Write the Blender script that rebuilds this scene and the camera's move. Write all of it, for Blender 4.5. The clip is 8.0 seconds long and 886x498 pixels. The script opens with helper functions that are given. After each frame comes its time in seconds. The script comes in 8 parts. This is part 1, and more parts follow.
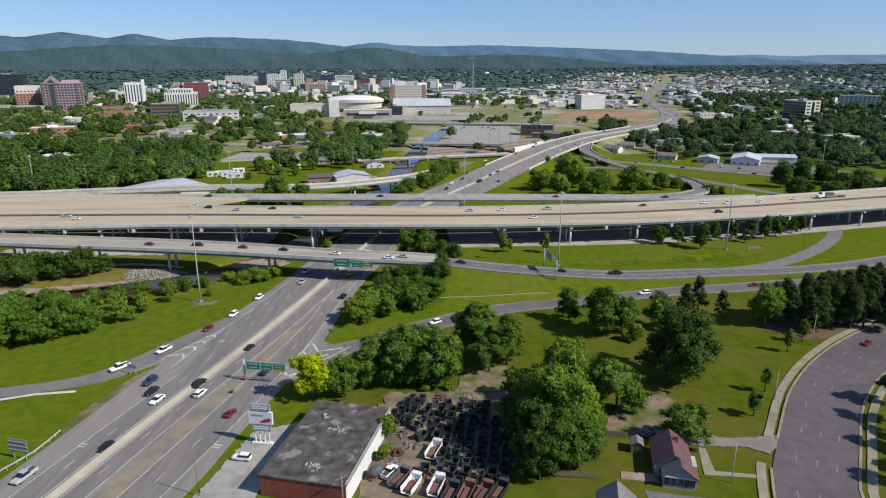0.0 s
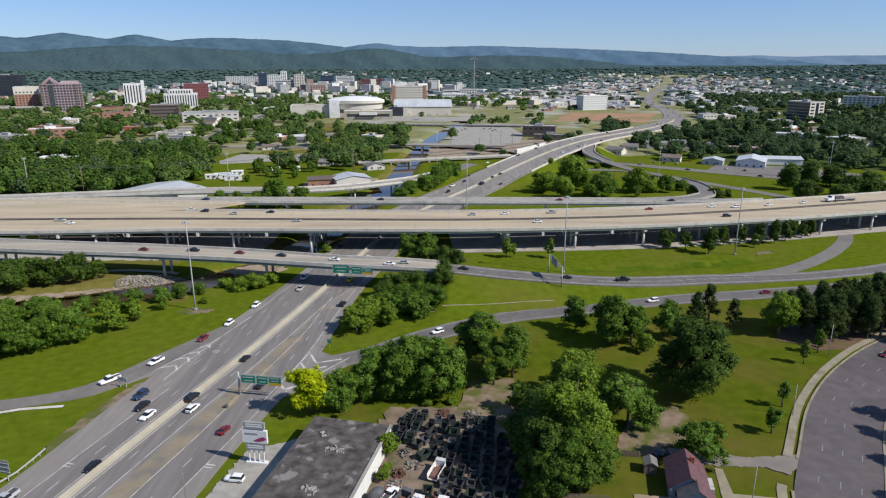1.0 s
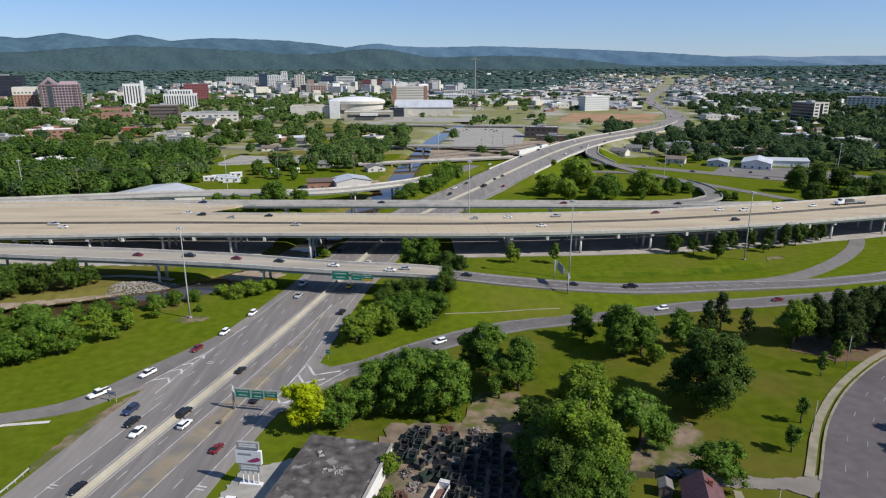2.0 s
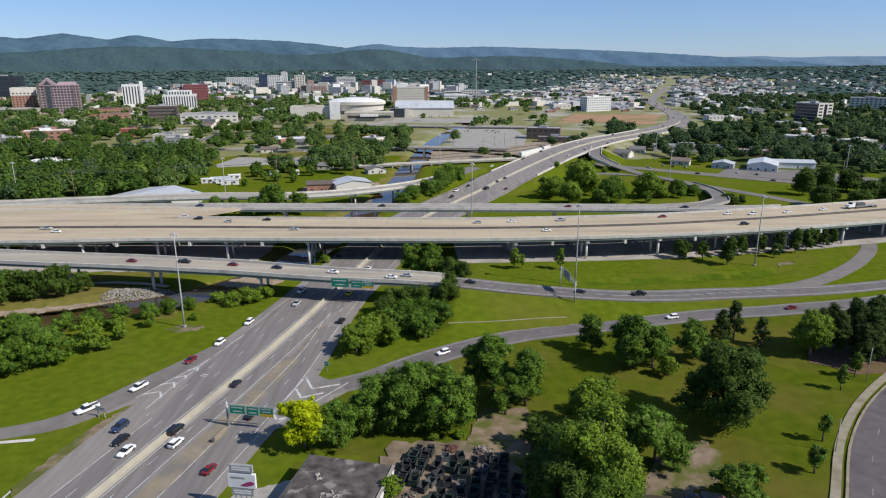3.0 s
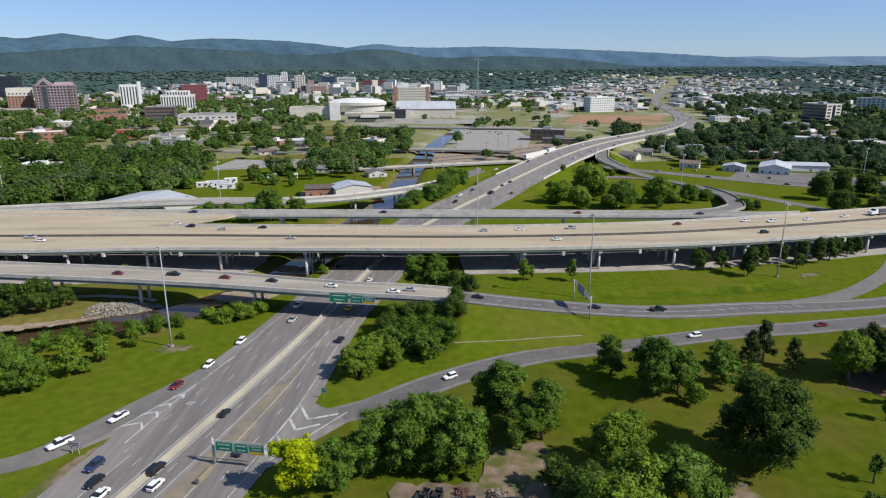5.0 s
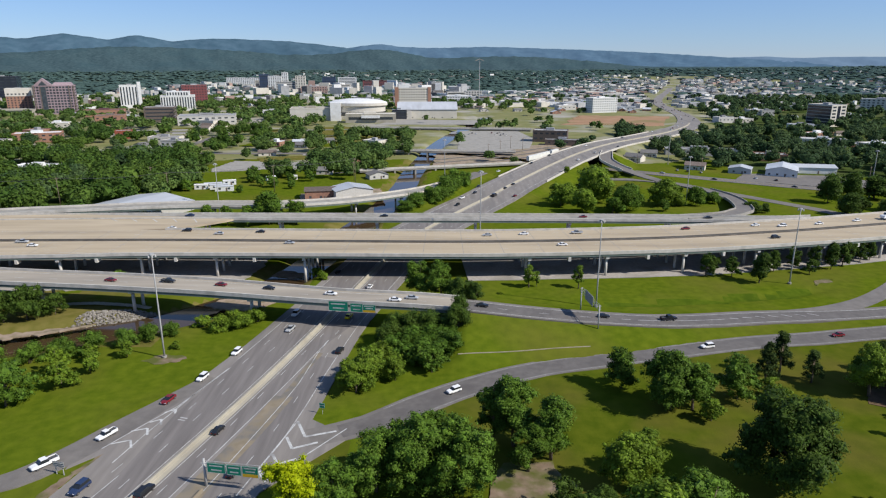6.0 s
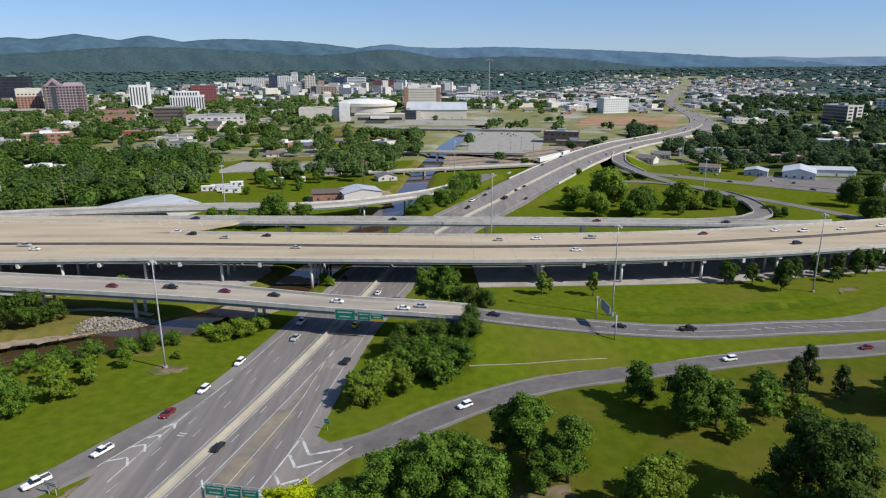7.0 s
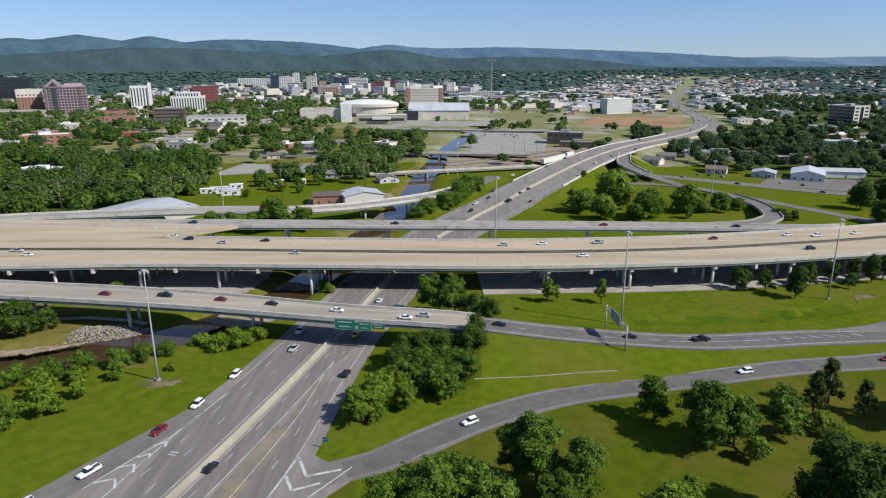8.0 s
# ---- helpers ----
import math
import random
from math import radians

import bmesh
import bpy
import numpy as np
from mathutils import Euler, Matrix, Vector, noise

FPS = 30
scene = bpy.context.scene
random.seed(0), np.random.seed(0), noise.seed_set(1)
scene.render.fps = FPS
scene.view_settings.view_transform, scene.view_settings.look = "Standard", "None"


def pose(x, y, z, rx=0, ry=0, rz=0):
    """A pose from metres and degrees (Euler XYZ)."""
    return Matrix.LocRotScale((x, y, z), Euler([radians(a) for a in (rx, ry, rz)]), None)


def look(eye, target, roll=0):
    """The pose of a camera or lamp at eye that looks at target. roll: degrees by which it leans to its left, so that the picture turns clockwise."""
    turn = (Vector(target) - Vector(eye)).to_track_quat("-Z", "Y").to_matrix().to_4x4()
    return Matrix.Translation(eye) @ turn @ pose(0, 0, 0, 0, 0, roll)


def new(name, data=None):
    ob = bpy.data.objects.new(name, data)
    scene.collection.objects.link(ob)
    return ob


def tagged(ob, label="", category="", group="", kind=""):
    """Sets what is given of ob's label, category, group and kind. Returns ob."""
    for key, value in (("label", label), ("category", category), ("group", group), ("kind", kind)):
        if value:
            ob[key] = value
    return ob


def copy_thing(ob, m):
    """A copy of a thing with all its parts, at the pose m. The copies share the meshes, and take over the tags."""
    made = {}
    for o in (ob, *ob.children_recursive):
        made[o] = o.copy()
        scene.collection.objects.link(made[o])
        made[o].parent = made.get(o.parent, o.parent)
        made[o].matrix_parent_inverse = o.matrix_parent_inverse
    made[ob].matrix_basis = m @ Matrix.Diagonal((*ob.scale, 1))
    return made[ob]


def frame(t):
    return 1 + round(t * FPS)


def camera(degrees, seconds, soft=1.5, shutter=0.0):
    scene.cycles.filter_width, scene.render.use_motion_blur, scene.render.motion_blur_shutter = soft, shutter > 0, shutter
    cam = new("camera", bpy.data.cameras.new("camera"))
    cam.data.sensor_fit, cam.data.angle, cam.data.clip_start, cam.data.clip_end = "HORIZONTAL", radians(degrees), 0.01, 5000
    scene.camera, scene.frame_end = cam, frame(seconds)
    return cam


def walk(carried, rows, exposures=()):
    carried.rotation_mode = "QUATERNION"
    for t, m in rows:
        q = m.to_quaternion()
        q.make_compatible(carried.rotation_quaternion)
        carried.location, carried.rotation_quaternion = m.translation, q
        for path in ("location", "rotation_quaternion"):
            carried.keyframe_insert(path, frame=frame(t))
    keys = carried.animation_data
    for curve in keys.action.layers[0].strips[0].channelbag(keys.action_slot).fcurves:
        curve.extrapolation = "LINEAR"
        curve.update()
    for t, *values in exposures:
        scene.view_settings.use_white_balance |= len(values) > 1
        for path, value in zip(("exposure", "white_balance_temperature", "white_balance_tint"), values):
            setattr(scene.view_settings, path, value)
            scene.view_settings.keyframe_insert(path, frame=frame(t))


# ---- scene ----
cam = camera(68.7, 8.0, soft=1.2)
PATH = [
    (0, (2.75, -3.548, 76.4), (2.756, -1.627, 75.842), 0),
    (0.5, (2.45, -0.2, 76.4), (2.455, 1.721, 75.843), 0),
    (1, (2.22, 3.12, 76.4), (2.224, 5.041, 75.844), 0),
    (1.5, (1.95, 6.45, 76.4), (1.953, 8.372, 75.844), 0),
    (3, (0.85, 16.8, 76.42), (0.851, 18.722, 75.866), 0),
    (3.5, (0.42, 20.3, 76.42), (0.422, 22.222, 75.866), 0),
    (4, (0.0, 23.85, 76.42), (0.001, 25.772, 75.866), 0),
    (4.5, (-0.4, 27.35, 76.42), (-0.4, 29.271, 75.866), 0),
    (6, (-1.45, 37.8, 76.43), (-1.453, 39.722, 75.877), 0.03),
    (6.5, (-1.7, 41.3, 76.43), (-1.718, 43.222, 75.877), 0),
    (7, (-1.98, 44.8, 76.44), (-2.01, 46.722, 75.887), 0),
    (7.5, (-2.3, 48.3, 76.44), (-2.334, 50.222, 75.887), 0),
    (8, (-2.55, 51.75, 76.44), (-2.586, 53.672, 75.888), -0.05),
]
walk(cam, [(t, look(eye, target, roll)) for t, eye, target, roll in PATH])

# ---- light ----
SUN_EL, SUN_AZ = 41.0, 112.0      # degrees above the horizon; degrees clockwise from +y
world = bpy.data.worlds.new("sky")
scene.world = world
world.use_nodes = True
wn = world.node_tree.nodes
sky = wn.new("ShaderNodeTexSky")
sky.sky_type = "NISHITA"
sky.sun_disc = False
sky.sun_elevation = radians(SUN_EL)
sky.sun_rotation = radians(SUN_AZ)
sky.altitude = 150
sky.air_density = 1.0
sky.dust_density = 0.0
sky.ozone_density = 6.5
wn["Background"].inputs["Strength"].default_value = 0.078
tint = wn.new("ShaderNodeMix")
tint.data_type, tint.blend_type = "RGBA", "MULTIPLY"
tint.inputs[0].default_value = 1.0
tint.inputs[7].default_value = (0.84, 0.94, 1.2, 1)      # a clear, dry blue
world.node_tree.links.new(sky.outputs[0], tint.inputs[6])
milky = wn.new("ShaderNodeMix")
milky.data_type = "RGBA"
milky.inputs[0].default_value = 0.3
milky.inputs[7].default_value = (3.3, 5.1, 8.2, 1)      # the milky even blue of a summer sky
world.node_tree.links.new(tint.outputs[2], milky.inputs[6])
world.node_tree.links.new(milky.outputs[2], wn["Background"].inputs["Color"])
sun = new("sun", bpy.data.lights.new("sun", "SUN"))
sun.data.energy = 5.0
sun.data.angle = radians(0.5)
sun.data.color = (1.0, 0.95, 0.87)
sun_dir = Vector((math.sin(radians(SUN_AZ)) * math.cos(radians(SUN_EL)), math.cos(radians(SUN_AZ)) * math.cos(radians(SUN_EL)), math.sin(radians(SUN_EL))))
sun.matrix_world = look(sun_dir * 400, (0, 0, 0))
scene.view_settings.exposure = 0.3

# ---- materials ----
MATS = {}


def mat(name, c1, c2, scale=1.0, c3=None, scale3=0.1, amount3=0.5, rough=0.8, bump=0.0, bump_scale=8.0, metal=0.0, vary=0.0, island=0.0, translucent=0.0, spec=0.3, stretch=(1, 1, 1), detail=5.0, patch=(0.5, 0.68)):
    """A surface with two scales of variation: c1 to c2 by a fine noise, c3 in broad patches; vary and island shift the brightness piece by piece."""
    m = bpy.data.materials.new(name)
    m.use_nodes = True
    nt = m.node_tree
    n, lk = nt.nodes, nt.links.new
    bsdf = n["Principled BSDF"]
    bsdf.inputs["Roughness"].default_value = rough
    bsdf.inputs["Metallic"].default_value = metal
    bsdf.inputs["Specular IOR Level"].default_value = spec
    tc = n.new("ShaderNodeTexCoord")
    mp = n.new("ShaderNodeMapping")
    mp.inputs["Scale"].default_value = stretch
    lk(tc.outputs["Object"], mp.inputs["Vector"])

    def field(s, d=detail):
        t = n.new("ShaderNodeTexNoise")
        t.inputs["Scale"].default_value = s
        t.inputs["Detail"].default_value = d
        lk(mp.outputs[0], t.inputs["Vector"])
        return t.outputs["Fac"]

    def blend(f, a, b):
        x = n.new("ShaderNodeMix")
        x.data_type = "RGBA"
        lk(f, x.inputs[0])
        for sock, v in ((x.inputs[6], a), (x.inputs[7], b)):
            if isinstance(v, tuple):
                sock.default_value = (*v, 1)
            else:
                lk(v, sock)
        return x.outputs[2]

    def steep(f, lo, hi, top=1.0):
        r = n.new("ShaderNodeMapRange")
        r.inputs[1].default_value, r.inputs[2].default_value, r.inputs[4].default_value = lo, hi, top
        lk(f, r.inputs[0])
        return r.outputs[0]

    col = blend(steep(field(scale), 0.3, 0.7), c1, c2)
    if c3:
        col = blend(steep(field(scale3, 4.0), *patch, amount3), col, c3)
    for size, node, out in ((vary, "ShaderNodeObjectInfo", "Random"), (island, "ShaderNodeNewGeometry", "Random Per Island")):
        if size:
            src = n.new(node)
            r = n.new("ShaderNodeMapRange")
            r.inputs[3].default_value, r.inputs[4].default_value = 1 - size, 1 + size
            lk(src.outputs[out], r.inputs[0])
            h = n.new("ShaderNodeHueSaturation")
            lk(r.outputs[0], h.inputs["Value"])
            lk(col, h.inputs["Color"])
            col = h.outputs[0]
    lk(col, bsdf.inputs["Base Color"])
    if bump:
        b = n.new("ShaderNodeBump")
        b.inputs["Strength"].default_value = bump
        b.inputs["Distance"].default_value = 0.05
        lk(field(bump_scale), b.inputs["Height"])
        lk(b.outputs[0], bsdf.inputs["Normal"])
    if translucent:
        t = n.new("ShaderNodeBsdfTranslucent")
        lk(col, t.inputs["Color"])
        x = n.new("ShaderNodeMixShader")
        x.inputs[0].default_value = translucent
        lk(bsdf.outputs[0], x.inputs[1])
        lk(t.outputs[0], x.inputs[2])
        lk(x.outputs[0], n["Material Output"].inputs["Surface"])
    MATS[name] = m
    return m


GRASS = mat("grass", (0.061, 0.09, 0.006), (0.096, 0.124, 0.009), 0.35, (0.12, 0.108, 0.022), 0.028, 0.55, 1.0, 0.8, 2.5, spec=0.0, detail=9, patch=(0.46, 0.7))
LAWN = mat("worn_lawn", (0.05, 0.072, 0.0052), (0.081, 0.098, 0.0085), 0.3, (0.116, 0.087, 0.025), 0.04, 0.62, 1.0, 0.8, 2.5, spec=0.0, detail=9, patch=(0.42, 0.68))
BANK = mat("dry_grass", (0.0984, 0.0943, 0.0205), (0.156, 0.131, 0.041), 0.25, (0.0656, 0.0861, 0.0082), 0.06, 0.8, 1.0, 0.6, 2.5, spec=0.0, detail=8)
TOWNGROUND = mat("town_ground", (0.118, 0.132, 0.034), (0.19, 0.176, 0.07), 0.06, (0.31, 0.29, 0.255), 0.014, 0.9, 0.95)
# floor of the far woods, with blue distance haze put into its colour
FOREST = mat("hazed_forest_floor", (0.032, 0.056, 0.046), (0.052, 0.08, 0.066), 0.05, (0.09, 0.1, 0.064), 0.004, 0.4, 1.0, spec=0.0, detail=8)
# rank grass, darkened to carry the shade of the ditch slope too
RANKGRASS_SHADED = mat("shaded_rank_grass", (0.05, 0.08, 0.006), (0.078, 0.11, 0.009), 0.5, (0.04, 0.068, 0.006), 0.12, 0.8, 1.0, 1.0, 2.0, spec=0.0, detail=9)
WOODFLOOR = mat("dark_woodland_floor", (0.036, 0.056, 0.016), (0.064, 0.088, 0.024), 0.1, (0.12, 0.11, 0.06), 0.012, 0.5, 1.0, spec=0.0, detail=8)
LANES = mat("tyre_darkened_asphalt", (0.13, 0.117, 0.11), (0.18, 0.164, 0.153), 0.5, (0.105, 0.0951, 0.0902), 0.14, 0.4, 0.85, 0.3, 20, stretch=(1.6, 0.1, 1))
RAMPLANE = mat("dark_ramp_asphalt", (0.0968, 0.0877, 0.0828), (0.131, 0.12, 0.112), 0.5, (0.082, 0.0746, 0.0713), 0.12, 0.7, 0.85, 0.3, 20)
ASPHALT = mat("worn_asphalt", (0.168, 0.152, 0.138), (0.216, 0.196, 0.177), 0.5, (0.123, 0.115, 0.108), 0.12, 0.7, 0.85, 0.3, 20, stretch=(1.3, 0.16, 1))
ASPHALT2 = mat("street_asphalt", (0.131, 0.119, 0.108), (0.168, 0.153, 0.139), 0.4, (0.102, 0.0927, 0.0869), 0.08, 0.6, 0.85, 0.3, 20)
OLDDECK = mat("stained_concrete_pavement", (0.271, 0.238, 0.189), (0.353, 0.312, 0.254), 0.25, (0.205, 0.182, 0.152), 0.09, 0.75, 0.85, 0.2, 10, stretch=(0.14, 1, 1))
DECK = mat("concrete_pavement", (0.335, 0.272, 0.184), (0.412, 0.339, 0.238), 0.2, (0.25, 0.204, 0.144), 0.11, 0.8, 0.85, 0.2, 10, stretch=(0.12, 1, 1))
CONC = mat("concrete", (0.42, 0.396, 0.35), (0.52, 0.49, 0.44), 0.6, (0.29, 0.275, 0.24), 0.2, 0.6, 0.85, 0.2, 6)
PIERCONC = mat("pale_pier_concrete", (0.5, 0.475, 0.43), (0.6, 0.575, 0.53), 0.6, (0.38, 0.36, 0.32), 0.3, 0.5, 0.85, 0.2, 6)
# woodland leaf made lighter and bluer, with a little town haze in the colour
TOWNLEAF = mat("town_leaf", (0.052, 0.1, 0.026), (0.124, 0.18, 0.044), 0.06, (0.046, 0.09, 0.026), 0.012, 0.6, 0.6, island=0.4, translucent=0.3, spec=0.05)
OLDCONC = mat("weathered_concrete", (0.23, 0.217, 0.193), (0.303, 0.287, 0.254), 0.5, (0.164, 0.156, 0.139), 0.15, 0.6, 0.9, 0.2, 6)
TANSTRIP = mat("sandy_pavement", (0.18, 0.148, 0.102), (0.238, 0.197, 0.141), 0.4, (0.139, 0.129, 0.115), 0.2, 0.95, 0.9, 0.2, 10, patch=(0.44, 0.6))
WALK = mat("tan_footpath_concrete", (0.197, 0.172, 0.123), (0.254, 0.226, 0.164), 0.5, (0.139, 0.127, 0.0738), 0.2, 0.7, 0.9, 0.2, 8)
FADEDPAINT = mat("faded_road_paint", (0.164, 0.164, 0.168), (0.279, 0.279, 0.275), 1.2, (0.131, 0.127, 0.127), 0.35, 0.8, 0.8)
# dark grey: rail ballast, and painted shade on the median parapets
SHADE_BALLAST = mat("shade_ballast_grey", (0.0902, 0.082, 0.0722), (0.156, 0.143, 0.127), 0.4, (0.0656, 0.0607, 0.0541), 0.2, 0.7, 0.9, 0.2, 6)
TANCONC = mat("tan_concrete", (0.312, 0.287, 0.23), (0.377, 0.348, 0.283), 0.4, (0.238, 0.217, 0.176), 0.1, 0.6, 0.9, 0.2, 8)
GIRDER = mat("green_grey_steel", (0.107, 0.139, 0.123), (0.156, 0.189, 0.164), 0.3, (0.082, 0.0984, 0.0902), 0.1, 0.5, 0.6)
STREETTOP = mat("dark_street_asphalt", (0.086, 0.074, 0.076), (0.112, 0.1, 0.1), 0.35, (0.07, 0.061, 0.064), 0.06, 0.7, 0.9, 0.3, 20, spec=0.15)
PAINT = mat("road_paint", (0.344, 0.344, 0.336), (0.508, 0.508, 0.492), 1.2, (0.205, 0.201, 0.197), 0.35, 0.85, 0.7)
GRAVEL = mat("grey_gravel", (0.26, 0.236, 0.212), (0.36, 0.332, 0.298), 0.8, (0.17, 0.155, 0.132), 0.1, 0.6, 0.95, 0.5, 6)
DIRT = mat("bare_dirt", (0.221, 0.164, 0.115), (0.303, 0.238, 0.176), 0.5, (0.0984, 0.0984, 0.0246), 0.2, 0.7, 0.95, 0.5, 4)
MULCH = mat("pine_litter", (0.082, 0.0492, 0.0271), (0.139, 0.0861, 0.0492), 0.6, (0.082, 0.082, 0.0164), 0.15, 0.7, 0.95, 0.5, 4)
REDDIRT = mat("red_dirt", (0.246, 0.139, 0.0738), (0.312, 0.189, 0.107), 0.05, (0.139, 0.131, 0.041), 0.02, 0.7, 0.95)
MUD = mat("muddy_water", (0.045, 0.028, 0.014), (0.062, 0.04, 0.02), 0.06, None, 1, 0, 0.06, 0.08, 1.2, spec=0.35)
LEAF = {
    "oak": mat("oak_leaf", (0.048, 0.096, 0.011), (0.092, 0.154, 0.018), 0.5, None, 1, 0, 0.55, vary=0.14, island=0.42, translucent=0.2, spec=0.08),
    "dark": mat("dark_leaf", (0.034, 0.064, 0.01), (0.066, 0.106, 0.016), 0.5, None, 1, 0, 0.55, vary=0.14, island=0.42, translucent=0.16, spec=0.06),
    "vine": mat("vine_leaf", (0.042, 0.088, 0.01), (0.076, 0.132, 0.016), 0.5, None, 1, 0, 0.5, vary=0.12, island=0.4, translucent=0.2, spec=0.08),
    "lime": mat("yellow_leaf", (0.25, 0.31, 0.004), (0.36, 0.41, 0.006), 0.5, None, 1, 0, 0.6, vary=0.05, island=0.34, translucent=0.28, spec=0.1),
    "light": mat("light_leaf", (0.082, 0.14, 0.013), (0.142, 0.204, 0.02), 0.5, None, 1, 0, 0.55, vary=0.14, island=0.4, translucent=0.24, spec=0.08),
    "pine": mat("pine_needle", (0.026, 0.044, 0.012), (0.048, 0.072, 0.017), 0.5, None, 1, 0, 0.7, vary=0.2, island=0.4, translucent=0.1, spec=0.05),
}
WOODS = mat("woodland_leaf", (0.036, 0.078, 0.014), (0.102, 0.158, 0.027), 0.06, (0.04, 0.084, 0.018), 0.012, 0.6, 0.6, island=0.42, translucent=0.3, spec=0.06)
DARKWOODS = mat("dark_woodland_leaf", (0.03, 0.062, 0.024), (0.078, 0.118, 0.04), 0.06, (0.03, 0.058, 0.026), 0.012, 0.6, 0.6, island=0.42, translucent=0.2, spec=0.06)
# leaf colour shifted to blue for the haze over the plain
FARWOODS = mat("hazed_distant_leaf", (0.036, 0.064, 0.058), (0.06, 0.094, 0.082), 0.02, None, 1, 0, 0.8, island=0.1, spec=0.03)
BARK = mat("bark", (0.0902, 0.0656, 0.0451), (0.164, 0.131, 0.0984), 4, None, 1, 0, 0.9, 0.5, 12)
GALV = mat("galvanised_steel", (0.295, 0.295, 0.291), (0.377, 0.377, 0.369), 1.0, None, 1, 0, 0.6)
DARKSTEEL = mat("dark_steel", (0.06, 0.06, 0.06), (0.1, 0.1, 0.1), 1.0, None, 1, 0, 0.6, metal=0.3)
SIGNGREEN = mat("sign_green", (0.0, 0.15, 0.095), (0.004, 0.18, 0.11), 0.5, None, 1, 0, 0.45)
SIGNYEL = mat("sign_yellow", (0.492, 0.295, 0.0164), (0.533, 0.328, 0.0246), 0.5, None, 1, 0, 0.5)
SIGNBACK = mat("sign_back", (0.213, 0.213, 0.209), (0.279, 0.279, 0.271), 0.8, None, 1, 0, 0.7)
WHITE = mat("white_paint", (0.558, 0.558, 0.541), (0.656, 0.656, 0.64), 0.3, (0.451, 0.435, 0.41), 0.1, 0.4, 0.6)
WOODPOLE = mat("pole_wood", (0.131, 0.0984, 0.0738), (0.197, 0.156, 0.115), 3, None, 1, 0, 0.9)
TYRE = mat("tyre_rubber", (0.015, 0.015, 0.015), (0.025, 0.025, 0.025), 3, None, 1, 0, 0.85)
RIM = mat("wheel_rim", (0.328, 0.328, 0.336), (0.41, 0.41, 0.418), 3, None, 1, 0, 0.35, metal=0.8)
GLASS = mat("car_glass", (0.012, 0.015, 0.018), (0.02, 0.024, 0.028), 1, None, 1, 0, 0.08, spec=0.6)
LAMPW = mat("headlight", (0.574, 0.574, 0.574), (0.656, 0.656, 0.656), 3, None, 1, 0, 0.15)
LAMPR = mat("tail_light", (0.246, 0.0082, 0.0082), (0.328, 0.0123, 0.00984), 3, None, 1, 0, 0.2)
BODY = {}
for key, col in (("white", (0.72, 0.72, 0.71)), ("black", (0.012, 0.012, 0.014)), ("silver", (0.36, 0.37, 0.38)), ("maroon", (0.16, 0.012, 0.016)), ("navy", (0.02, 0.035, 0.085)), ("yellow", (0.75, 0.62, 0.01)), ("green", (0.02, 0.12, 0.07))):
    BODY[key] = mat(key + "_car_paint", col, tuple(c * 0.92 for c in col), 2.0, None, 1, 0, 0.25, spec=0.6)
PANE = mat("window_glass", (0.025, 0.032, 0.04), (0.05, 0.06, 0.07), 0.3, None, 1, 0, 0.1, vary=0.35, spec=0.6)


# ---- mesh helpers ----
class Acc:
    """Collects corners and faces for one mesh."""

    def __init__(self):
        self.v, self.f, self.k = [], [], []

    def poly(self, pts, k=0):
        i = len(self.v)
        self.v.extend(tuple(p) for p in pts)
        self.f.append(tuple(range(i, i + len(pts))))
        self.k.append(k)
        return self

    def loft(self, rings, cap=True, k=0, closed=True):
        i, n = len(self.v), len(rings[0])
        for r in rings:
            self.v.extend(tuple(p) for p in r)
        for a in range(len(rings) - 1):
            for b in range(n if closed else n - 1):
                c = (b + 1) % n
                self.f.append((i + a * n + b, i + a * n + c, i + a * n + n + c, i + a * n + n + b))
                self.k.append(k)
        if cap:
            self.f.append(tuple(range(i + n - 1, i - 1, -1)))
            self.f.append(tuple(range(i + (len(rings) - 1) * n, i + len(rings) * n)))
            self.k += [k, k]
        return self

    def box(self, x0, x1, y0, y1, z0, z1, m=None, k=0, taper=0.0):
        t = taper
        lo = [Vector(p) for p in ((x0, y0, z0), (x1, y0, z0), (x1, y1, z0), (x0, y1, z0))]
        hi = [Vector(p) for p in ((x0 + t, y0 + t, z1), (x1 - t, y0 + t, z1), (x1 - t, y1 - t, z1), (x0 + t, y1 - t, z1))]
        if m is not None:
            lo, hi = [m @ p for p in lo], [m @ p for p in hi]
        return self.loft([lo, hi], k=k)

    def tube(self, pts, radii, n=6, k=0):
        rings = []
        for i, p in enumerate(pts):
            p = Vector(p)
            d = Vector(pts[min(i + 1, len(pts) - 1)]) - Vector(pts[max(i - 1, 0)])
            q = d.to_track_quat("Z", "Y")
            r = radii[i] if isinstance(radii, (list, tuple)) else radii
            rings.append([p + q @ Vector((r * math.cos(2 * math.pi * j / n), r * math.sin(2 * math.pi * j / n), 0)) for j in range(n)])
        return self.loft(rings, k=k)

    def mesh(self, name, *materials, smooth=False):
        me = bpy.data.meshes.new(name)
        me.from_pydata(self.v, [], self.f)
        for m in materials:
            me.materials.append(m)
        if len(materials) > 1:
            me.polygons.foreach_set("material_index", self.k)
        if smooth:
            me.polygons.foreach_set("use_smooth", [True] * len(me.polygons))
        me.update()
        return me


def thing(name, label, category, group="", kind="", m=None):
    ob = new(name)
    ob.empty_display_size = 0.2
    if m is not None:
        ob.matrix_world = m
    return tagged(ob, label, category, group, kind)


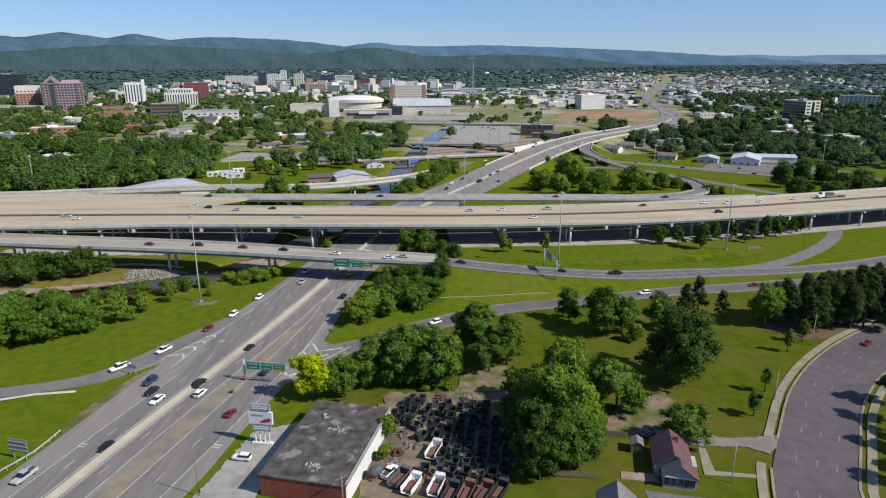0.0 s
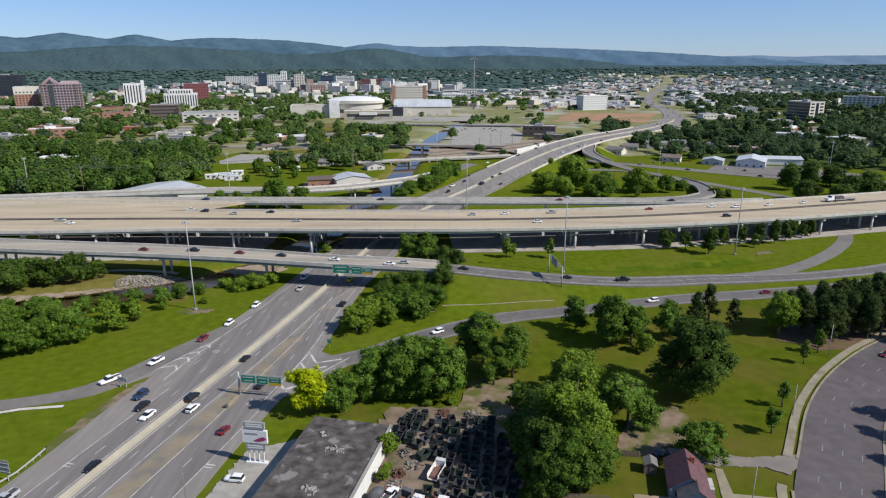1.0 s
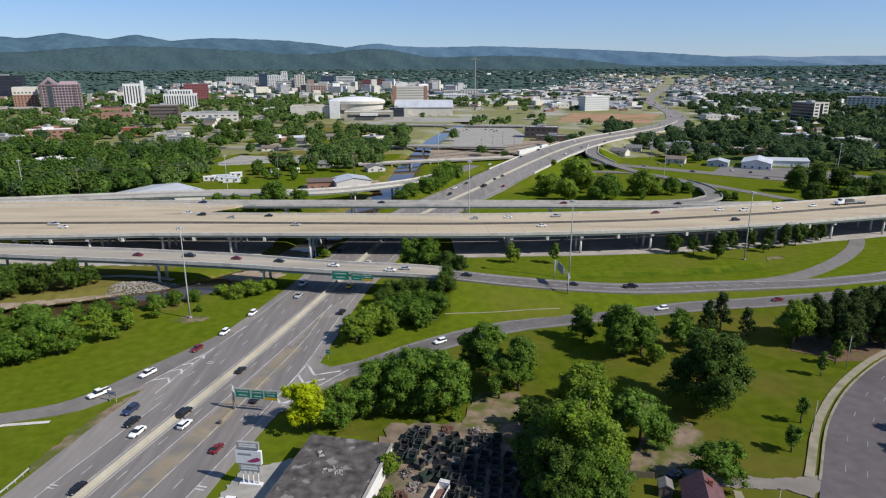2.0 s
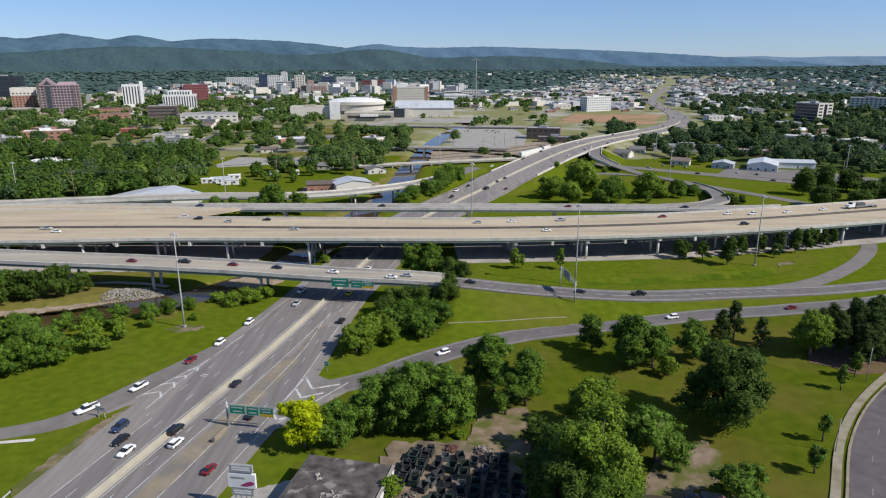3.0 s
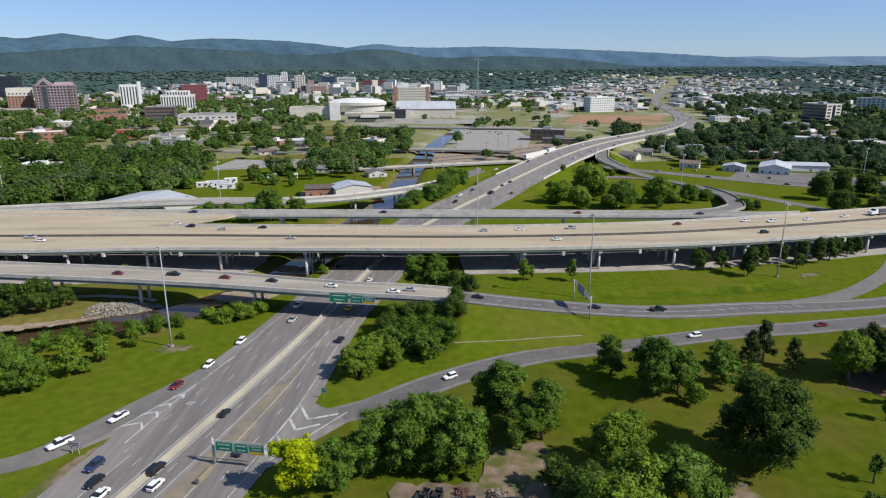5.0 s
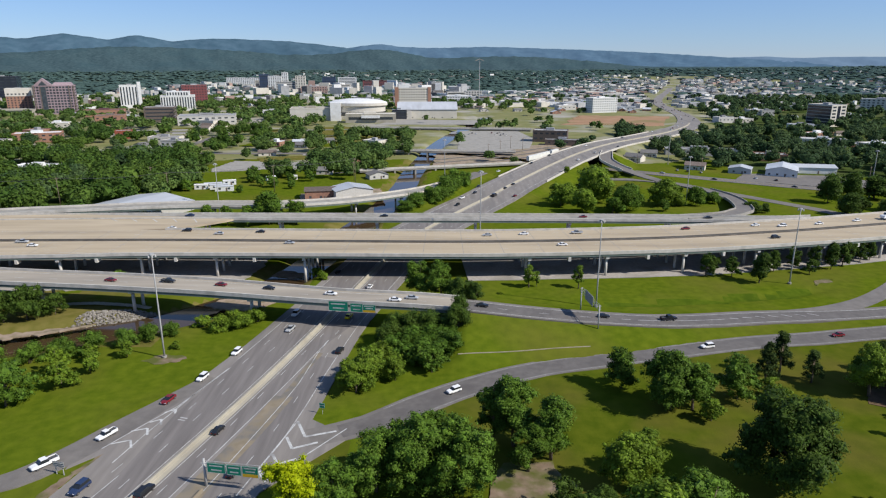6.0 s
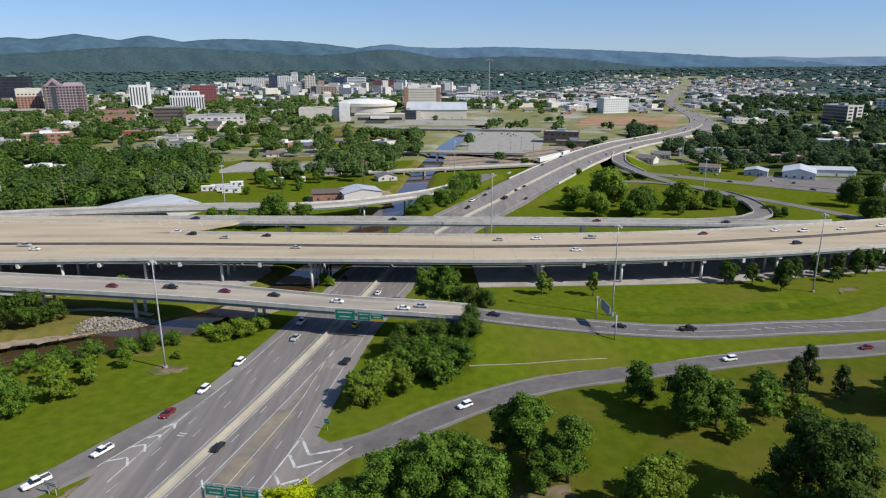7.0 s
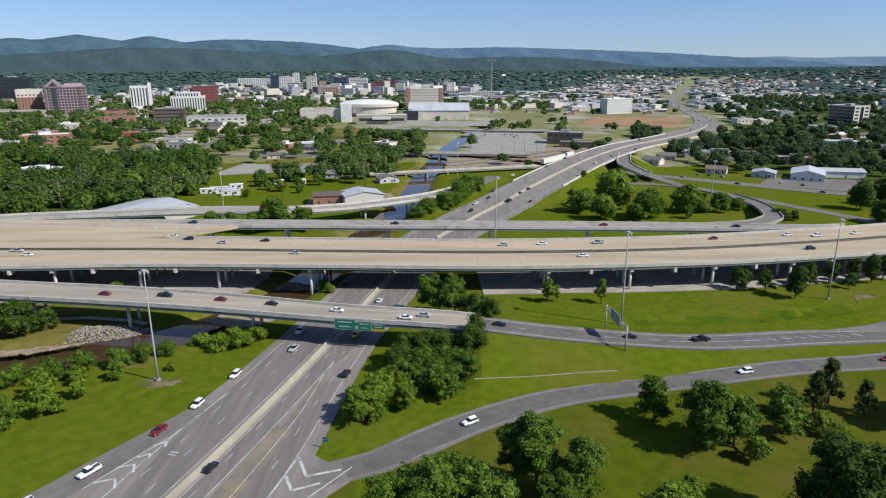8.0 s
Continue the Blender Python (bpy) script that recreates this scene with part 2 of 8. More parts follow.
def part(name, acc, material, parent, label="", smooth=False, m=None):
    """One mesh object under a thing or part; acc may be a mesh that is shared."""
    data = acc if isinstance(acc, bpy.types.Mesh) else acc.mesh(name, *(material if isinstance(material, (list, tuple)) else (material,)), smooth=smooth)
    ob = new(name, data)
    ob.parent = parent
    if m is not None:
        ob.matrix_basis = m
    if label:
        ob["label"] = label
    return ob


def solid(name, acc, material, label, category, kind="", group="", smooth=False):
    ob = new(name, acc.mesh(name, *(material if isinstance(material, (list, tuple)) else (material,)), smooth=smooth))
    return tagged(ob, label, category, group, kind)


def spline(ctrl, step=6.0):
    """Points along a smooth line through the control rows (any number of columns, x and y first)."""
    c = [np.array(p, float) for p in ctrl]
    c = [2 * c[0] - c[1]] + c + [2 * c[-1] - c[-2]]
    out = []
    for i in range(1, len(c) - 2):
        n = max(1, int(np.hypot(*(c[i + 1] - c[i])[:2]) / step))
        for j in range(n):
            t = j / n
            out.append(0.5 * (2 * c[i] + (c[i + 1] - c[i - 1]) * t + (2 * c[i - 1] - 5 * c[i] + 4 * c[i + 1] - c[i + 2]) * t * t + (3 * c[i] - c[i - 1] - 3 * c[i + 1] + c[i + 2]) * t ** 3))
    out.append(c[-2])
    return np.array(out)


class Way:
    """A line on the plan with its height; offsets are to the right of its direction."""

    def __init__(self, ctrl, step=6.0):
        p = spline(ctrl, step)
        self.p, self.z, self.half = p[:, :2], p[:, 2], (p[:, 3] if p.shape[1] > 3 else np.full(len(p), 5.0))
        d = np.gradient(self.p, axis=0)
        d /= np.linalg.norm(d, axis=1)[:, None]
        self.d, self.n = d, np.stack([d[:, 1], -d[:, 0]], 1)
        self.s = np.concatenate([[0], np.cumsum(np.linalg.norm(np.diff(self.p, axis=0), axis=1))])

    def at(self, s, off=0.0, dz=0.0):
        f = [np.interp(s, self.s, q) for q in (self.p[:, 0], self.p[:, 1], self.n[:, 0], self.n[:, 1], self.z)]
        return Vector((f[0] + off * f[2], f[1] + off * f[3], f[4] + dz))

    def heading(self, s):
        a, b = self.at(s - 1.0), self.at(s + 1.0)
        return math.degrees(math.atan2(b.y - a.y, b.x - a.x))

    def near(self, x, y):
        i = int(np.argmin(np.hypot(self.p[:, 0] - x, self.p[:, 1] - y)))
        r = np.array((x, y)) - self.p[i]
        return self.s[i] + float(r @ self.d[i]), float(r @ self.n[i])

    def beside(self, rows):
        """A line that runs beside this one; rows: (y on this line, offset)."""
        ys, offs = [r[0] for r in rows], [r[1] for r in rows]
        pts = []
        for s, y in zip(self.s, self.p[:, 1]):
            if ys[0] - 8 <= y <= ys[-1] + 8:
                q = self.at(s, float(np.interp(y, ys, offs)))
                pts.append((q.x, q.y, q.z))
        return Way(pts, 1e6)

    def band(self, acc, o0, o1, z0, z1, s0=None, s1=None, k=0):
        """A solid strip between two offsets (numbers, or 'L'/'R' edges with an inset) and two heights."""
        s0, s1 = self.s[0] if s0 is None else s0, self.s[-1] if s1 is None else s1
        ss = [s0] + [s for s in self.s if s0 + 0.5 < s < s1 - 0.5] + [s1]
        rings = []
        for s in ss:
            h = float(np.interp(s, self.s, self.half))
            a, b = (o(h) if callable(o) else o for o in (o0, o1))
            rings.append([self.at(s, a, z0), self.at(s, b, z0), self.at(s, b, z1), self.at(s, a, z1)])
        return acc.loft(rings, k=k)

    def dashes(self, acc, off, s0, s1, z, length=3.0, gap=9.2, width=0.07):
        s = s0
        while s + length < s1:
            q = [self.at(s, off - width, z), self.at(s, off + width, z), self.at(s + length, off + width, z), self.at(s + length, off - width, z)]
            acc.poly(q[::-1])
            s += length + gap

    def line(self, acc, off, s0, s1, z, width=0.14):
        ss = [s0] + [s for s in self.s if s0 < s < s1] + [s1]
        for a, b in zip(ss, ss[1:]):
            oa, ob = ((off(float(np.interp(s, self.s, self.half))) if callable(off) else off) for s in (a, b))
            acc.poly([self.at(a, oa - width, z), self.at(b, ob - width, z), self.at(b, ob + width, z), self.at(a, oa + width, z)][::-1])


def sheet(name, pts, z, material, label, category, kind="structure", rough=0.0):
    """A thin slab on the ground with the outline pts; rough: how far its edge wanders."""
    a = Acc()
    if rough:
        g, out = np.random.default_rng(len(name) + len(pts)), []
        for p, q in zip(pts, pts[1:] + pts[:1]):
            n = max(1, int(math.hypot(q[0] - p[0], q[1] - p[1]) / (1.2 * rough + 0.3)))
            out += [(p[0] + (q[0] - p[0]) * i / n + g.normal() * rough * 0.5, p[1] + (q[1] - p[1]) * i / n + g.normal() * rough * 0.5) for i in range(n)]
        pts = out
    a.loft([[(x, y, z - 0.3) for x, y in pts], [(x, y, z) for x, y in pts]])
    return solid(name, a, material, label, category, kind)



# ---- plan: the lines of the roads and the creek (x, y, z, half width) ----
PARK = Way([(-130, -160, 0, 16), (-104, -60, 0, 16), (-82, 40, 0, 16), (-68.6, 95.8, 0, 16), (-62.3, 121.8, 0, 16), (-48.2, 176.5, 0, 16), (-37.3, 226, 0, 16), (-28.5, 271, 0, 16), (-17, 319, 0, 16.5), (8, 378, 0, 17), (25, 410, 1, 17), (44, 446, 3, 17), (93, 531, 7, 17), (140, 606, 7.5, 17), (196, 680, 6, 17), (257, 770, 4, 17), (313, 883, 2, 15), (361, 1047, 0.5, 12), (402, 1273, 0.2, 10), (470, 1500, 0.2, 9), (628, 1914, 0.2, 8), (935, 2741, 0.2, 7)], 8)
INTER = Way([(-700, 272, 9.1, 30), (-400, 280, 9.1, 29), (-175, 284.5, 9.1, 25), (-111, 285.5, 9.1, 21.8), (-46, 284, 9.1, 20.6), (17, 283.5, 9.1, 20.4), (82, 289, 9.1, 20.3), (129, 298, 9.1, 20.5), (170, 308, 9.1, 20.5), (260, 335, 8.9, 20.5), (420, 392, 7.8, 20.5), (700, 520, 6, 20.5)], 8)
RAMP = Way([(-700, 300, 8.8, 7), (-400, 276, 8.6, 7), (-260, 257, 8.5, 6.8), (-150, 241, 8.5, 6.4), (-113, 236.6, 8.5, 6.3), (-74, 230.8, 8.4, 6.0), (-36, 223.4, 8.1, 5.2), (-5, 219.8, 7.7, 5), (28, 217.4, 5, 5), (57, 217.6, 2.8, 5), (76, 220.8, 1.5, 5.2), (97, 225.2, 0.7, 5.2), (120, 228.2, 0.25, 4.6), (137, 230.6, 0.1, 4.2), (153, 234.4, 0.05, 4.2), (173, 240.6, 0.05, 4.2), (240, 268, 0.05, 4.4), (330, 310, 0.05, 4.4)], 6)
RAMP2 = Way([(-30, 158.5, 0.02, 3.5), (-18, 164, 0.02, 4), (-8, 172, 0.02, 4.5), (6, 182, 0.02, 4.4), (23.5, 191, 0.02, 4.2), (50.5, 198.5, 0.02, 4.1), (85.5, 207.5, 0.02, 4.1), (113, 212, 0.02, 4.3), (160, 224, 0.02, 4.3), (240, 262, 0.02, 4.3)], 5)
LOOPR = Way([(104, 228.4, 0.3, 2.6), (123, 233.2, 0.04, 3.2), (140.4, 242, 0.04, 3.1), (161, 258.4, 0.04, 3.0), (177, 275, 0.04, 3.0), (187, 289.5, 0.04, 3.1), (191, 302, 0.04, 3.3), (188, 320, 0.04, 4), (176, 345, 0.04, 4)], 4)
FARRAMP = Way([(-420, 306, 8.7, 5), (-260, 318, 8.7, 5), (-180, 324, 8.7, 5), (-120, 326.4, 8.6, 5), (-87, 326.6, 8.5, 5), (-50, 326.8, 8.4, 5), (19, 326.4, 8.4, 5), (54, 326, 8.4, 5), (88, 325, 8.4, 5), (108, 324.2, 8.5, 4.8), (124, 322.6, 8.7, 4.5), (138, 321, 8.9, 4), (152, 321.4, 9.0, 3), (166, 324, 9.0, 2.5)], 6)
CURVE = Way([(-420, 313, 8.7, 5.5), (-240, 330, 8.7, 5.5), (-196, 339, 8.6, 5.5), (-150, 350, 8.4, 5.5), (-117, 356, 8.1, 5.5), (-90, 357.5, 7.8, 5.5), (-67, 366, 7, 5.5), (-45, 380.5, 6.2, 5.5), (-15, 410, 5, 5.5), (6, 446, 3.8, 5.5), (24, 480, 4, 5)], 5)
LOOP = Way([(40, 428, 1.6, 3.5), (56, 446, 1.2, 3.8), (85, 469, 0.3, 4), (118, 475, 0.2, 4), (145, 462, 0.5, 4), (160, 434, 1.0, 4), (162, 400, 2.5, 4), (151, 360, 5.5, 4), (140, 342, 7.6, 4), (129, 332, 8.3, 3.8), (108, 326.4, 8.45, 3.4)], 4)
OFFR = Way([(131, 566, 7.5, 4), (124, 540, 7.4, 4.5), (120, 518, 6.5, 4.5), (128, 494, 3.5, 4.2), (146, 462.5, 0.4, 4), (179, 415, 0.05, 4), (203, 377, 0.05, 4), (222, 335, 0.05, 4)], 4)
FRONT = Way([(-60, 640, 0.04, 6), (20, 596, 0.04, 6), (85, 548, 0.04, 6), (116, 524, 0.04, 6), (146, 502, 0.04, 6), (185, 475, 0.04, 6.5), (229, 446, 0.04, 6.5), (278, 426, 0.04, 6.5), (420, 396, 0.04, 6.5)], 8)
STREET = Way([(-30, -140, 0.03, 7.2), (5, -62, 0.03, 7.2), (40, 20, 0.03, 7.2), (57.5, 60, 0.03, 7.2), (71.2, 96.3, 0.03, 7.2), (75.1, 104.7, 0.03, 7.2), (81, 114, 0.03, 7.2), (84.6, 119.8, 0.03, 7.2), (90.7, 129.3, 0.03, 7.2), (98.3, 138.9, 0.03, 7.2), (107.4, 148.4, 0.03, 7.2), (120, 159.1, 0.03, 7.2), (131.8, 167.2, 0.03, 7.2), (143, 173.6, 0.03, 7.2), (175.6, 188, 0.03, 7), (240.4, 203, 0.03, 7)], 4)
EXITL = Way([(-60, 186, 0.03, 2), (-66, 174, 0.03, 2.6), (-71.5, 163, 0.03, 3.3), (-77, 152.5, 0.03, 3.5), (-83.3, 144.4, 0.03, 3.1), (-91, 140.2, 0.03, 2.6), (-104, 136, 0.03, 2.6), (-140, 126, 0.03, 2.6), (-220, 110, 0.03, 2.6)], 3)
CREEK = Way([(-300, 165, 0, 6), (-175, 193, 0, 6), (-124, 209, 0, 6), (-107, 217, 0, 6), (-90, 226, 0, 6), (-76, 240, 0, 6), (-64, 258, 0, 6.5), (-55, 287, 0, 6.5), (-47, 335, 0, 7), (-37, 383, 0, 7), (-28, 454, 0, 6), (-25, 508, 0, 6), (-17, 593, 0, 6), (-6, 692, 0, 6.5), (21, 832, 0, 7), (60, 1000, 0, 7)], 6)


DITCH = Way([(40, 238, 0), (65, 239.4, 0), (86, 241.3, 0), (102, 244.5, 0), (114, 247, 0), (126, 251, 0), (142, 258, 0)], 4)


def smooth01(t):
    t = np.clip(t, 0, 1)
    return t * t * (3 - 2 * t)


def to_way(w, x, y):
    """Distance to a line and the height of its nearest point, for arrays."""
    best, zz = np.full(x.shape, 1e9), np.zeros(x.shape)
    if x.size < 40:
        p, e = w.p[:-1], np.diff(w.p, axis=0)
        u = np.clip(((x[..., None] - p[:, 0]) * e[:, 0] + (y[..., None] - p[:, 1]) * e[:, 1]) / (e ** 2).sum(1), 0, 1)
        d = np.hypot(x[..., None] - p[:, 0] - u * e[:, 0], y[..., None] - p[:, 1] - u * e[:, 1])
        i = d.argmin(-1)
        u = np.take_along_axis(u, i[..., None], -1)[..., 0]
        return d.min(-1), w.z[i] + u * (w.z[i + 1] - w.z[i])
    for i in range(len(w.p) - 1):
        ex, ey = w.p[i + 1, 0] - w.p[i, 0], w.p[i + 1, 1] - w.p[i, 1]
        u = np.clip(((x - w.p[i, 0]) * ex + (y - w.p[i, 1]) * ey) / (ex * ex + ey * ey), 0, 1)
        d = np.hypot(x - w.p[i, 0] - u * ex, y - w.p[i, 1] - u * ey)
        m = d < best
        best, zz = np.where(m, d, best), np.where(m, w.z[i] + u * (w.z[i + 1] - w.z[i]), zz)
    return best, zz


def ground_height(x, y):
    x, y = np.asarray(x, float), np.asarray(y, float)
    h = np.zeros(x.shape)
    near = (y > 60) & (y < 1000) & (np.abs(x) < 420)
    if near.any():
        xx, yy = x[near], y[near]
        hh = np.zeros(xx.shape)
        # the banks that carry the ramps where they come down to the ground
        for w, flat, slope, lo, hi in ((RAMP, 6.0, 0.3, 1, 120), (PARK, 19, 0.4, -400, 106), (PARK, 19, 0.4, 141, 400), (CURVE, 6, 0.4, -20, 60), (OFFR, 5, 0.4, 128, 150)):
            d, z = to_way(w, xx, yy)
            ok = (xx > lo) & (xx < hi) & ((yy > 380) | (w is RAMP))
            hh = np.maximum(hh, np.where(ok, np.maximum(0, z - 0.3 - slope * np.maximum(0, d - flat)), 0))
        d, _ = to_way(DITCH, xx, yy)
        hh = hh - 1.3 * (1 - smooth01(d / 3.4)) * smooth01((xx - 44) / 12) * smooth01((140 - xx) / 14)
        d, _ = to_way(CREEK, xx, yy)
        hh = hh * smooth01((d - 8) / 8) - 3.2 * (1 - smooth01((d - 4.5) / 8.5))
        h[near] = hh
    # far ground rises slowly towards the hills
    r = np.hypot(x, y)
    h += 60 * smooth01((r - 2200) / 2800)
    h += 0.12 * np.sin(x * 0.21 + y * 0.13) * np.sin(y * 0.17 - x * 0.07) * (r < 1500) - 0.12
    return h


def ground_line(lo, hi, dense0, dense1, fine, coarse):
    v = [dense0]
    while v[-1] < dense1:
        v.append(v[-1] + fine)
    g = fine
    while v[-1] < hi:
        g = min(g * 1.25, coarse)
        v.append(v[-1] + g)
    g, u = fine, [dense0]
    while u[-1] > lo:
        g = min(g * 1.25, coarse)
        u.append(u[-1] - g)
    return np.array(u[:0:-1] + v)


gx = ground_line(-5200, 5200, -190, 200, 2.6, 260)
gy = ground_line(-5200, 5600, 90, 620, 2.6, 260)
X, Y = np.meshgrid(gx, gy)
Z = ground_height(X, Y)
acc = Acc()
acc.v = np.stack([X.ravel(), Y.ravel(), Z.ravel()], 1).tolist()
nx = len(gx)
I = (np.arange(len(gy) - 1)[:, None] * nx + np.arange(nx - 1)[None, :]).ravel()
acc.f = np.stack([I, I + 1, I + nx + 1, I + nx], 1).tolist()
cx, cy = X[:-1, :-1].ravel() + 1.3, Y[:-1, :-1].ravel() + 1.3
creek_d = np.full(cx.shape, 1e9)
for p in CREEK.p:
    creek_d = np.minimum(creek_d, np.hypot(cx - p[0], cy - p[1]))
wob = 3 * np.sin(cx * 0.3) * np.sin(cy * 0.23 + 1)
kk = np.where(creek_d + wob < 13, 1, 0)
kk = np.where((cx < -84 + wob) & (cy > 205) & (cy < 262) & (creek_d < 42 + 2 * wob), 1, kk)
kk = np.where((cx > -101) & (cx < -78) & (cy > 234) & (cy < 252) & (creek_d > 9), 0, kk)
kk = np.where((cx + 4 * wob > -20) & (cy + wob < np.interp(cx, RAMP2.p[:, 0], RAMP2.p[:, 1])), 3, kk)
kk = np.where(cy + 12 * np.sin(cx * 0.05) > 560, 2, kk)
park_x = np.interp(cy, PARK.p[:, 1], PARK.p[:, 0])
# ground beyond the town takes the haze-tinted forest floor
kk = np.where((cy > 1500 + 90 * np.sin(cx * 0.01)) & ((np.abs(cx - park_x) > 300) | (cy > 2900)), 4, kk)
# darker ground within the woods on the left and right
kk = np.where(((cx > 215 + wob) & (cy > 520 - 0.35 * (cx - 175) + 2 * wob) & (cx - park_x > 40) & (cy < 1500)) | ((cx < -185 + wob) & (cy > 366) & (cy < 560 + 6 * wob)), 5, kk)
# strip along the ditch: rank grass with the slope's shade in its colour
ditch_d, _ = to_way(DITCH, cx, cy)
kk = np.where((ditch_d + 0.5 * wob < 2.6) & (cx > 52) & (cx < 128), 6, kk)
acc.k = kk.astype(int).tolist()
solid("ground", acc, [GRASS, BANK, TOWNGROUND, LAWN, FOREST, WOODFLOOR, RANKGRASS_SHADED], "mown green grass with dry and worn patches", "ground", "structure", smooth=True)

# creek water
acc = Acc()
for a, b in zip(CREEK.s, CREEK.s[1:]):
    acc.poly([CREEK.at(a, -8, -2.1), CREEK.at(a, 8, -2.1), CREEK.at(b, 8, -2.1), CREEK.at(b, -8, -2.1)])
solid("water", acc, MUD, "shallow brown creek water between low banks", "water", "structure", smooth=True)


# ---- roads on the ground ----
def road(name, way, material, label, edge=0.0, z=0.05, s0=None, s1=None, thick=0.35):
    """An empty that carries the pavement; the markings are added under it."""
    top = thing(name, label, "road", kind="structure")
    a = Acc()
    way.band(a, lambda h: -h - edge, lambda h: h + edge, z - thick, z, s0, s1)
    part("pavement", a, material, top)
    return top


LEFT = [(-60, -13), (110, -13.6), (125, -14.6), (137, -15.4), (146, -15.8), (154, -15.8), (172, -16.2), (185, -16), (204, -15.2), (260, -15.2), (319, -16), (378, -17)]
RIGHT = [(-60, 23), (110, 23.2), (125, 22), (150, 21), (168, 19.8), (181, 18), (205, 14.8), (224, 13.4), (260, 14.2), (319, 16), (378, 17)]
parkway = thing("road_parkway", "wide grey asphalt parkway with worn white lane lines", "road", kind="structure")
rings = []
for s, y, h in zip(PARK.s, PARK.p[:, 1], PARK.half):
    lo = -h if y > 378 else float(np.interp(y, [r[0] for r in LEFT], [r[1] for r in LEFT]))
    hi = h if y > 378 else float(np.interp(y, [r[0] for r in RIGHT], [r[1] for r in RIGHT]))
    rings.append([PARK.at(s, lo, -0.45), PARK.at(s, hi, -0.45), PARK.at(s, hi, 0.05), PARK.at(s, lo, 0.05)])
part("pavement", Acc().loft(rings), ASPHALT, parkway)
s_end = PARK.near(313, 883)[0]
for lo, hi in (([(40, -7.2), (142, -7.6), (166, -11.6), (196, -12.6), (230, -12.6), (378, -13.4)], [(40, -1.9), (378, -1.9)]), ([(40, 1.9), (378, 1.9)], [(40, 6.1), (175, 6.1), (205, 6.3), (230, 10.6), (378, 13.6)]), ([(40, 11.8), (125, 11.8), (183, 9.5), (203, 6.6)], [(40, 19.4), (125, 19.2), (138, 18.8), (158, 17.2), (175, 15.4), (190, 13.5), (203, 12.4)])):
    rings = []
    for y in np.arange(40, min(lo[-1][0], hi[-1][0]) + 0.1, 5.0):
        s = float(np.interp(y, PARK.p[:, 1], PARK.s))
        a, b = (float(np.interp(y, [r[0] for r in e], [r[1] for r in e])) for e in (lo, hi))
        rings.append([PARK.at(s, a, 0.03), PARK.at(s, b, 0.03), PARK.at(s, b, 0.056), PARK.at(s, a, 0.056)])
    part("lanes", Acc().loft(rings), LANES, parkway, "lanes darkened by tyres")
acc = Acc()
PARK.band(acc, -1.2, 1.2, 0.05, 0.08, 0, s_end)
part("median_strip", acc, TANCONC, parkway, "pale concrete median strip")
acc = Acc()
PARK.band(acc, -0.3, 0.3, 0.08, 0.45, 0, s_end)
PARK.band(acc, -0.12, 0.12, 0.45, 0.95, 0, s_end)
part("median_barrier", acc, TANCONC, parkway, "tan concrete median barrier")
acc = Acc()
GORE = PARK.beside([(40, 9.4), (125, 9.6), (165, 9.2), (185, 8.2), (196, 7.4)])
GORE.band(acc, lambda h: -2.3, lambda h: 2.3, 0.05, 0.066, 0, GORE.s[-1] * 0.86)
GORE.band(acc, lambda h: -0.8, lambda h: 0.8, 0.05, 0.066, GORE.s[-1] * 0.86, GORE.s[-1])
part("painted_gore", acc, TANSTRIP, parkway, "sandy brown worn gore strip")
acc = Acc()
s_a, s_b = PARK.near(-82, 40)[0], PARK.near(-39, 218)[0]
for off in (-1.7, 1.7):
    PARK.line(acc, off, s_a, s_end, 0.062, 0.07)
for rows, dashed in (([(40, -4.4), (140, -4.6), (170, -6.2), (190, -6.6), (230, -6.4), (380, -6)], True), ([(150, -9.6), (190, -10.2), (230, -10), (380, -9.8)], True), ([(40, -7.2), (142, -7.6)], False), ([(196, -12.6), (230, -12.6), (380, -13.4)], False), ([(40, 3.4), (160, 3.3), (190, 2.6), (230, 3.6), (380, 5.4)], True), ([(40, 6.1), (175, 6.1), (205, 6.3)], False), ([(206, 6.6), (380, 9.4)], True), ([(40, 11.7), (125, 11.7), (183, 9.4), (204, 6.4)], False), ([(40, 15.6), (125, 15.4), (164, 13.7), (186, 10.9), (212, 8.6), (228, 7.6)], True), ([(40, 19.5), (125, 19.3), (138, 18.9)], False), ([(158, 17.4), (175, 15.6), (190, 13.6), (210, 11.8), (225, 10.8), (380, 13.6)], False)):
    w = PARK.beside(rows)
    if dashed:
        w.dashes(acc, 0, 0.5, w.s[-1], 0.07)
    else:
        w.line(acc, 0, 0, w.s[-1], 0.07, 0.085)
s_n = PARK.near(8, 378)[0]
for off in (-9.6, -6.0, 6.0, 9.6):
    PARK.dashes(acc, off, s_n, s_end, 0.062)
for off in (-13.6, 13.6):
    PARK.line(acc, off, s_n, s_end, 0.062, 0.1)
# worn turn arrows and lane words as short bars
for x, y in ((-71.5, 113.5), (-43.5, 113), (-59.8, 165.5)):
    s, o = PARK.near(x, y)
    for d_ in (0, 0.9):
        q = [PARK.at(s + d_, o - 0.9, 0.064), PARK.at(s + d_ + 0.3, o - 0.9, 0.064), PARK.at(s + d_ + 0.3, o + 0.9, 0.064), PARK.at(s + d_, o + 0.9, 0.064)]
        acc.poly(q[::-1])
        acc.f[-1] = acc.f[-1] if (q[1] - q[0]).cross(q[2] - q[1]).z < 0 else acc.f[-1][::-1]
part("lane_marking", acc, PAINT, parkway)["kind"] = "stuff"


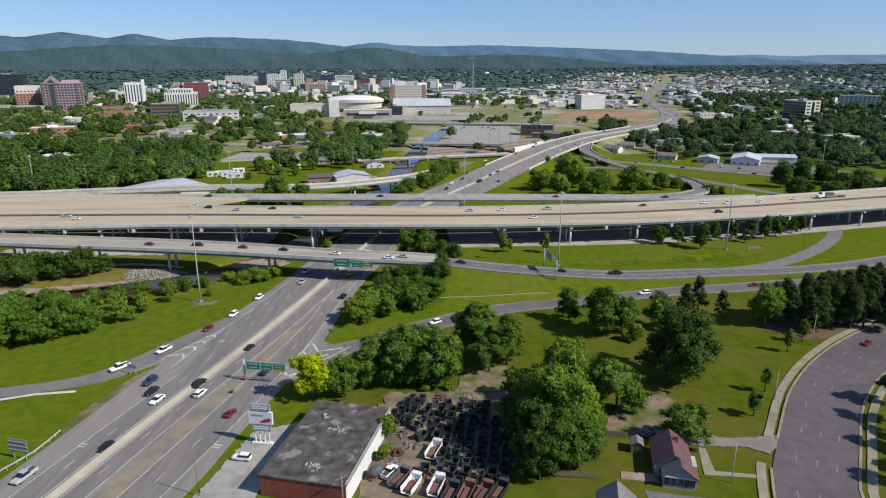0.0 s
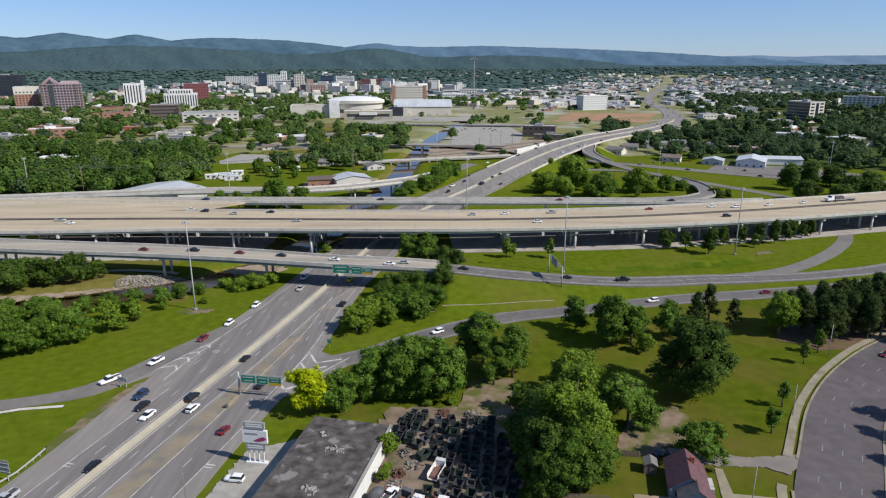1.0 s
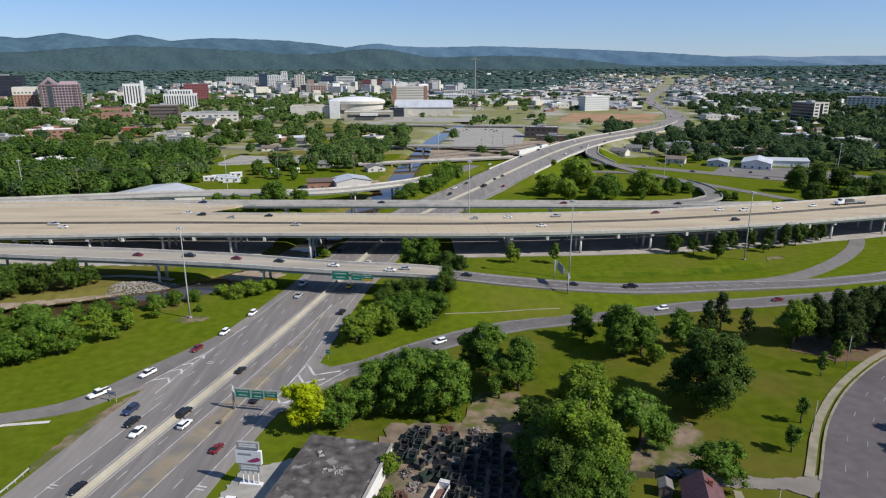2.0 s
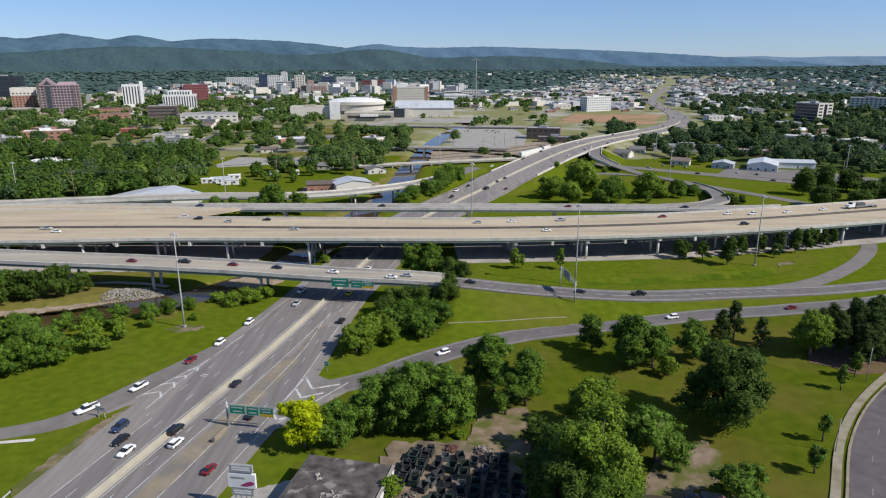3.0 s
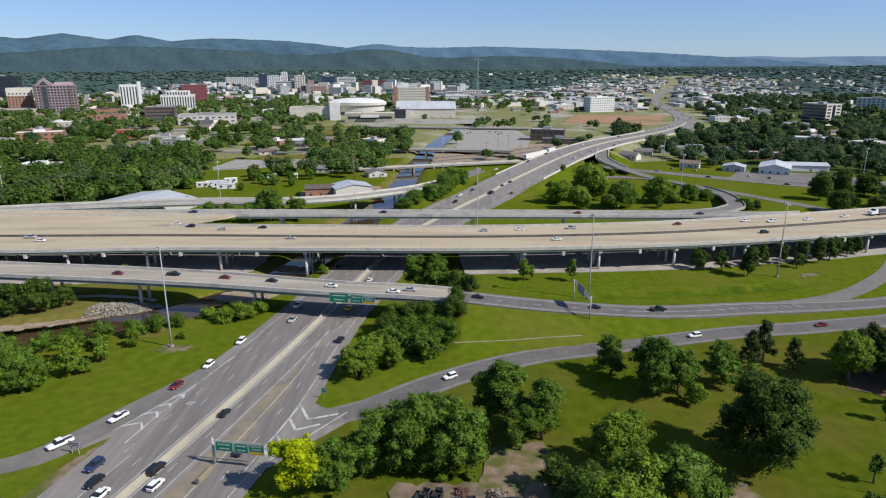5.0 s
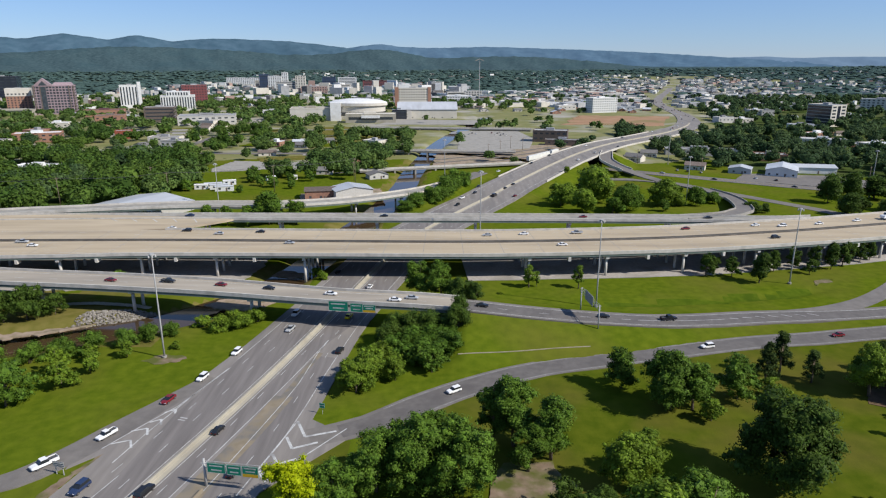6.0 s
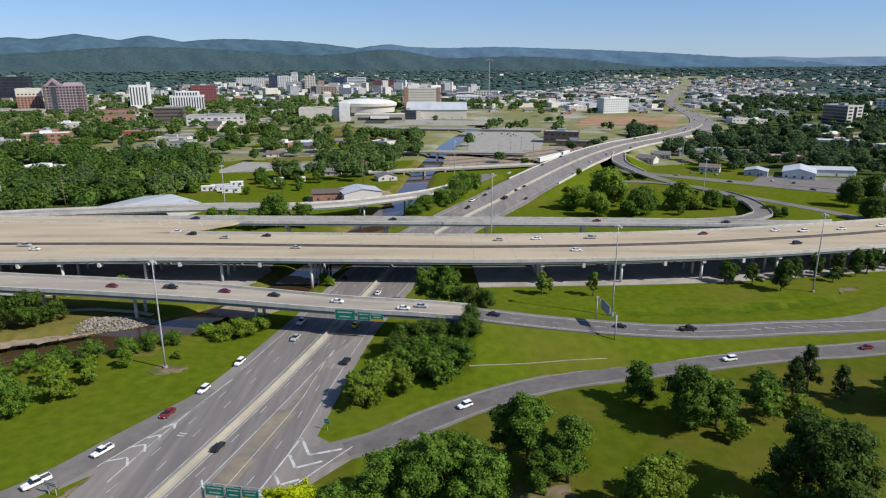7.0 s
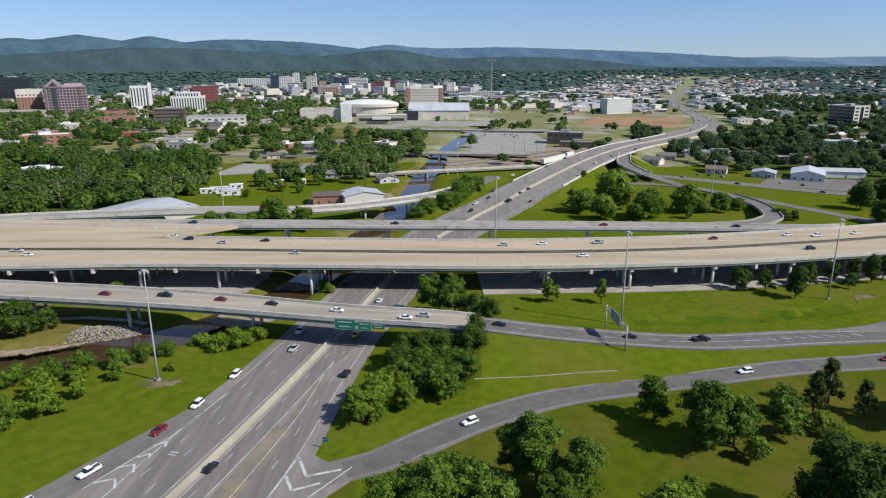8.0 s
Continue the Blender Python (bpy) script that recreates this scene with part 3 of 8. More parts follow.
def arrow_stripe(acc, a, b, width, z):
    a, b = Vector((*a, z)), Vector((*b, z))
    n = (b - a).cross(Vector((0, 0, 1))).normalized() * width
    acc.poly([a - n, b - n, b + n, a + n])
    if (b - a).cross(n).z < 0:
        acc.f[-1] = acc.f[-1][::-1]


exit_ramp = road("road_exit_ramp", RAMP2, ASPHALT2, "single lane grey asphalt entrance ramp curving through grass", z=0.035)
part("lanes", RAMP2.band(Acc(), lambda h: min(-h + 1.2, -0.4), lambda h: h - 1.2, 0.0, 0.04, RAMP2.s[1], RAMP2.s[-1]), RAMPLANE, exit_ramp, "lane darkened by tyres")
acc = Acc()
for o in (lambda h: h - 0.8, lambda h: -h + 0.8):
    RAMP2.line(acc, o, RAMP2.s[3], RAMP2.s[-1], 0.05, 0.1)
part("edge_line", acc, FADEDPAINT, exit_ramp)
acc = Acc()
for tip, bend, end in (((-33.8, 165.2), (-30.9, 159.0), (-24.6, 161.2)), ((-34.8, 158.9), (-32.7, 154.6), (-27.8, 156.9)), ((-36.2, 152.6), (-34.4, 149.2), (-31.0, 151.0)), ((-37.4, 147.0), (-36.0, 144.6), (-34.0, 146.0))):
    arrow_stripe(acc, tip, bend, 0.3, 0.066)
    arrow_stripe(acc, bend, end, 0.3, 0.066)
arrow_stripe(acc, (-33.8, 165.2), (-39.5, 139.5), 0.14, 0.064)
arrow_stripe(acc, (-35.5, 143.5), (-22.5, 162.2), 0.14, 0.064)
part("lane_marking", acc, PAINT, exit_ramp)["kind"] = "stuff"
acc = Acc()
acc.loft([[(x, y, zz) for x, y in ((-40.5, 136), (-36.0, 140), (-22, 158), (-26, 162.5), (-33.5, 168))] for zz in (-0.3, 0.0525)])
part("gore_pavement", acc, ASPHALT, exit_ramp)

exit_left = road("road_frontage_exit", EXITL, ASPHALT2, "narrow grey asphalt exit lane beside mown grass", z=0.045)
acc = Acc()
acc.loft([[(x, y, zz) for x, y in ((-57, 196), (-52, 196), (-62, 165), (-69.6, 153.6), (-72.7, 150.4), (-75.4, 147.4), (-75.6, 158.6), (-71.8, 165.4), (-68.6, 171), (-64.6, 178))][::-1] for zz in (-0.3, 0.0525)])
part("gore_pavement", acc, ASPHALT, exit_left)
acc = Acc()
for tip, bend, end in (((-71.2, 156.0), (-67.3, 157.6), (-65.9, 154.7)), ((-68.8, 161.0), (-65.8, 162.2), (-64.7, 159.6)), ((-66.4, 164.6), (-64.3, 165.9), (-63.5, 163.6)), ((-64.8, 168.7), (-62.8, 170.3), (-62.3, 168.4))):
    arrow_stripe(acc, tip, bend, 0.2, 0.084)
    arrow_stripe(acc, bend, end, 0.24, 0.085)
for a, b in (((-71.8, 154.4), (-66.7, 164.6)), ((-66.7, 164.6), (-62.8, 171.8)), ((-62.8, 171.8), (-57.3, 190.8)), ((-67.2, 149.5), (-65.2, 160.0)), ((-65.2, 160.0), (-61.2, 177.0)), ((-61.2, 177.0), (-57.0, 191.2))):
    arrow_stripe(acc, a, b, 0.11, 0.083)
part("lane_marking", acc, PAINT, exit_left)["kind"] = "stuff"
acc = Acc()
for a, b in (((-104, 131.6), (-94, 135.4)), ((-94, 135.4), (-85, 136.8))):
    arrow_stripe(acc, a, b, 0.55, 0.08)
solid("kerb", acc, CONC, "pale concrete edge strip beside the exit lane", "kerb", "structure")

road("road_loop_ramp", LOOPR, ASPHALT2, "curving grey asphalt loop ramp through the grass", z=0.03)
frontage = road("road_frontage", FRONT, ASPHALT2, "grey asphalt frontage road past low buildings", z=0.03)
acc = Acc()
for o in (-0.12, 0.12):
    FRONT.line(acc, o, 0, FRONT.s[-1], 0.04, 0.06)
part("lane_marking", acc, SIGNYEL, frontage)["kind"] = "stuff"
street = road("road_boulevard", STREET, STREETTOP, "wide curving grey asphalt street with dashed lane lines", z=0.04)
acc = Acc()
for o in (-3.4, 0.2, 3.6):
    STREET.dashes(acc, o, 0, STREET.s[-1], 0.05, 2.4, 9.8, 0.07)
for s, o in ((STREET.near(74, 116)[0], 1.0), (STREET.near(84, 121)[0], 3.0), (STREET.near(120, 155)[0], -1)):
    p = [STREET.at(s, o, 0.052), STREET.at(s + 2.4, o, 0.052), STREET.at(s + 2.4, o + 1.0, 0.052)]
    arrow_stripe(acc, p[0].xy, p[1].xy, 0.14, 0.052)
    arrow_stripe(acc, p[1].xy, p[2].xy, 0.2, 0.052)
part("lane_marking", acc, FADEDPAINT, street)["kind"] = "stuff"
acc = Acc()
s_d = STREET.near(70, 112)[0]
for s0, s1 in ((0, s_d - 6), (s_d + 5, STREET.s[-1])):
    STREET.band(acc, lambda h: -h - 0.5, lambda h: -h, -0.1, 0.16, s0, s1)
for s0, s1 in ((0, STREET.s[-1]),):
    STREET.band(acc, lambda h: h, lambda h: h + 0.5, -0.1, 0.16, s0, s1)
part("kerb", acc, WALK, street, "pale concrete kerb")
acc = Acc()
for s0, s1 in ((0, s_d - 5), (s_d + 5, STREET.s[-1])):
    STREET.band(acc, lambda h: -h - 2.9, lambda h: -h - 1.2, -0.2, 0.07, s0, s1)
STREET.band(acc, lambda h: h + 1.4, lambda h: h + 3.1, -0.2, 0.07)
solid("pavement", acc, WALK, "pale tan concrete footpath along the curving street", "footpath", "structure")


# ---- bridges ----
def bridge(name, way, label, s0, s1, deck_mat, thick=1.9, spans=None, parapet=0.85, skip=(), top=None, inner=()):
    """Decks between pairs of offsets (as functions of the half width), with parapets and steel girders."""
    top = top or thing(name, label, "bridge", kind="structure")
    for n, (lo, hi) in enumerate(spans or ((lambda h: -h, lambda h: h),)):
        part("deck", way.band(Acc(), lo, hi, -0.3, 0.0, s0, s1), deck_mat, top)
        for side, edge in ((0, lo), (1, hi)):
            if (n, side) in skip:
                continue
            a = Acc()
            rise = 0.5 if (n, side) in inner else parapet
            if side == 0:
                way.band(a, lambda h: edge(h) - 0.14, lambda h: edge(h) + 0.25, -0.36, rise, s0, s1)
            else:
                way.band(a, lambda h: edge(h) - 0.25, lambda h: edge(h) + 0.14, -0.36, rise, s0, s1)
            # inner parapets are coloured dark, as the shade in the median gap
            part("parapet", a, SHADE_BALLAST if (n, side) in inner else CONC, top)
        h = float(np.interp((s0 + s1) / 2, way.s, way.half))
        width = hi(h) - lo(h)
        count = max(3, int(width / 3.2) + 1)
        for i in range(count):
            u = i / (count - 1)
            a = Acc()
            mid = lambda h, u=u: (lo(h) + 0.25) * (1 - u) + (hi(h) - 0.25) * u
            way.band(a, lambda h: mid(h) - 0.2, lambda h: mid(h) + 0.2, -thick, -0.3, s0, s1)
            part("girder", a, GIRDER, top)
    return top


def pier(top, way, s, offs, thick, radius=0.55, base=-1.5, cap=True):
    """A bent: columns at the offsets and a cap beam across them."""
    hd = way.heading(s)
    z = way.at(s).z - thick
    for o in offs:
        p = way.at(s, o)
        g = min(float(ground_height(np.array([p.x]), np.array([p.y]))[0]), 0.0) - 0.6
        a = Acc()
        a.tube([(p.x, p.y, g), (p.x, p.y, z - 0.9)], radius, 12)
        part("column", a, PIERCONC, top, smooth=True)
    if cap:
        c = way.at(s, (offs[0] + offs[-1]) / 2)
        w = abs(offs[-1] - offs[0]) / 2 + 1.6
        a = Acc()
        a.box(-0.6, 0.6, -w, w, z - 1.1, z, pose(c.x, c.y, 0, 0, 0, hd), taper=0.0)
        part("pier_cap", a, PIERCONC, top)


s0, s1 = INTER.near(-420, 280)[0], INTER.near(330, 360)[0]
inter = bridge("elevated_interstate", INTER, "long elevated concrete interstate on round piers", s0, s1, DECK, 1.15, spans=((lambda h: 2.6, lambda h: h), (lambda h: -15.0, lambda h: 1.2)), skip=((1, 0),), inner=((0, 0), (1, 1)))
a = Acc()
INTER.band(a, -15.14, -14.75, -0.36, 0.85, INTER.near(-118, 286)[0], s1)
part("parapet", a, CONC, inter)
acc = Acc()
for sgn in (-1, 1):
    INTER.line(acc, 3.9 if sgn > 0 else -0.2, s0, s1, 0.008, 0.08)
    INTER.line(acc, 18.6 if sgn > 0 else -13.2, s0, s1, 0.008, 0.08)
    for o in (7.7, 11.3, 14.9):
        INTER.dashes(acc, o if sgn > 0 else 4.1 - o, s0, s1, 0.008)
part("lane_marking", acc, PAINT, inter)["kind"] = "stuff"
acc = Acc()
for s in np.arange(s0 + 5, s1, 14.5):
    for sgn in (-1, 1):
        near, edge = (2.9, 20.1) if sgn > 0 else (0.9, -14.7)
        p = [INTER.at(s, near, 0.006), INTER.at(s, edge, 0.006), INTER.at(s + 0.2, edge, 0.006), INTER.at(s + 0.2, near, 0.006)]
        acc.poly(p if sgn > 0 else p[::-1])
part("deck_joint", acc, OLDCONC, inter)["kind"] = "stuff"
for x in (-370, -341, -313, -285, -256, -228, -199, -171, -142, -113.5, -85, -52.3, 28.7, 57.2, 86, 114.4, 143, 171, 200, 229, 258):
    s = INTER.near(x, 285 if x < 60 else 285 + (x - 60) * 0.2)[0]
    w = 0.0 if x > -120 else 3.5
    pier(inter, INTER, s, (18.4 + w, 12, 5.5), 1.15, 0.5)
    pier(inter, INTER, s, (-2, -7, -12.8), 1.15, 0.5)
for x in (-156, -128, -99, -70, 43, 72, 100, 129, 157):
    s = INTER.near(x, 285 if x < 60 else 285 + (x - 60) * 0.2)[0]
    p = INTER.at(s, float(np.interp(s, INTER.s, INTER.half)) - 1.0)
    part("cross_beam", Acc().box(-0.5, 0.5, -1.2, 1.2, p.z - 2.6, p.z - 1.15, pose(p.x, p.y, 0, 0, 0, INTER.heading(s))), PIERCONC, inter)

s_c = (RAMP.near(-420, 282)[0], RAMP.near(3, 219.5)[0])
ramp = bridge("ramp_bridge", RAMP, "curved two lane concrete ramp bridge over the parkway", *s_c, OLDDECK, 1.3)
for x, y in ((-260, 257), (-228, 253), (-196, 248), (-164, 243), (-131.7, 238.5), (-100.4, 235), (-60.4, 228.5)):
    pier(ramp, RAMP, RAMP.near(x, y)[0], (-2.4, 2.4), 1.3, 0.5)
a = Acc()
sa = s_c[1]
p = RAMP.at(sa + 0.5)
a.box(-1.0, 1.0, -5.4, 5.4, -1.5, p.z - 0.4, pose(p.x, p.y, 0, 0, 0, RAMP.heading(sa)))
part("abutment", a, CONC, ramp, "concrete abutment")
acc = Acc()
RAMP.line(acc, lambda h: h - 1.2, 0, RAMP.s[-1], 0.012, 0.09)
RAMP.line(acc, lambda h: -h + 1.6, 0, RAMP.s[-1], 0.012, 0.09)
RAMP.dashes(acc, 0.2, s_c[0], RAMP.near(60, 220)[0], 0.012)
RAMP.line(acc, 0.3, RAMP.near(56, 220)[0], RAMP.near(84, 223)[0], 0.012, 0.1)
for i in range(7):
    p, q = RAMP.at(RAMP.near(86 + 4.5 * i, 224 + 1.2 * i)[0], -0.2 - i * 0.25), RAMP.at(RAMP.near(88.5 + 4.5 * i, 224 + 1.2 * i)[0], 0.6)
    acc.poly([p + Vector((0, -0.15, 0.05)), q + Vector((0, -0.15, 0.05)), q + Vector((0, 0.15, 0.05)), p + Vector((0, 0.15, 0.05))])
part("lane_marking", acc, PAINT, ramp)["kind"] = "stuff"
ramp_road = road("road_ramp", RAMP, ASPHALT2, "grey two lane asphalt ramp along a grass bank", z=-0.004, s0=s_c[1] + 0.02, s1=RAMP.s[-1], thick=0.6)
part("lanes", RAMP.band(Acc(), lambda h: -h + 1.8, lambda h: h - 1.4, -0.1, 0.004, s_c[1] + 0.05, RAMP.s[-1]), RAMPLANE, ramp_road, "lanes darkened by tyres")

s_f = (FARRAMP.near(-420, 306)[0], FARRAMP.s[-1])
farramp = bridge("far_ramp_bridge", FARRAMP, "straight concrete ramp bridge behind the interstate", *s_f, OLDCONC, 1.3)
for x, y in ((-142, 325.6), (-110, 326.5), (-76, 326.7), (-32, 326.8), (12.9, 326.4), (55.5, 326), (100, 324.5), (135, 321.4)):
    pier(farramp, FARRAMP, FARRAMP.near(x, y)[0], (-2.4, 2.4), 1.3, 0.55)
s_u = (CURVE.near(-420, 313)[0], CURVE.near(2, 438)[0])
curve = bridge("curved_ramp_bridge", CURVE, "curving pale concrete ramp bridge over the creek", *s_u, OLDCONC, 1.2)
for x, y in ((-150, 350), (-117, 356), (-84, 359), (-50, 377), (-28, 397)):
    pier(curve, CURVE, CURVE.near(x, y)[0], (-2.2, 2.2), 1.2, 0.5)
road("road_curved_ramp", CURVE, ASPHALT2, "grey asphalt ramp joining the parkway", z=-0.004, s0=s_u[1] + 0.02)
# the wide paved nose where the ramps join the interstate
acc = Acc()
acc.loft([[(x, y, z) for x, y in ((-420, 294), (-140, 299), (-118, 303), (-108, 309), (-98, 318), (-96, 321), (-120, 325), (-180, 331), (-250, 326), (-420, 312))] for z in (8.1, 8.95)])
nose = solid("gore_deck", acc, DECK, "wide concrete deck where ramps join the interstate", "bridge", "structure")
acc = Acc()
for i in range(5):
    x = -150 + i * 9
    arrow_stripe(acc, (x, 319.5 + i * 0.5), (x + 4.2, 316.5 - i * 0.6), 0.2, 8.96)
    arrow_stripe(acc, (x, 319.5 + i * 0.5), (x + 4.2, 322.3 + i * 0.6), 0.2, 8.96)
part("lane_marking", acc, PAINT, nose)["kind"] = "stuff"

loop = road("road_inner_loop", LOOP, ASPHALT2, "grey asphalt loop ramp round a lawn with trees", z=0.03, thick=0.8)
acc = Acc()
LOOP.band(acc, lambda h: -h - 0.4, lambda h: -h, -0.6, 0.75, LOOP.near(160, 434)[0], LOOP.s[-1])
LOOP.band(acc, lambda h: h, lambda h: h + 0.4, -0.6, 0.75, LOOP.near(162, 400)[0], LOOP.s[-1])
part("parapet", acc, OLDCONC, loop)
offr = road("road_slip_ramp", OFFR, ASPHALT2, "grey asphalt slip ramp curving off the parkway", z=0.02, thick=0.9)
acc = Acc()
OFFR.band(acc, lambda h: h, lambda h: h + 0.4, -0.9, 0.85, 0, OFFR.near(128, 494)[0])
OFFR.band(acc, lambda h: -h - 0.4, lambda h: -h, -0.9, 0.85, 0, OFFR.near(128, 494)[0])
part("parapet", acc, CONC, offr)
acc = Acc()
for o in (lambda h: -h - 0.2, lambda h: h - 0.2):
    PARK.band(acc, o, (lambda h: -h + 0.2) if o(0) == -0.2 and o(1) < 0 else (lambda h: h + 0.2), -0.8, 0.9, PARK.near(50, 455)[0], PARK.near(230, 730)[0])
part("parapet", acc, CONC, parkway)

# ---- ground patches ----
TOWN_STREETS = []
LOTS = []      # x0, x1, y0, y1 of the paved lots in the town


def ground_z0(x, y):
    return float(ground_height(np.array([x]), np.array([y]))[0])


TRACK = mat("trodden_dirt", (0.127, 0.0902, 0.0574), (0.23, 0.172, 0.123), 0.4, (0.0697, 0.082, 0.00984), 0.16, 0.95, 0.95, 0.5, 4, detail=8, patch=(0.42, 0.58))
DRIVE = mat("worn_drive", (0.156, 0.135, 0.115), (0.205, 0.18, 0.156), 0.5, (0.123, 0.115, 0.102), 0.25, 0.7, 0.9, 0.3, 8)
YARD = mat("yard_dirt", (0.115, 0.0853, 0.0574), (0.213, 0.164, 0.119), 0.35, (0.0738, 0.0697, 0.0328), 0.16, 0.85, 0.95, 0.5, 4, detail=8)
GUTTER = Way([(-2, 195.6, 0), (10, 197.3, 0), (25, 200, 0), (39, 202.4, 0)], 1.5)
acc = Acc()
for p, q in zip(GUTTER.s, GUTTER.s[1:]):
    c = [GUTTER.at(p, -0.13), GUTTER.at(q, -0.13), GUTTER.at(q, 0.13), GUTTER.at(p, 0.13)]
    acc.loft([[(v.x, v.y, ground_z0(v.x, v.y) - 0.3) for v in c], [(v.x, v.y, ground_z0(v.x, v.y) + 0.12) for v in c]])
solid("gutter", acc, WALK, "narrow pale concrete gutter across the grass", "gutter", "structure")
for name, pts in (("north", [(-440, 600), (-300, 606), (-150, 604), (-75, 606)]), ("west", [(-290, 430), (-262, 520), (-250, 606), (-245, 700), (-250, 840)]), ("long", [(-560, 760), (-400, 775), (-250, 790), (-90, 822)])):
    w = Way([(x, y, 0.1, 4.5) for x, y in pts], 12)
    road("road_town_" + name, w, ASPHALT2, "narrow grey town street between trees", z=0.05)
    TOWN_STREETS.append(w)
UNDER = Way([(6, 283.5, 0), (82, 289, 0), (129, 298, 0), (170, 308, 0), (260, 335, 0), (330, 360, 0)], 8)
acc = Acc()
UNDER.band(acc, -43, 22.0, -0.4, 0.1)
solid("gravel_verge", acc, GRAVEL, "pale gravel under the elevated interstate", "gravel", "structure")
sheet("dirt_verge", [(-70.4, 152.6), (-71.6, 150.6), (-74.2, 145), (-76.5, 138), (-78.2, 130), (-79.6, 121), (-78.4, 118), (-76.6, 124), (-75, 132), (-73.6, 140), (-72.2, 146)], 0.04, TRACK, "worn bare dirt edge of the grass beside the lanes", "verge", rough=0.5)
sheet("bare_patch", [(-82, 195), (-78, 193.4), (-73, 194.5), (-70, 197), (-73, 199.5), (-79, 198.6)], 0.02, TRACK, "worn bare patch of soil round the lamp mast", "patch", rough=0.8)
sheet("creek_sand", [(-165, 200), (-143, 205), (-128, 209), (-118, 213.4), (-108, 219), (-107, 221.4), (-116, 217.6), (-127, 213.6), (-143, 210), (-165, 206)], 0.05, DIRT, "pale sandy edge of the creek bank", "bank", rough=0.9)
sheet("bare_spot", [(131, 258), (136, 259.4), (141, 263), (139, 264.4), (133, 261.6)], 0.02, TRACK, "small bare spot in the mown grass", "patch", rough=1.0)
sheet("bank_ledge", [(-128, 237.6), (-126, 236.2), (-116, 237.2), (-103, 235.2), (-97, 233), (-96, 234.4), (-102.5, 236.8), (-116, 239)], 0.3, TANCONC, "pale concrete ledge along the creek bank", "ledge", rough=0.2)
sheet("pine_litter", [(98, 172), (110, 166), (122, 170), (150, 180), (170, 190), (165, 200), (140, 196), (118, 188), (102, 182)], 0.03, MULCH, "brown pine needles and bare soil under the pines", "litter", rough=2.0)
sheet("sand_bank", [(-80, 236.5), (-77, 241.5), (-70, 245), (-62, 246), (-57, 240), (-62, 232.5), (-71, 231.6)], 0.03, DIRT, "pale sandy bank beside the creek", "bank", rough=1.0)
sheet("creek_bar", [(-69, 277), (-63, 279.2), (-55.6, 276), (-54.6, 270.4), (-62, 270.6), (-68, 273)], -1.9, DIRT, "pale sand bar in the creek", "bank", rough=0.7)
sheet("sand_flat", [(-180, 250), (-96, 252), (-76, 258), (-72, 275), (-72, 330), (-180, 325)], 0.03, GRAVEL, "pale bare ground under the interstate", "bank", rough=1.1)
sheet("dirt_yard", [(-12, 96), (12, 93), (16, 108), (17, 124), (15, 131), (8, 136), (-2, 136.5), (-9.5, 136), (-13, 124)], 0.05, YARD, "brown bare dirt yard behind the shop", "yard", rough=1.3)
sheet("dirt_track", [(6, 136), (15, 129), (22, 131), (25, 137), (23, 144), (19, 150), (13, 151), (9, 147)], 0.056, TRACK, "worn reddish brown dirt track under trees", "track", rough=0.9)
sheet("dirt_clearing", [(37, 116.6), (38.5, 121.5), (42, 127), (45, 133), (50, 136), (55, 136.5), (58, 132), (55.5, 126), (51, 121.4), (45, 118)], 0.05, TRACK, "worn brown dirt clearing in thin grass", "clearing", rough=0.8)
sheet("driveway", [(47, 116.2), (56.5, 113.6), (65.6, 113.2), (69.5, 110.5), (76, 117.5), (71, 117), (64.6, 116.4), (57.7, 117.3), (49, 120)], 0.06, DRIVE, "worn tan grey driveway between the house and the street", "driveway", rough=0.3)
sheet("shop_forecourt", [(-44, 90), (-37.5, 119), (-30.5, 122), (-27, 124), (-31, 98), (-33, 88)], 0.05, OLDCONC, "pale concrete forecourt beside the shop", "forecourt", rough=0.4)
sheet("parking_lot", [(10, 612), (50, 628), (78, 640), (92, 720), (84, 800), (17, 800)], 0.1, OLDCONC, "large pale parking lot", "parking lot")
sheet("civic_lawn", [(-150, 706), (-40, 706), (-34, 770), (-58, 848), (-152, 846)], 0.08, BANK, "dry mown lawn beside the creek", "lawn", rough=2)
sheet("side_lawn", [(-196, 654), (-60, 650), (-46, 694), (-190, 698)], 0.07, GRASS, "green lawn between town streets", "lawn", rough=2)
sheet("rail_yard", [(-10, 522), (84, 548), (106, 588), (150, 652), (138, 690), (80, 664), (30, 628), (-8, 602)], 0.07, DIRT, "bare pale ground of the rail yard", "yard", rough=3)
for pts in ([(-80, 500), (-10, 528), (60, 574), (128, 640)], [(-8, 548), (56, 590), (122, 652)], [(-8, 566), (50, 606), (112, 660)]):
    road("rail_track", Way([(x, y, 0.1, 1.5) for x, y in pts], 12), SHADE_BALLAST, "dark ballasted rail track", z=0.22)
for pts in ([(-150, 742), (-90, 750), (-38, 744)], [(-110, 706), (-96, 770), (-100, 846)]):
    road("lawn_path", Way([(x, y, 0.1, 1.6) for x, y in pts], 12), OLDCONC, "pale concrete path across the lawn", z=0.1)
sheet("bare_field", [(150, 880), (300, 860), (345, 900), (330, 1010), (200, 1030)], 0.1, REDDIRT, "bare reddish field with thin grass", "field", rough=6)
sheet("lot_by_sheds", [(196, 474), (238, 450), (290, 436), (300, 452), (270, 490), (214, 500)], 0.08, ASPHALT2, "grey paved lot around the metal sheds", "parking lot", rough=0.4)
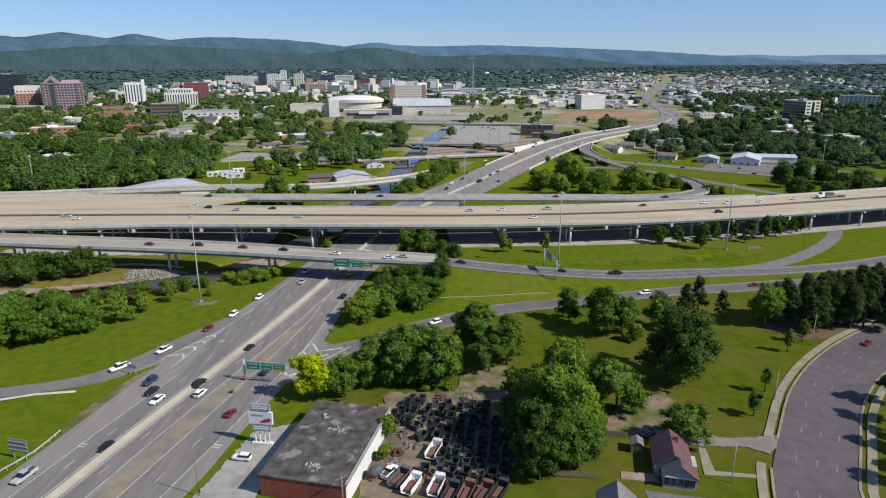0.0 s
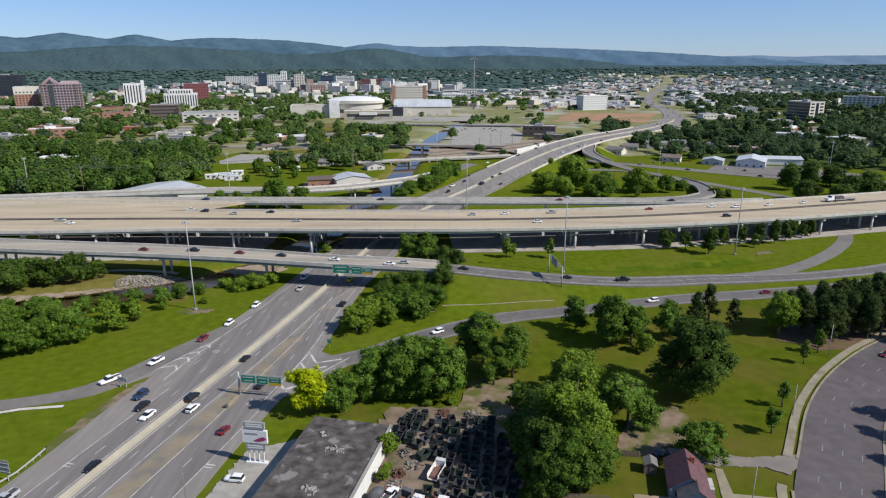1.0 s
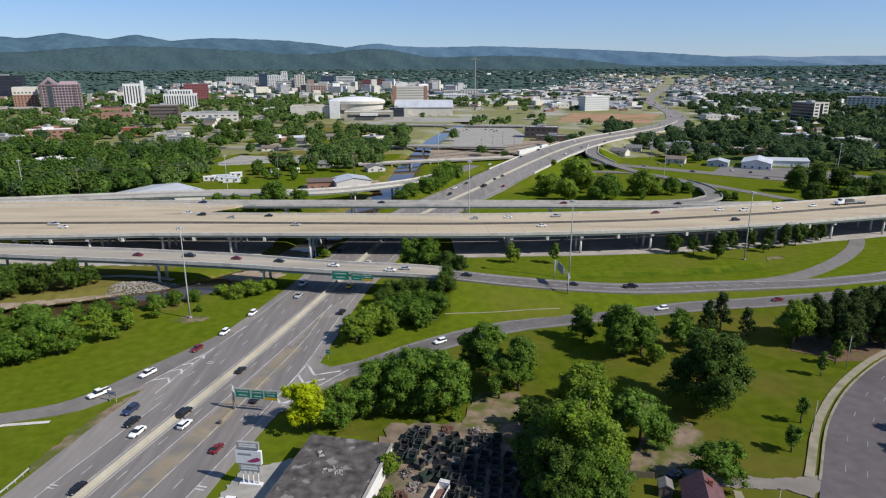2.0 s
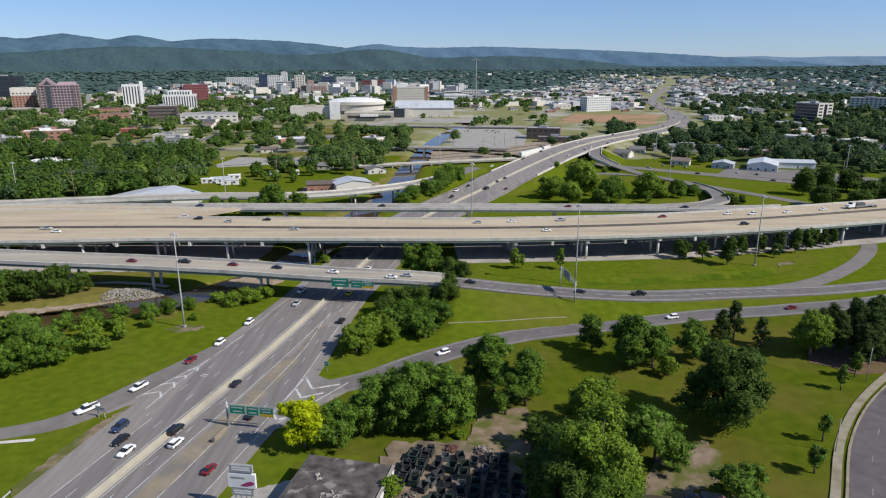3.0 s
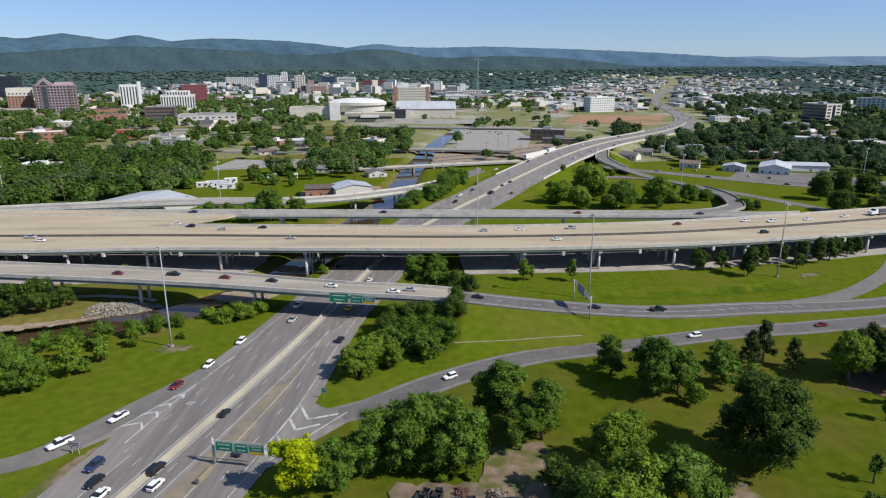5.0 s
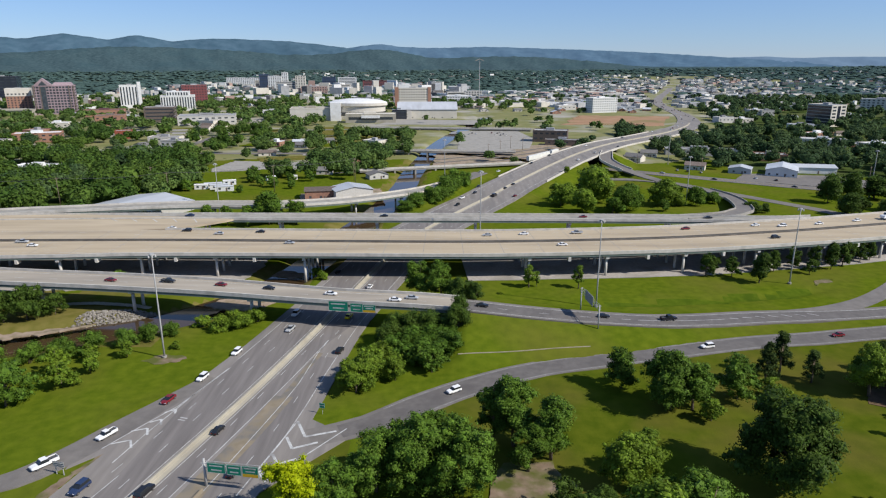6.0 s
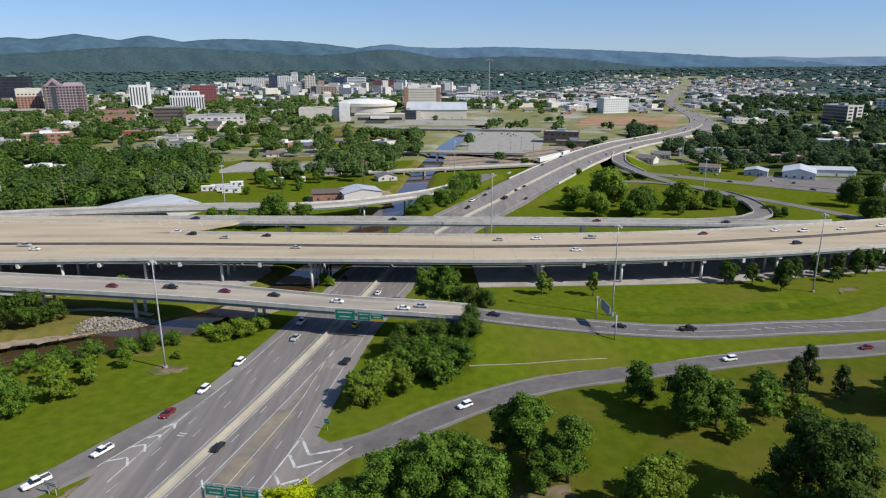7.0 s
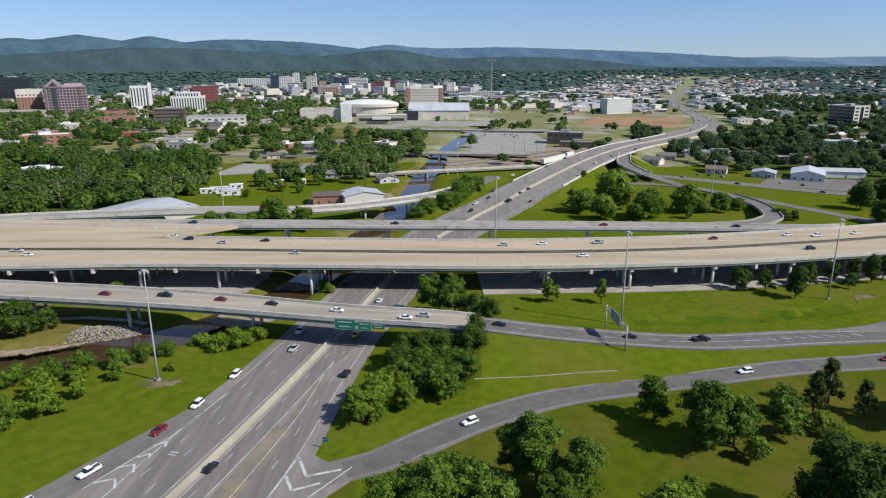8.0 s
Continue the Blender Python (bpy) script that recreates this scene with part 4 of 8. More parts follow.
sheet("workshop_lot", [(-84, 398), (-52, 396), (-36, 410), (-42, 440), (-58, 446), (-66, 424), (-88, 424)], 0.06, DIRT, "bare dirt yard round the workshop", "yard", rough=1.5)
sheet("house_lot", [(-175, 520), (-112, 516), (-106, 552), (-170, 560)], 0.06, OLDCONC, "pale paved lot between houses", "parking lot", rough=1.0)
sheet("church_lot", [(-300, 640), (-262, 634), (-258, 676), (-296, 682)], 0.06, OLDCONC, "pale paved lot beside low buildings", "parking lot", rough=1.0)
sheet("civic_lot", [(-90, 880), (60, 880), (62, 940), (-60, 960)], 0.1, OLDCONC, "pale paved forecourt of the exhibition hall", "parking lot")

g_ = np.random.default_rng(91)
for k in range(16):
    x, y, w, d, r = float(g_.uniform(-420, -70)), float(g_.uniform(505, 850)), float(g_.uniform(9, 22)), float(g_.uniform(7, 15)), float(g_.uniform(0.1, 0.5))
    corners = [(x + cx_ * w * math.cos(r) - cy_ * d * math.sin(r), y + cx_ * w * math.sin(r) + cy_ * d * math.cos(r)) for cx_, cy_ in ((-1, -1), (1, -1), (1, 1), (-1, 1))]
    sheet("town_lot", corners, 0.09 + 0.004 * k, OLDCONC if k % 3 else BANK, "pale paved lot among the town's trees" if k % 3 else "dry grass plot among the town's trees", "parking lot" if k % 3 else "lawn", rough=0.8)
    LOTS.append((x - w, x + w, y - d - 6, y + d))

# ---- trees ----
rng = np.random.default_rng(7)


def lump(n_seg):
    """A rough ball of unit size."""
    bm = bmesh.new()
    bmesh.ops.create_icosphere(bm, subdivisions=n_seg, radius=1.0)
    v = np.array([p.co[:] for p in bm.verts])
    f = np.array([[p.index for p in q.verts] for q in bm.faces])
    bm.free()
    return v, f


def leaf_cloud(centres, radii, count, size, seed, heart):
    """Many small leaf clusters on the outsides of clumps."""
    g = np.random.default_rng(seed)
    centres, radii = np.array(centres), np.array(radii)
    w = radii ** 2 / (radii ** 2).sum()
    pick = g.choice(len(centres), count, p=w)
    d = g.normal(size=(count, 3))
    d /= np.linalg.norm(d, axis=1)[:, None]
    r = radii[pick] * (0.4 + 0.8 * g.random(count) ** 0.7)
    p = centres[pick] + d * r[:, None] * np.array([1, 1, 0.8])
    out = p - heart      # leaves turn outwards from the middle of the crown
    nrm = 0.55 * d + 0.8 * out / (np.linalg.norm(out, axis=1)[:, None] + 1e-6) + 0.58 * g.normal(size=(count, 3)) + np.array([0, 0, 0.35])
    nrm /= np.linalg.norm(nrm, axis=1)[:, None]
    u = np.cross(nrm, g.normal(size=(count, 3)))
    u /= np.linalg.norm(u, axis=1)[:, None]
    v = np.cross(nrm, u)
    a = size * (0.6 + 0.8 * g.random(count))[:, None]
    b = a * (0.5 + 0.4 * g.random(count))[:, None]
    return np.stack([p - u * a - v * b * 0.6, p + u * a - v * b * 0.4, p + v * b * 1.3], 1).reshape(-1, 3)


def leaf_mesh(name, verts, material, cores=(), radii=()):
    """Leaf clusters, with a rough mass of inner foliage at the clump centres."""
    me = bpy.data.meshes.new(name)
    n = len(verts)
    vv, ff = [verts], np.arange(n).reshape(-1, 3).tolist()
    V, F = lump(1)
    g = np.random.default_rng(n)
    for c, r in zip(cores, radii):
        ff += (F + n).tolist()
        vv.append(V * r * np.array([1, 1, 0.8]) * (1 + 0.2 * g.normal(size=(len(V), 1))) + c)
        n += len(V)
    me.from_pydata(np.concatenate(vv).tolist(), [], ff)
    me.materials.append(material)
    me.update()
    return me


def clumps(kind, seed, more=1.0):
    """Clump centres and radii of a crown in a unit tree: height 1, spread 1, foot at 0."""
    g = np.random.default_rng(seed)
    c, r = [], []
    if kind in ("round", "tall"):
        # a handful of uneven lobes, each of them carrying its own clumps
        lobes = int((13 if kind == "round" else 11) * more ** 0.5)
        for i in range(lobes):
            a, u = i * 2.4 + 0.7 * g.normal(), (i + g.random()) / lobes
            if kind == "round":
                z, rr, big = 0.2 + 0.6 * u, 0.36 * math.sin(math.pi * (0.22 + 0.72 * u)) ** 0.7 * (0.55 + 0.6 * g.random()), 0.17 + 0.08 * g.random()
            else:
                z, rr, big = 0.21 + 0.62 * u, 0.32 * math.sin(math.pi * (0.16 + 0.76 * u)) ** 0.8 * (0.5 + 0.7 * g.random()), 0.14 + 0.08 * g.random()
            o = np.array((rr * math.cos(a), rr * math.sin(a), z))
            for j in range(int(11 * more ** 0.4)):
                d = g.normal(size=3)
                d /= np.linalg.norm(d)
                d[2] = abs(d[2]) * 1.1 - 0.35
                p = o + d * big * (0.7 + 0.45 * g.random()) * np.array((1, 1, 0.85))
                c.append((p[0], p[1], min(max(p[2], 0.07), 0.96)))
                r.append((0.045 + 0.06 * g.random()) / more ** 0.25)
            c.append(tuple(o))
            r.append(big * 0.8)
    elif kind == "pine":
        for i in range(52):
            a, u = g.random() * 6.28, g.random()
            z = 0.24 + 0.7 * u
            rr = 0.4 * (1.06 - u) ** 0.65 * (0.3 + 0.7 * g.random())
            c.append((rr * math.cos(a), rr * math.sin(a), z))
            r.append(0.06 + 0.06 * g.random())
    elif kind == "bush":
        for i in range(26):
            a, u = g.random() * 6.28, g.random()
            rr = 0.42 * math.sqrt(g.random()) * (1 - 0.45 * u)
            c.append((rr * math.cos(a), rr * math.sin(a), 0.12 + 0.66 * u))
            r.append(0.13 + 0.09 * g.random())
    else:  # young
        for i in range(20):
            a, u = g.random() * 6.28, g.random()
            rr = 0.34 * math.sin(math.pi * (0.2 + 0.75 * u)) * (0.4 + 0.6 * g.random())
            c.append((rr * math.cos(a), rr * math.sin(a), 0.3 + 0.62 * u))
            r.append(0.08 + 0.08 * g.random())
    c, r = np.array(c), np.array(r)
    if kind != "pine":
        # uneven lobes, so that no outline is a plain ball
        ang = np.arctan2(c[:, 1], c[:, 0])
        ph = g.random(3) * 6.28
        k = 1 + (0.1 if kind == "round" else 0.12) * np.sin(2 * ang + ph[0]) * np.sin(5 * c[:, 2] + ph[1]) + 0.12 * np.sin(3 * ang + 7 * c[:, 2] + ph[2])
        c[:, :2] *= k[:, None]
        c[:, :2] += 0.05 * (c[:, 2:3] - 0.3) * np.array([[math.cos(ph[0]), math.sin(ph[0])]])
    return c, r


def make_tree(kind, leaf, h, w, seed, x, y, z, label, group, category="tree"):
    """A tree of height h and spread w with a tapered trunk, limbs and a crown."""
    name = {"bush": "bush", "pine": "pine_tree"}.get(kind, "tree")
    top = thing(name, label, category, group, m=pose(x, y, z))
    c, r = clumps(kind, seed, max(0.7, min(1.9, w * h / 160)))
    g = np.random.default_rng(seed + 5)
    scale = np.array([w, w, h])
    cc = c * scale
    far = y > 330
    rad = r * (w * 0.62 + h * 0.38) * (1.5 if far else 1.0)
    area = w * h
    middle = 200 < y <= 330
    size = (0.125 + 0.0068 * h) * (1.7 if far else 1.2 if middle else 1.0)
    count = int(min(17500, max(800, area * (50 if kind != "pine" else 36))) * (0.5 if far else 0.75 if middle else 1.0))
    leaves = leaf_cloud(cc, rad, int(count * 1.48), size * 0.9, seed, np.array([0, 0, 0.42 * h]))
    a = Acc()
    foot = 0.018 * h + 0.05
    if kind != "bush":
        bend = [(0, 0, -0.4), (0.01 * w * g.normal(), 0.01 * w * g.normal(), 0.2 * h), (0.03 * w * g.normal(), 0.03 * w * g.normal(), 0.5 * h), (0.03 * w * g.normal(), 0.03 * w * g.normal(), 0.86 * h)]
        a.tube(bend, [foot * 1.25, foot, foot * 0.6, foot * 0.12], 8)
        for i in range(12):
            j = int(g.integers(len(cc)))
            t = 0.18 + 0.45 * g.random()
            b0 = Vector(bend[1]).lerp(Vector(bend[2]), t)
            tip = Vector(cc[j])
            if tip.z < b0.z:
                b0.z = tip.z * 0.7
            a.tube([b0, b0.lerp(tip, 0.5) + Vector((0, 0, 0.03 * h)), tip], [foot * 0.45, foot * 0.25, foot * 0.06], 5)
    else:
        for i in range(7):
            tip = Vector(cc[int(g.integers(len(cc)))])
            a.tube([(0.1 * g.normal(), 0.1 * g.normal(), -0.2), tip * 0.5, tip], [0.07, 0.05, 0.02], 5)
    part("trunk" if kind != "bush" else "stem", a, BARK, top, smooth=True)
    part("crown", leaf_mesh("crown", leaves, LEAF[leaf], cc, rad * 0.66), None, top)
    return top


def ground_z(x, y):
    return float(ground_height(np.array([x]), np.array([y]))[0])


def plant(rows, kind, leaf, label, group, masters=3, category="tree"):
    """Trees of one kind at (x, y, height, spread); later ones are scaled copies of the first few."""
    made = []
    for i, (x, y, h, w) in enumerate(rows):
        z = ground_z(x, y)
        if i < masters:
            made.append((make_tree(kind, leaf, h, w, int(90000 + 37 * x + 11 * y), x, y, z, label, group, category), h, w))
        else:
            ob, h0, w0 = made[i % masters]
            t = copy_thing(ob, pose(x, y, z, 0, 0, float(rng.random() * 360)))
            t.scale = (w / w0, w / w0, h / h0)


plant([(27.6, 112, 23.5, 16.5)], "tall", "light", "tall spreading green tree beside the scrap yard", "trees by the scrap yard", 1)
plant([(27.6, 105.5, 15.5, 13)], "tall", "oak", "broad green tree beside the scrap yard", "trees by the scrap yard", 1)
# the dark leaf paints in the shaded side of this tree group
plant([(21, 108.5, 16, 12.5), (19.5, 114.5, 13, 10), (21.5, 102.5, 12, 9)], "tall", "dark", "green tree leaning over the scrap yard, leaf darkened as shaded side", "trees by the scrap yard", 2)
plant([(62, 142, 21.5, 18.5)], "round", "dark", "large dense dark green tree on the mown grass", "lawn trees", 1)
plant([(43, 129, 12.5, 14), (53.5, 114.5, 9.5, 11)], "round", "oak", "spreading green tree with a forked trunk", "lawn trees", 2)
# the third tree is added to throw more shade on the dirt
plant([(22.5, 124.5, 12, 10), (19.5, 134, 8, 7), (25.5, 131, 9, 8)], "round", "dark", "dark green tree shading the dirt yard", "trees by the scrap yard", 2)
plant([(-7, 142, 16.5, 15), (-14, 141, 14, 12), (2, 141, 15.5, 14), (-3, 148, 14, 13)], "round", "oak", "dense green tree in a clump behind the shop", "trees behind the shop", 3)
plant([(13, 156, 17, 11), (20, 151, 15.5, 11), (9, 158, 14.5, 9), (15, 147, 11, 8)], "tall", "oak", "slender green tree with a bare lower trunk", "trees behind the shop", 3)
plant([(33, 141.5, 12.5, 11.5), (37.5, 146, 10, 8)], "tall", "light", "young light green tree on the grass", "lawn trees", 2)
plant([(58, 166, 6, 6), (76, 176, 6, 6), (24, 161, 5, 5)], "round", "light", "small light green tree in the rough grass", "lawn trees", 2)
plant([(42, 181, 11.5, 8.5), (50.5, 171, 16, 12.5), (55.5, 170.5, 13, 9), (68, 175.5, 12, 10)], "round", "oak", "full green tree beside the entrance ramp", "trees along the ramp", 3)
plant([(84, 188, 12.5, 7), (78, 183, 11.5, 7), (90, 184, 9, 6)], "pine", "pine", "dark green pine beside the entrance ramp", "pines", 2)
plant([(100, 177, 14.5, 12), (103, 182, 12, 9)], "tall", "light", "open green tree at the edge of the pines", "trees along the ramp", 1)
plant([(107, 177, 13.4, 8.5), (110, 171, 12.3, 8.5), (120, 184, 14.6, 9.9), (120, 177, 13.4, 8.5), (124, 174, 13.4, 9.2), (131, 184, 14.6, 9.9), (133, 179, 13.4, 8.5), (140, 187, 14.6, 9.9), (143, 183, 14.6, 9.9), (128, 190, 13.4, 8.5), (114, 181, 14.6, 9.9), (137, 192, 14.6, 9.9), (148, 190, 14.6, 9.9), (152, 196, 14.6, 9.9), (126, 181, 14.6, 9.9), (146, 179, 13.4, 8.5), (115, 175, 13.4, 8.5), (118, 180, 13.4, 8.5), (123, 186, 14.6, 9.9), (129, 176, 12.3, 8.5), (135, 184, 14.6, 9.9), (143, 194, 14.6, 9.9), (134, 172, 12.3, 8.5), (139, 178, 13.4, 8.5), (150, 185, 14.6, 9.9), (156, 190, 14.6, 9.9), (160, 198, 14.6, 9.9), (105, 182, 12.3, 8.5), (109, 184, 13, 8.4), (112, 177, 12.6, 8.4), (117, 187, 13.4, 8.8), (122, 179, 13, 8.8), (131, 189, 14, 9), (137, 187, 14, 9), (141, 190, 14, 9), (126, 177, 13, 8.6), (146, 186, 14, 9), (151, 191, 14, 9), (113, 172, 11.6, 8)], "pine", "pine", "dark green pine in a grove by the street", "pines", 4)
plant([(72.8, 125.4, 7.4, 4.6), (80.6, 136.4, 6.8, 3.4), (97.5, 158.6, 7, 3.4), (105, 165.3, 8.4, 3.6)], "young", "oak", "young street tree with a thin trunk", "street trees", 3)
plant([(104, 122, 12.5, 6), (99.8, 111, 12.5, 6), (93, 99.5, 12, 6), (107, 131, 11, 6), (106, 115, 12, 7), (101, 103, 12, 7)], "tall", "dark", "dark green tree on the inner side of the street", "street trees", 2)
plant([(-8.4, 112.6, 1.8, 2.2), (-8.9, 105.2, 1.6, 2), (-7.6, 119.4, 2, 2), (-6.9, 121.6, 1.4, 1.8), (4.5, 138, 2.2, 3), (-1, 136.8, 2, 3)], "bush", "light", "low green weeds along the yard edge", "weeds by the shop", 2, "shrub")
plant([(-27.3, 134, 12.6, 9.8)], "round", "lime", "bright yellow green tree beside the parkway", "trees by the shop", 1)
plant([(-20.6, 135, 11, 9.4), (-17.5, 138.6, 10, 7)], "round", "oak", "compact green tree at the corner of the shop", "trees by the shop", 2)
plant([(-8.8, 116.5, 6.2, 4.6), (-8.8, 108.8, 3.6, 3)], "round", "light", "small bright green tree against the shop wall", "trees by the shop", 1)
plant([(-22.6, 178.6, 8.4, 9), (-19.6, 183.6, 9, 9.5), (-16.8, 188.4, 9, 9), (-20.6, 187.6, 8.6, 8.6), (-13.6, 184.6, 7, 6), (-24.2, 182.6, 7.4, 7.6)], "round", "light", "low round green tree beside the parkway", "trees by the overpass", 3)
plant([(-4.6, 189.4, 7.2, 7.4), (-7.6, 192.6, 6.4, 6)], "round", "oak", "small full green tree at the foot of the thicket", "trees by the overpass", 1)
plant([(-16, 207.4, 10, 9), (-11.2, 208.8, 10.6, 9), (-6.2, 209, 10.8, 9), (-1.4, 208.6, 10, 8.6), (2.6, 207.4, 8, 7), (-18, 203.4, 8, 7.4), (3.4, 211.4, 7.6, 6.4)], "bush", "dark", "tall dark green shrub beside the ramp", "shrubs by the overpass", 4, "shrub")
plant([(-14.4, 200.6, 6.6, 8.8), (-9.8, 202.6, 8, 9.4), (-4.8, 203, 8.2, 9.4), (0, 202.6, 7.6, 8.4), (-12, 196.4, 5.6, 8.4), (-7.4, 197.8, 6.4, 9), (-2.6, 198, 6.4, 8.8), (1.2, 198.4, 5.4, 6.4), (-9.6, 194, 4.6, 6.8), (-4.6, 194.6, 4.6, 6.8)], "bush", "vine", "dense green vine covered thicket beside the ramp", "shrubs by the overpass", 4, "shrub")
plant([(-9.5, 243, 14.5, 10), (-2.5, 241, 15, 10)], "tall", "oak", "dense green tree between the ramp and the interstate", "trees by the overpass", 2)
plant([(3, 229, 8, 8), (7, 230, 7, 7), (-9, 236, 6, 8), (2, 237, 6, 8), (-4, 232, 6, 8), (8, 226, 7, 6)], "bush", "dark", "dark green shrubs at the bridge abutment", "shrubs by the overpass", 2, "shrub")
plant([(28.6, 255, 8.5, 6), (31.5, 256, 6, 4), (46, 254, 8.6, 5.6)], "young", "light", "small green tree on the grass by the interstate", "trees along the interstate", 2)
plant([(96.3, 268, 9.2, 6), (105.6, 267, 8.6, 6), (112.5, 260, 12, 8), (101, 272, 7, 5), (118, 271, 8, 5), (124, 273, 9, 5.5), (132, 275, 9.6, 5.4), (141, 276, 10.5, 5.6), (147.6, 276, 10.5, 5.6), (155, 281, 10, 5.5), (136, 270, 7, 5), (150, 281, 10, 5), (159, 284, 10, 5), (165, 286, 9, 5), (170, 288, 9, 5)], "tall", "dark", "green tree in a row beside the interstate", "trees along the interstate", 3)
plant([(-118, 164, 13, 13), (-111, 164, 10.5, 10), (-103, 172, 13, 12.5), (-115, 182, 9, 11), (-124, 172, 12, 12), (-130, 166, 12, 12), (-128, 183, 10, 11), (-108, 170, 10, 9), (-121, 190, 8, 10)], "round", "oak", "full green tree by the creek meadow", "trees by the creek", 3)
plant([(-95, 181, 7, 7), (-92, 188.5, 6, 5), (-100, 188, 8, 6), (-95.5, 195, 5.5, 5), (-76, 203.5, 2.6, 2.6), (-87, 198, 5, 5)], "round", "light", "small green tree on the meadow", "trees by the creek", 2)
plant([(-111, 194, 6, 10), (-104, 198, 6, 10), (-98, 202, 6, 9), (-91, 206, 5.5, 9), (-86, 210, 5.5, 8), (-118, 191, 6, 9), (-126, 193, 6, 9), (-81, 213, 4.5, 7)], "bush", "oak", "green shrubs along the creek bank", "shrubs by the creek", 3, "shrub")
plant([(-74, 219, 4.2, 6), (-68, 217, 5.5, 8), (-62.5, 218, 6, 8.5), (-58.5, 222.5, 5.5, 7), (-66, 222, 5, 7)], "bush", "light", "light green shrubs beside the parkway bridge", "shrubs by the creek", 3, "shrub")
plant([(-151, 222, 10, 12), (-143, 222, 11, 13), (-136, 222, 11, 12), (-130, 224, 12, 12), (-124, 228.5, 8, 7), (-147, 215, 9, 11), (-158, 220, 10, 12)], "round", "dark", "dark green tree beside the ramp piers", "trees by the ramp", 3)
plant([(-120, 262, 4, 8), (-112, 258, 4, 7), (-143, 258, 4.5, 8)], "bush", "oak", "green shrubs under the ramp", "shrubs by the creek", 1, "shrub")
plant([(-49, 268, 4.5, 6), (-46, 263, 4, 5)], "bush", "light", "light green shrubs at the bridge pier", "shrubs by the creek", 1, "shrub")
plant([(-87, 346, 17, 14), (-74, 348, 13.5, 8.5)], "round", "oak", "full green tree between the ramp bridges", "trees between the ramps", 2)
plant([(-117, 344.5, 11.5, 7), (-107, 344.6, 11, 6), (-96.6, 343, 11.5, 6)], "tall", "oak", "green tree showing above the ramp deck", "trees between the ramps", 1)
plant([(-1, 408, 15, 12), (4, 425, 14, 10), (-8, 396, 9, 12), (-16, 388, 7, 12), (-22, 380, 6, 10), (12, 440, 9, 9), (-4, 402, 9, 11), (1, 418, 9, 10)], "bush", "oak", "green thicket between the creek and the parkway", "thicket by the creek", 3, "shrub")
plant([(83.2, 400.1, 22.6, 19.4), (63.5, 391.2, 14.0, 15.5), (121.4, 392.3, 15.5, 17.4), (72.0, 374.1, 13.8, 12.3), (127.6, 391.0, 8.6, 9.7), (117.3, 480.5, 4.0, 4.6), (81.7, 475.6, 4.6, 3.6)], "round", "light", "green tree on the lawn inside the loop ramp", "trees in the loop", 3)
plant([(96.3, 378.4, 15.7, 15.3), (87.4, 371.9, 9.8, 10.4), (139.1, 392.6, 11.3, 9.8), (115.9, 377.5, 7.3, 5.4), (150.0, 397.0, 7.2, 7.9)], "round", "oak", "darker green tree on the lawn inside the loop ramp", "trees in the loop", 2)
plant([(216.5, 399.6, 18.1, 12.3), (210.6, 368.0, 12.6, 14.3), (235.3, 408.8, 17.7, 11.2), (161.4, 373.2, 6.8, 9), (168.3, 373.3, 5.6, 4.6), (250, 411, 15, 14), (226, 360, 12, 13), (242, 376, 14, 14), (252, 372, 13, 14), (262, 390, 14, 14), (258, 360, 12, 13), (270, 374, 13, 14)], "round", "dark", "dark green tree beyond the interstate", "trees past the interstate", 3)


plant([(-120, 452, 7, 6), (-111, 446, 8, 7), (-101, 459, 7, 6), (-128, 463, 8, 7), (-98, 441, 6, 5), (-108, 480, 9, 8), (-91, 468, 8, 7), (-132, 478, 9, 8), (-160, 433, 8, 7), (-126, 428, 5, 4)], "round", "oak", "green tree on the meadow by the site cabins", "trees by the cabins", 2)


# ---- woods ----
BLOCKS = [(PARK, 22), (INTER, 26), (FARRAMP, 9), (CURVE, 11), (LOOP, 8), (OFFR, 8), (FRONT, 11), (CREEK, 14)] + [(w, 6) for w in TOWN_STREETS]
CLEAR = list(LOTS)      # x0, x1, y0, y1 kept free of woods


def free_of_roads(x, y):
    ok = np.ones(x.shape, bool)
    for w, gap in BLOCKS:
        for p in w.p[::2]:
            ok &= np.hypot(x - p[0], y - p[1]) > gap + 3
    for x0, x1, y0, y1 in CLEAR:
        ok &= ~((x > x0) & (x < x1) & (y > y0) & (y < y1))
    return ok


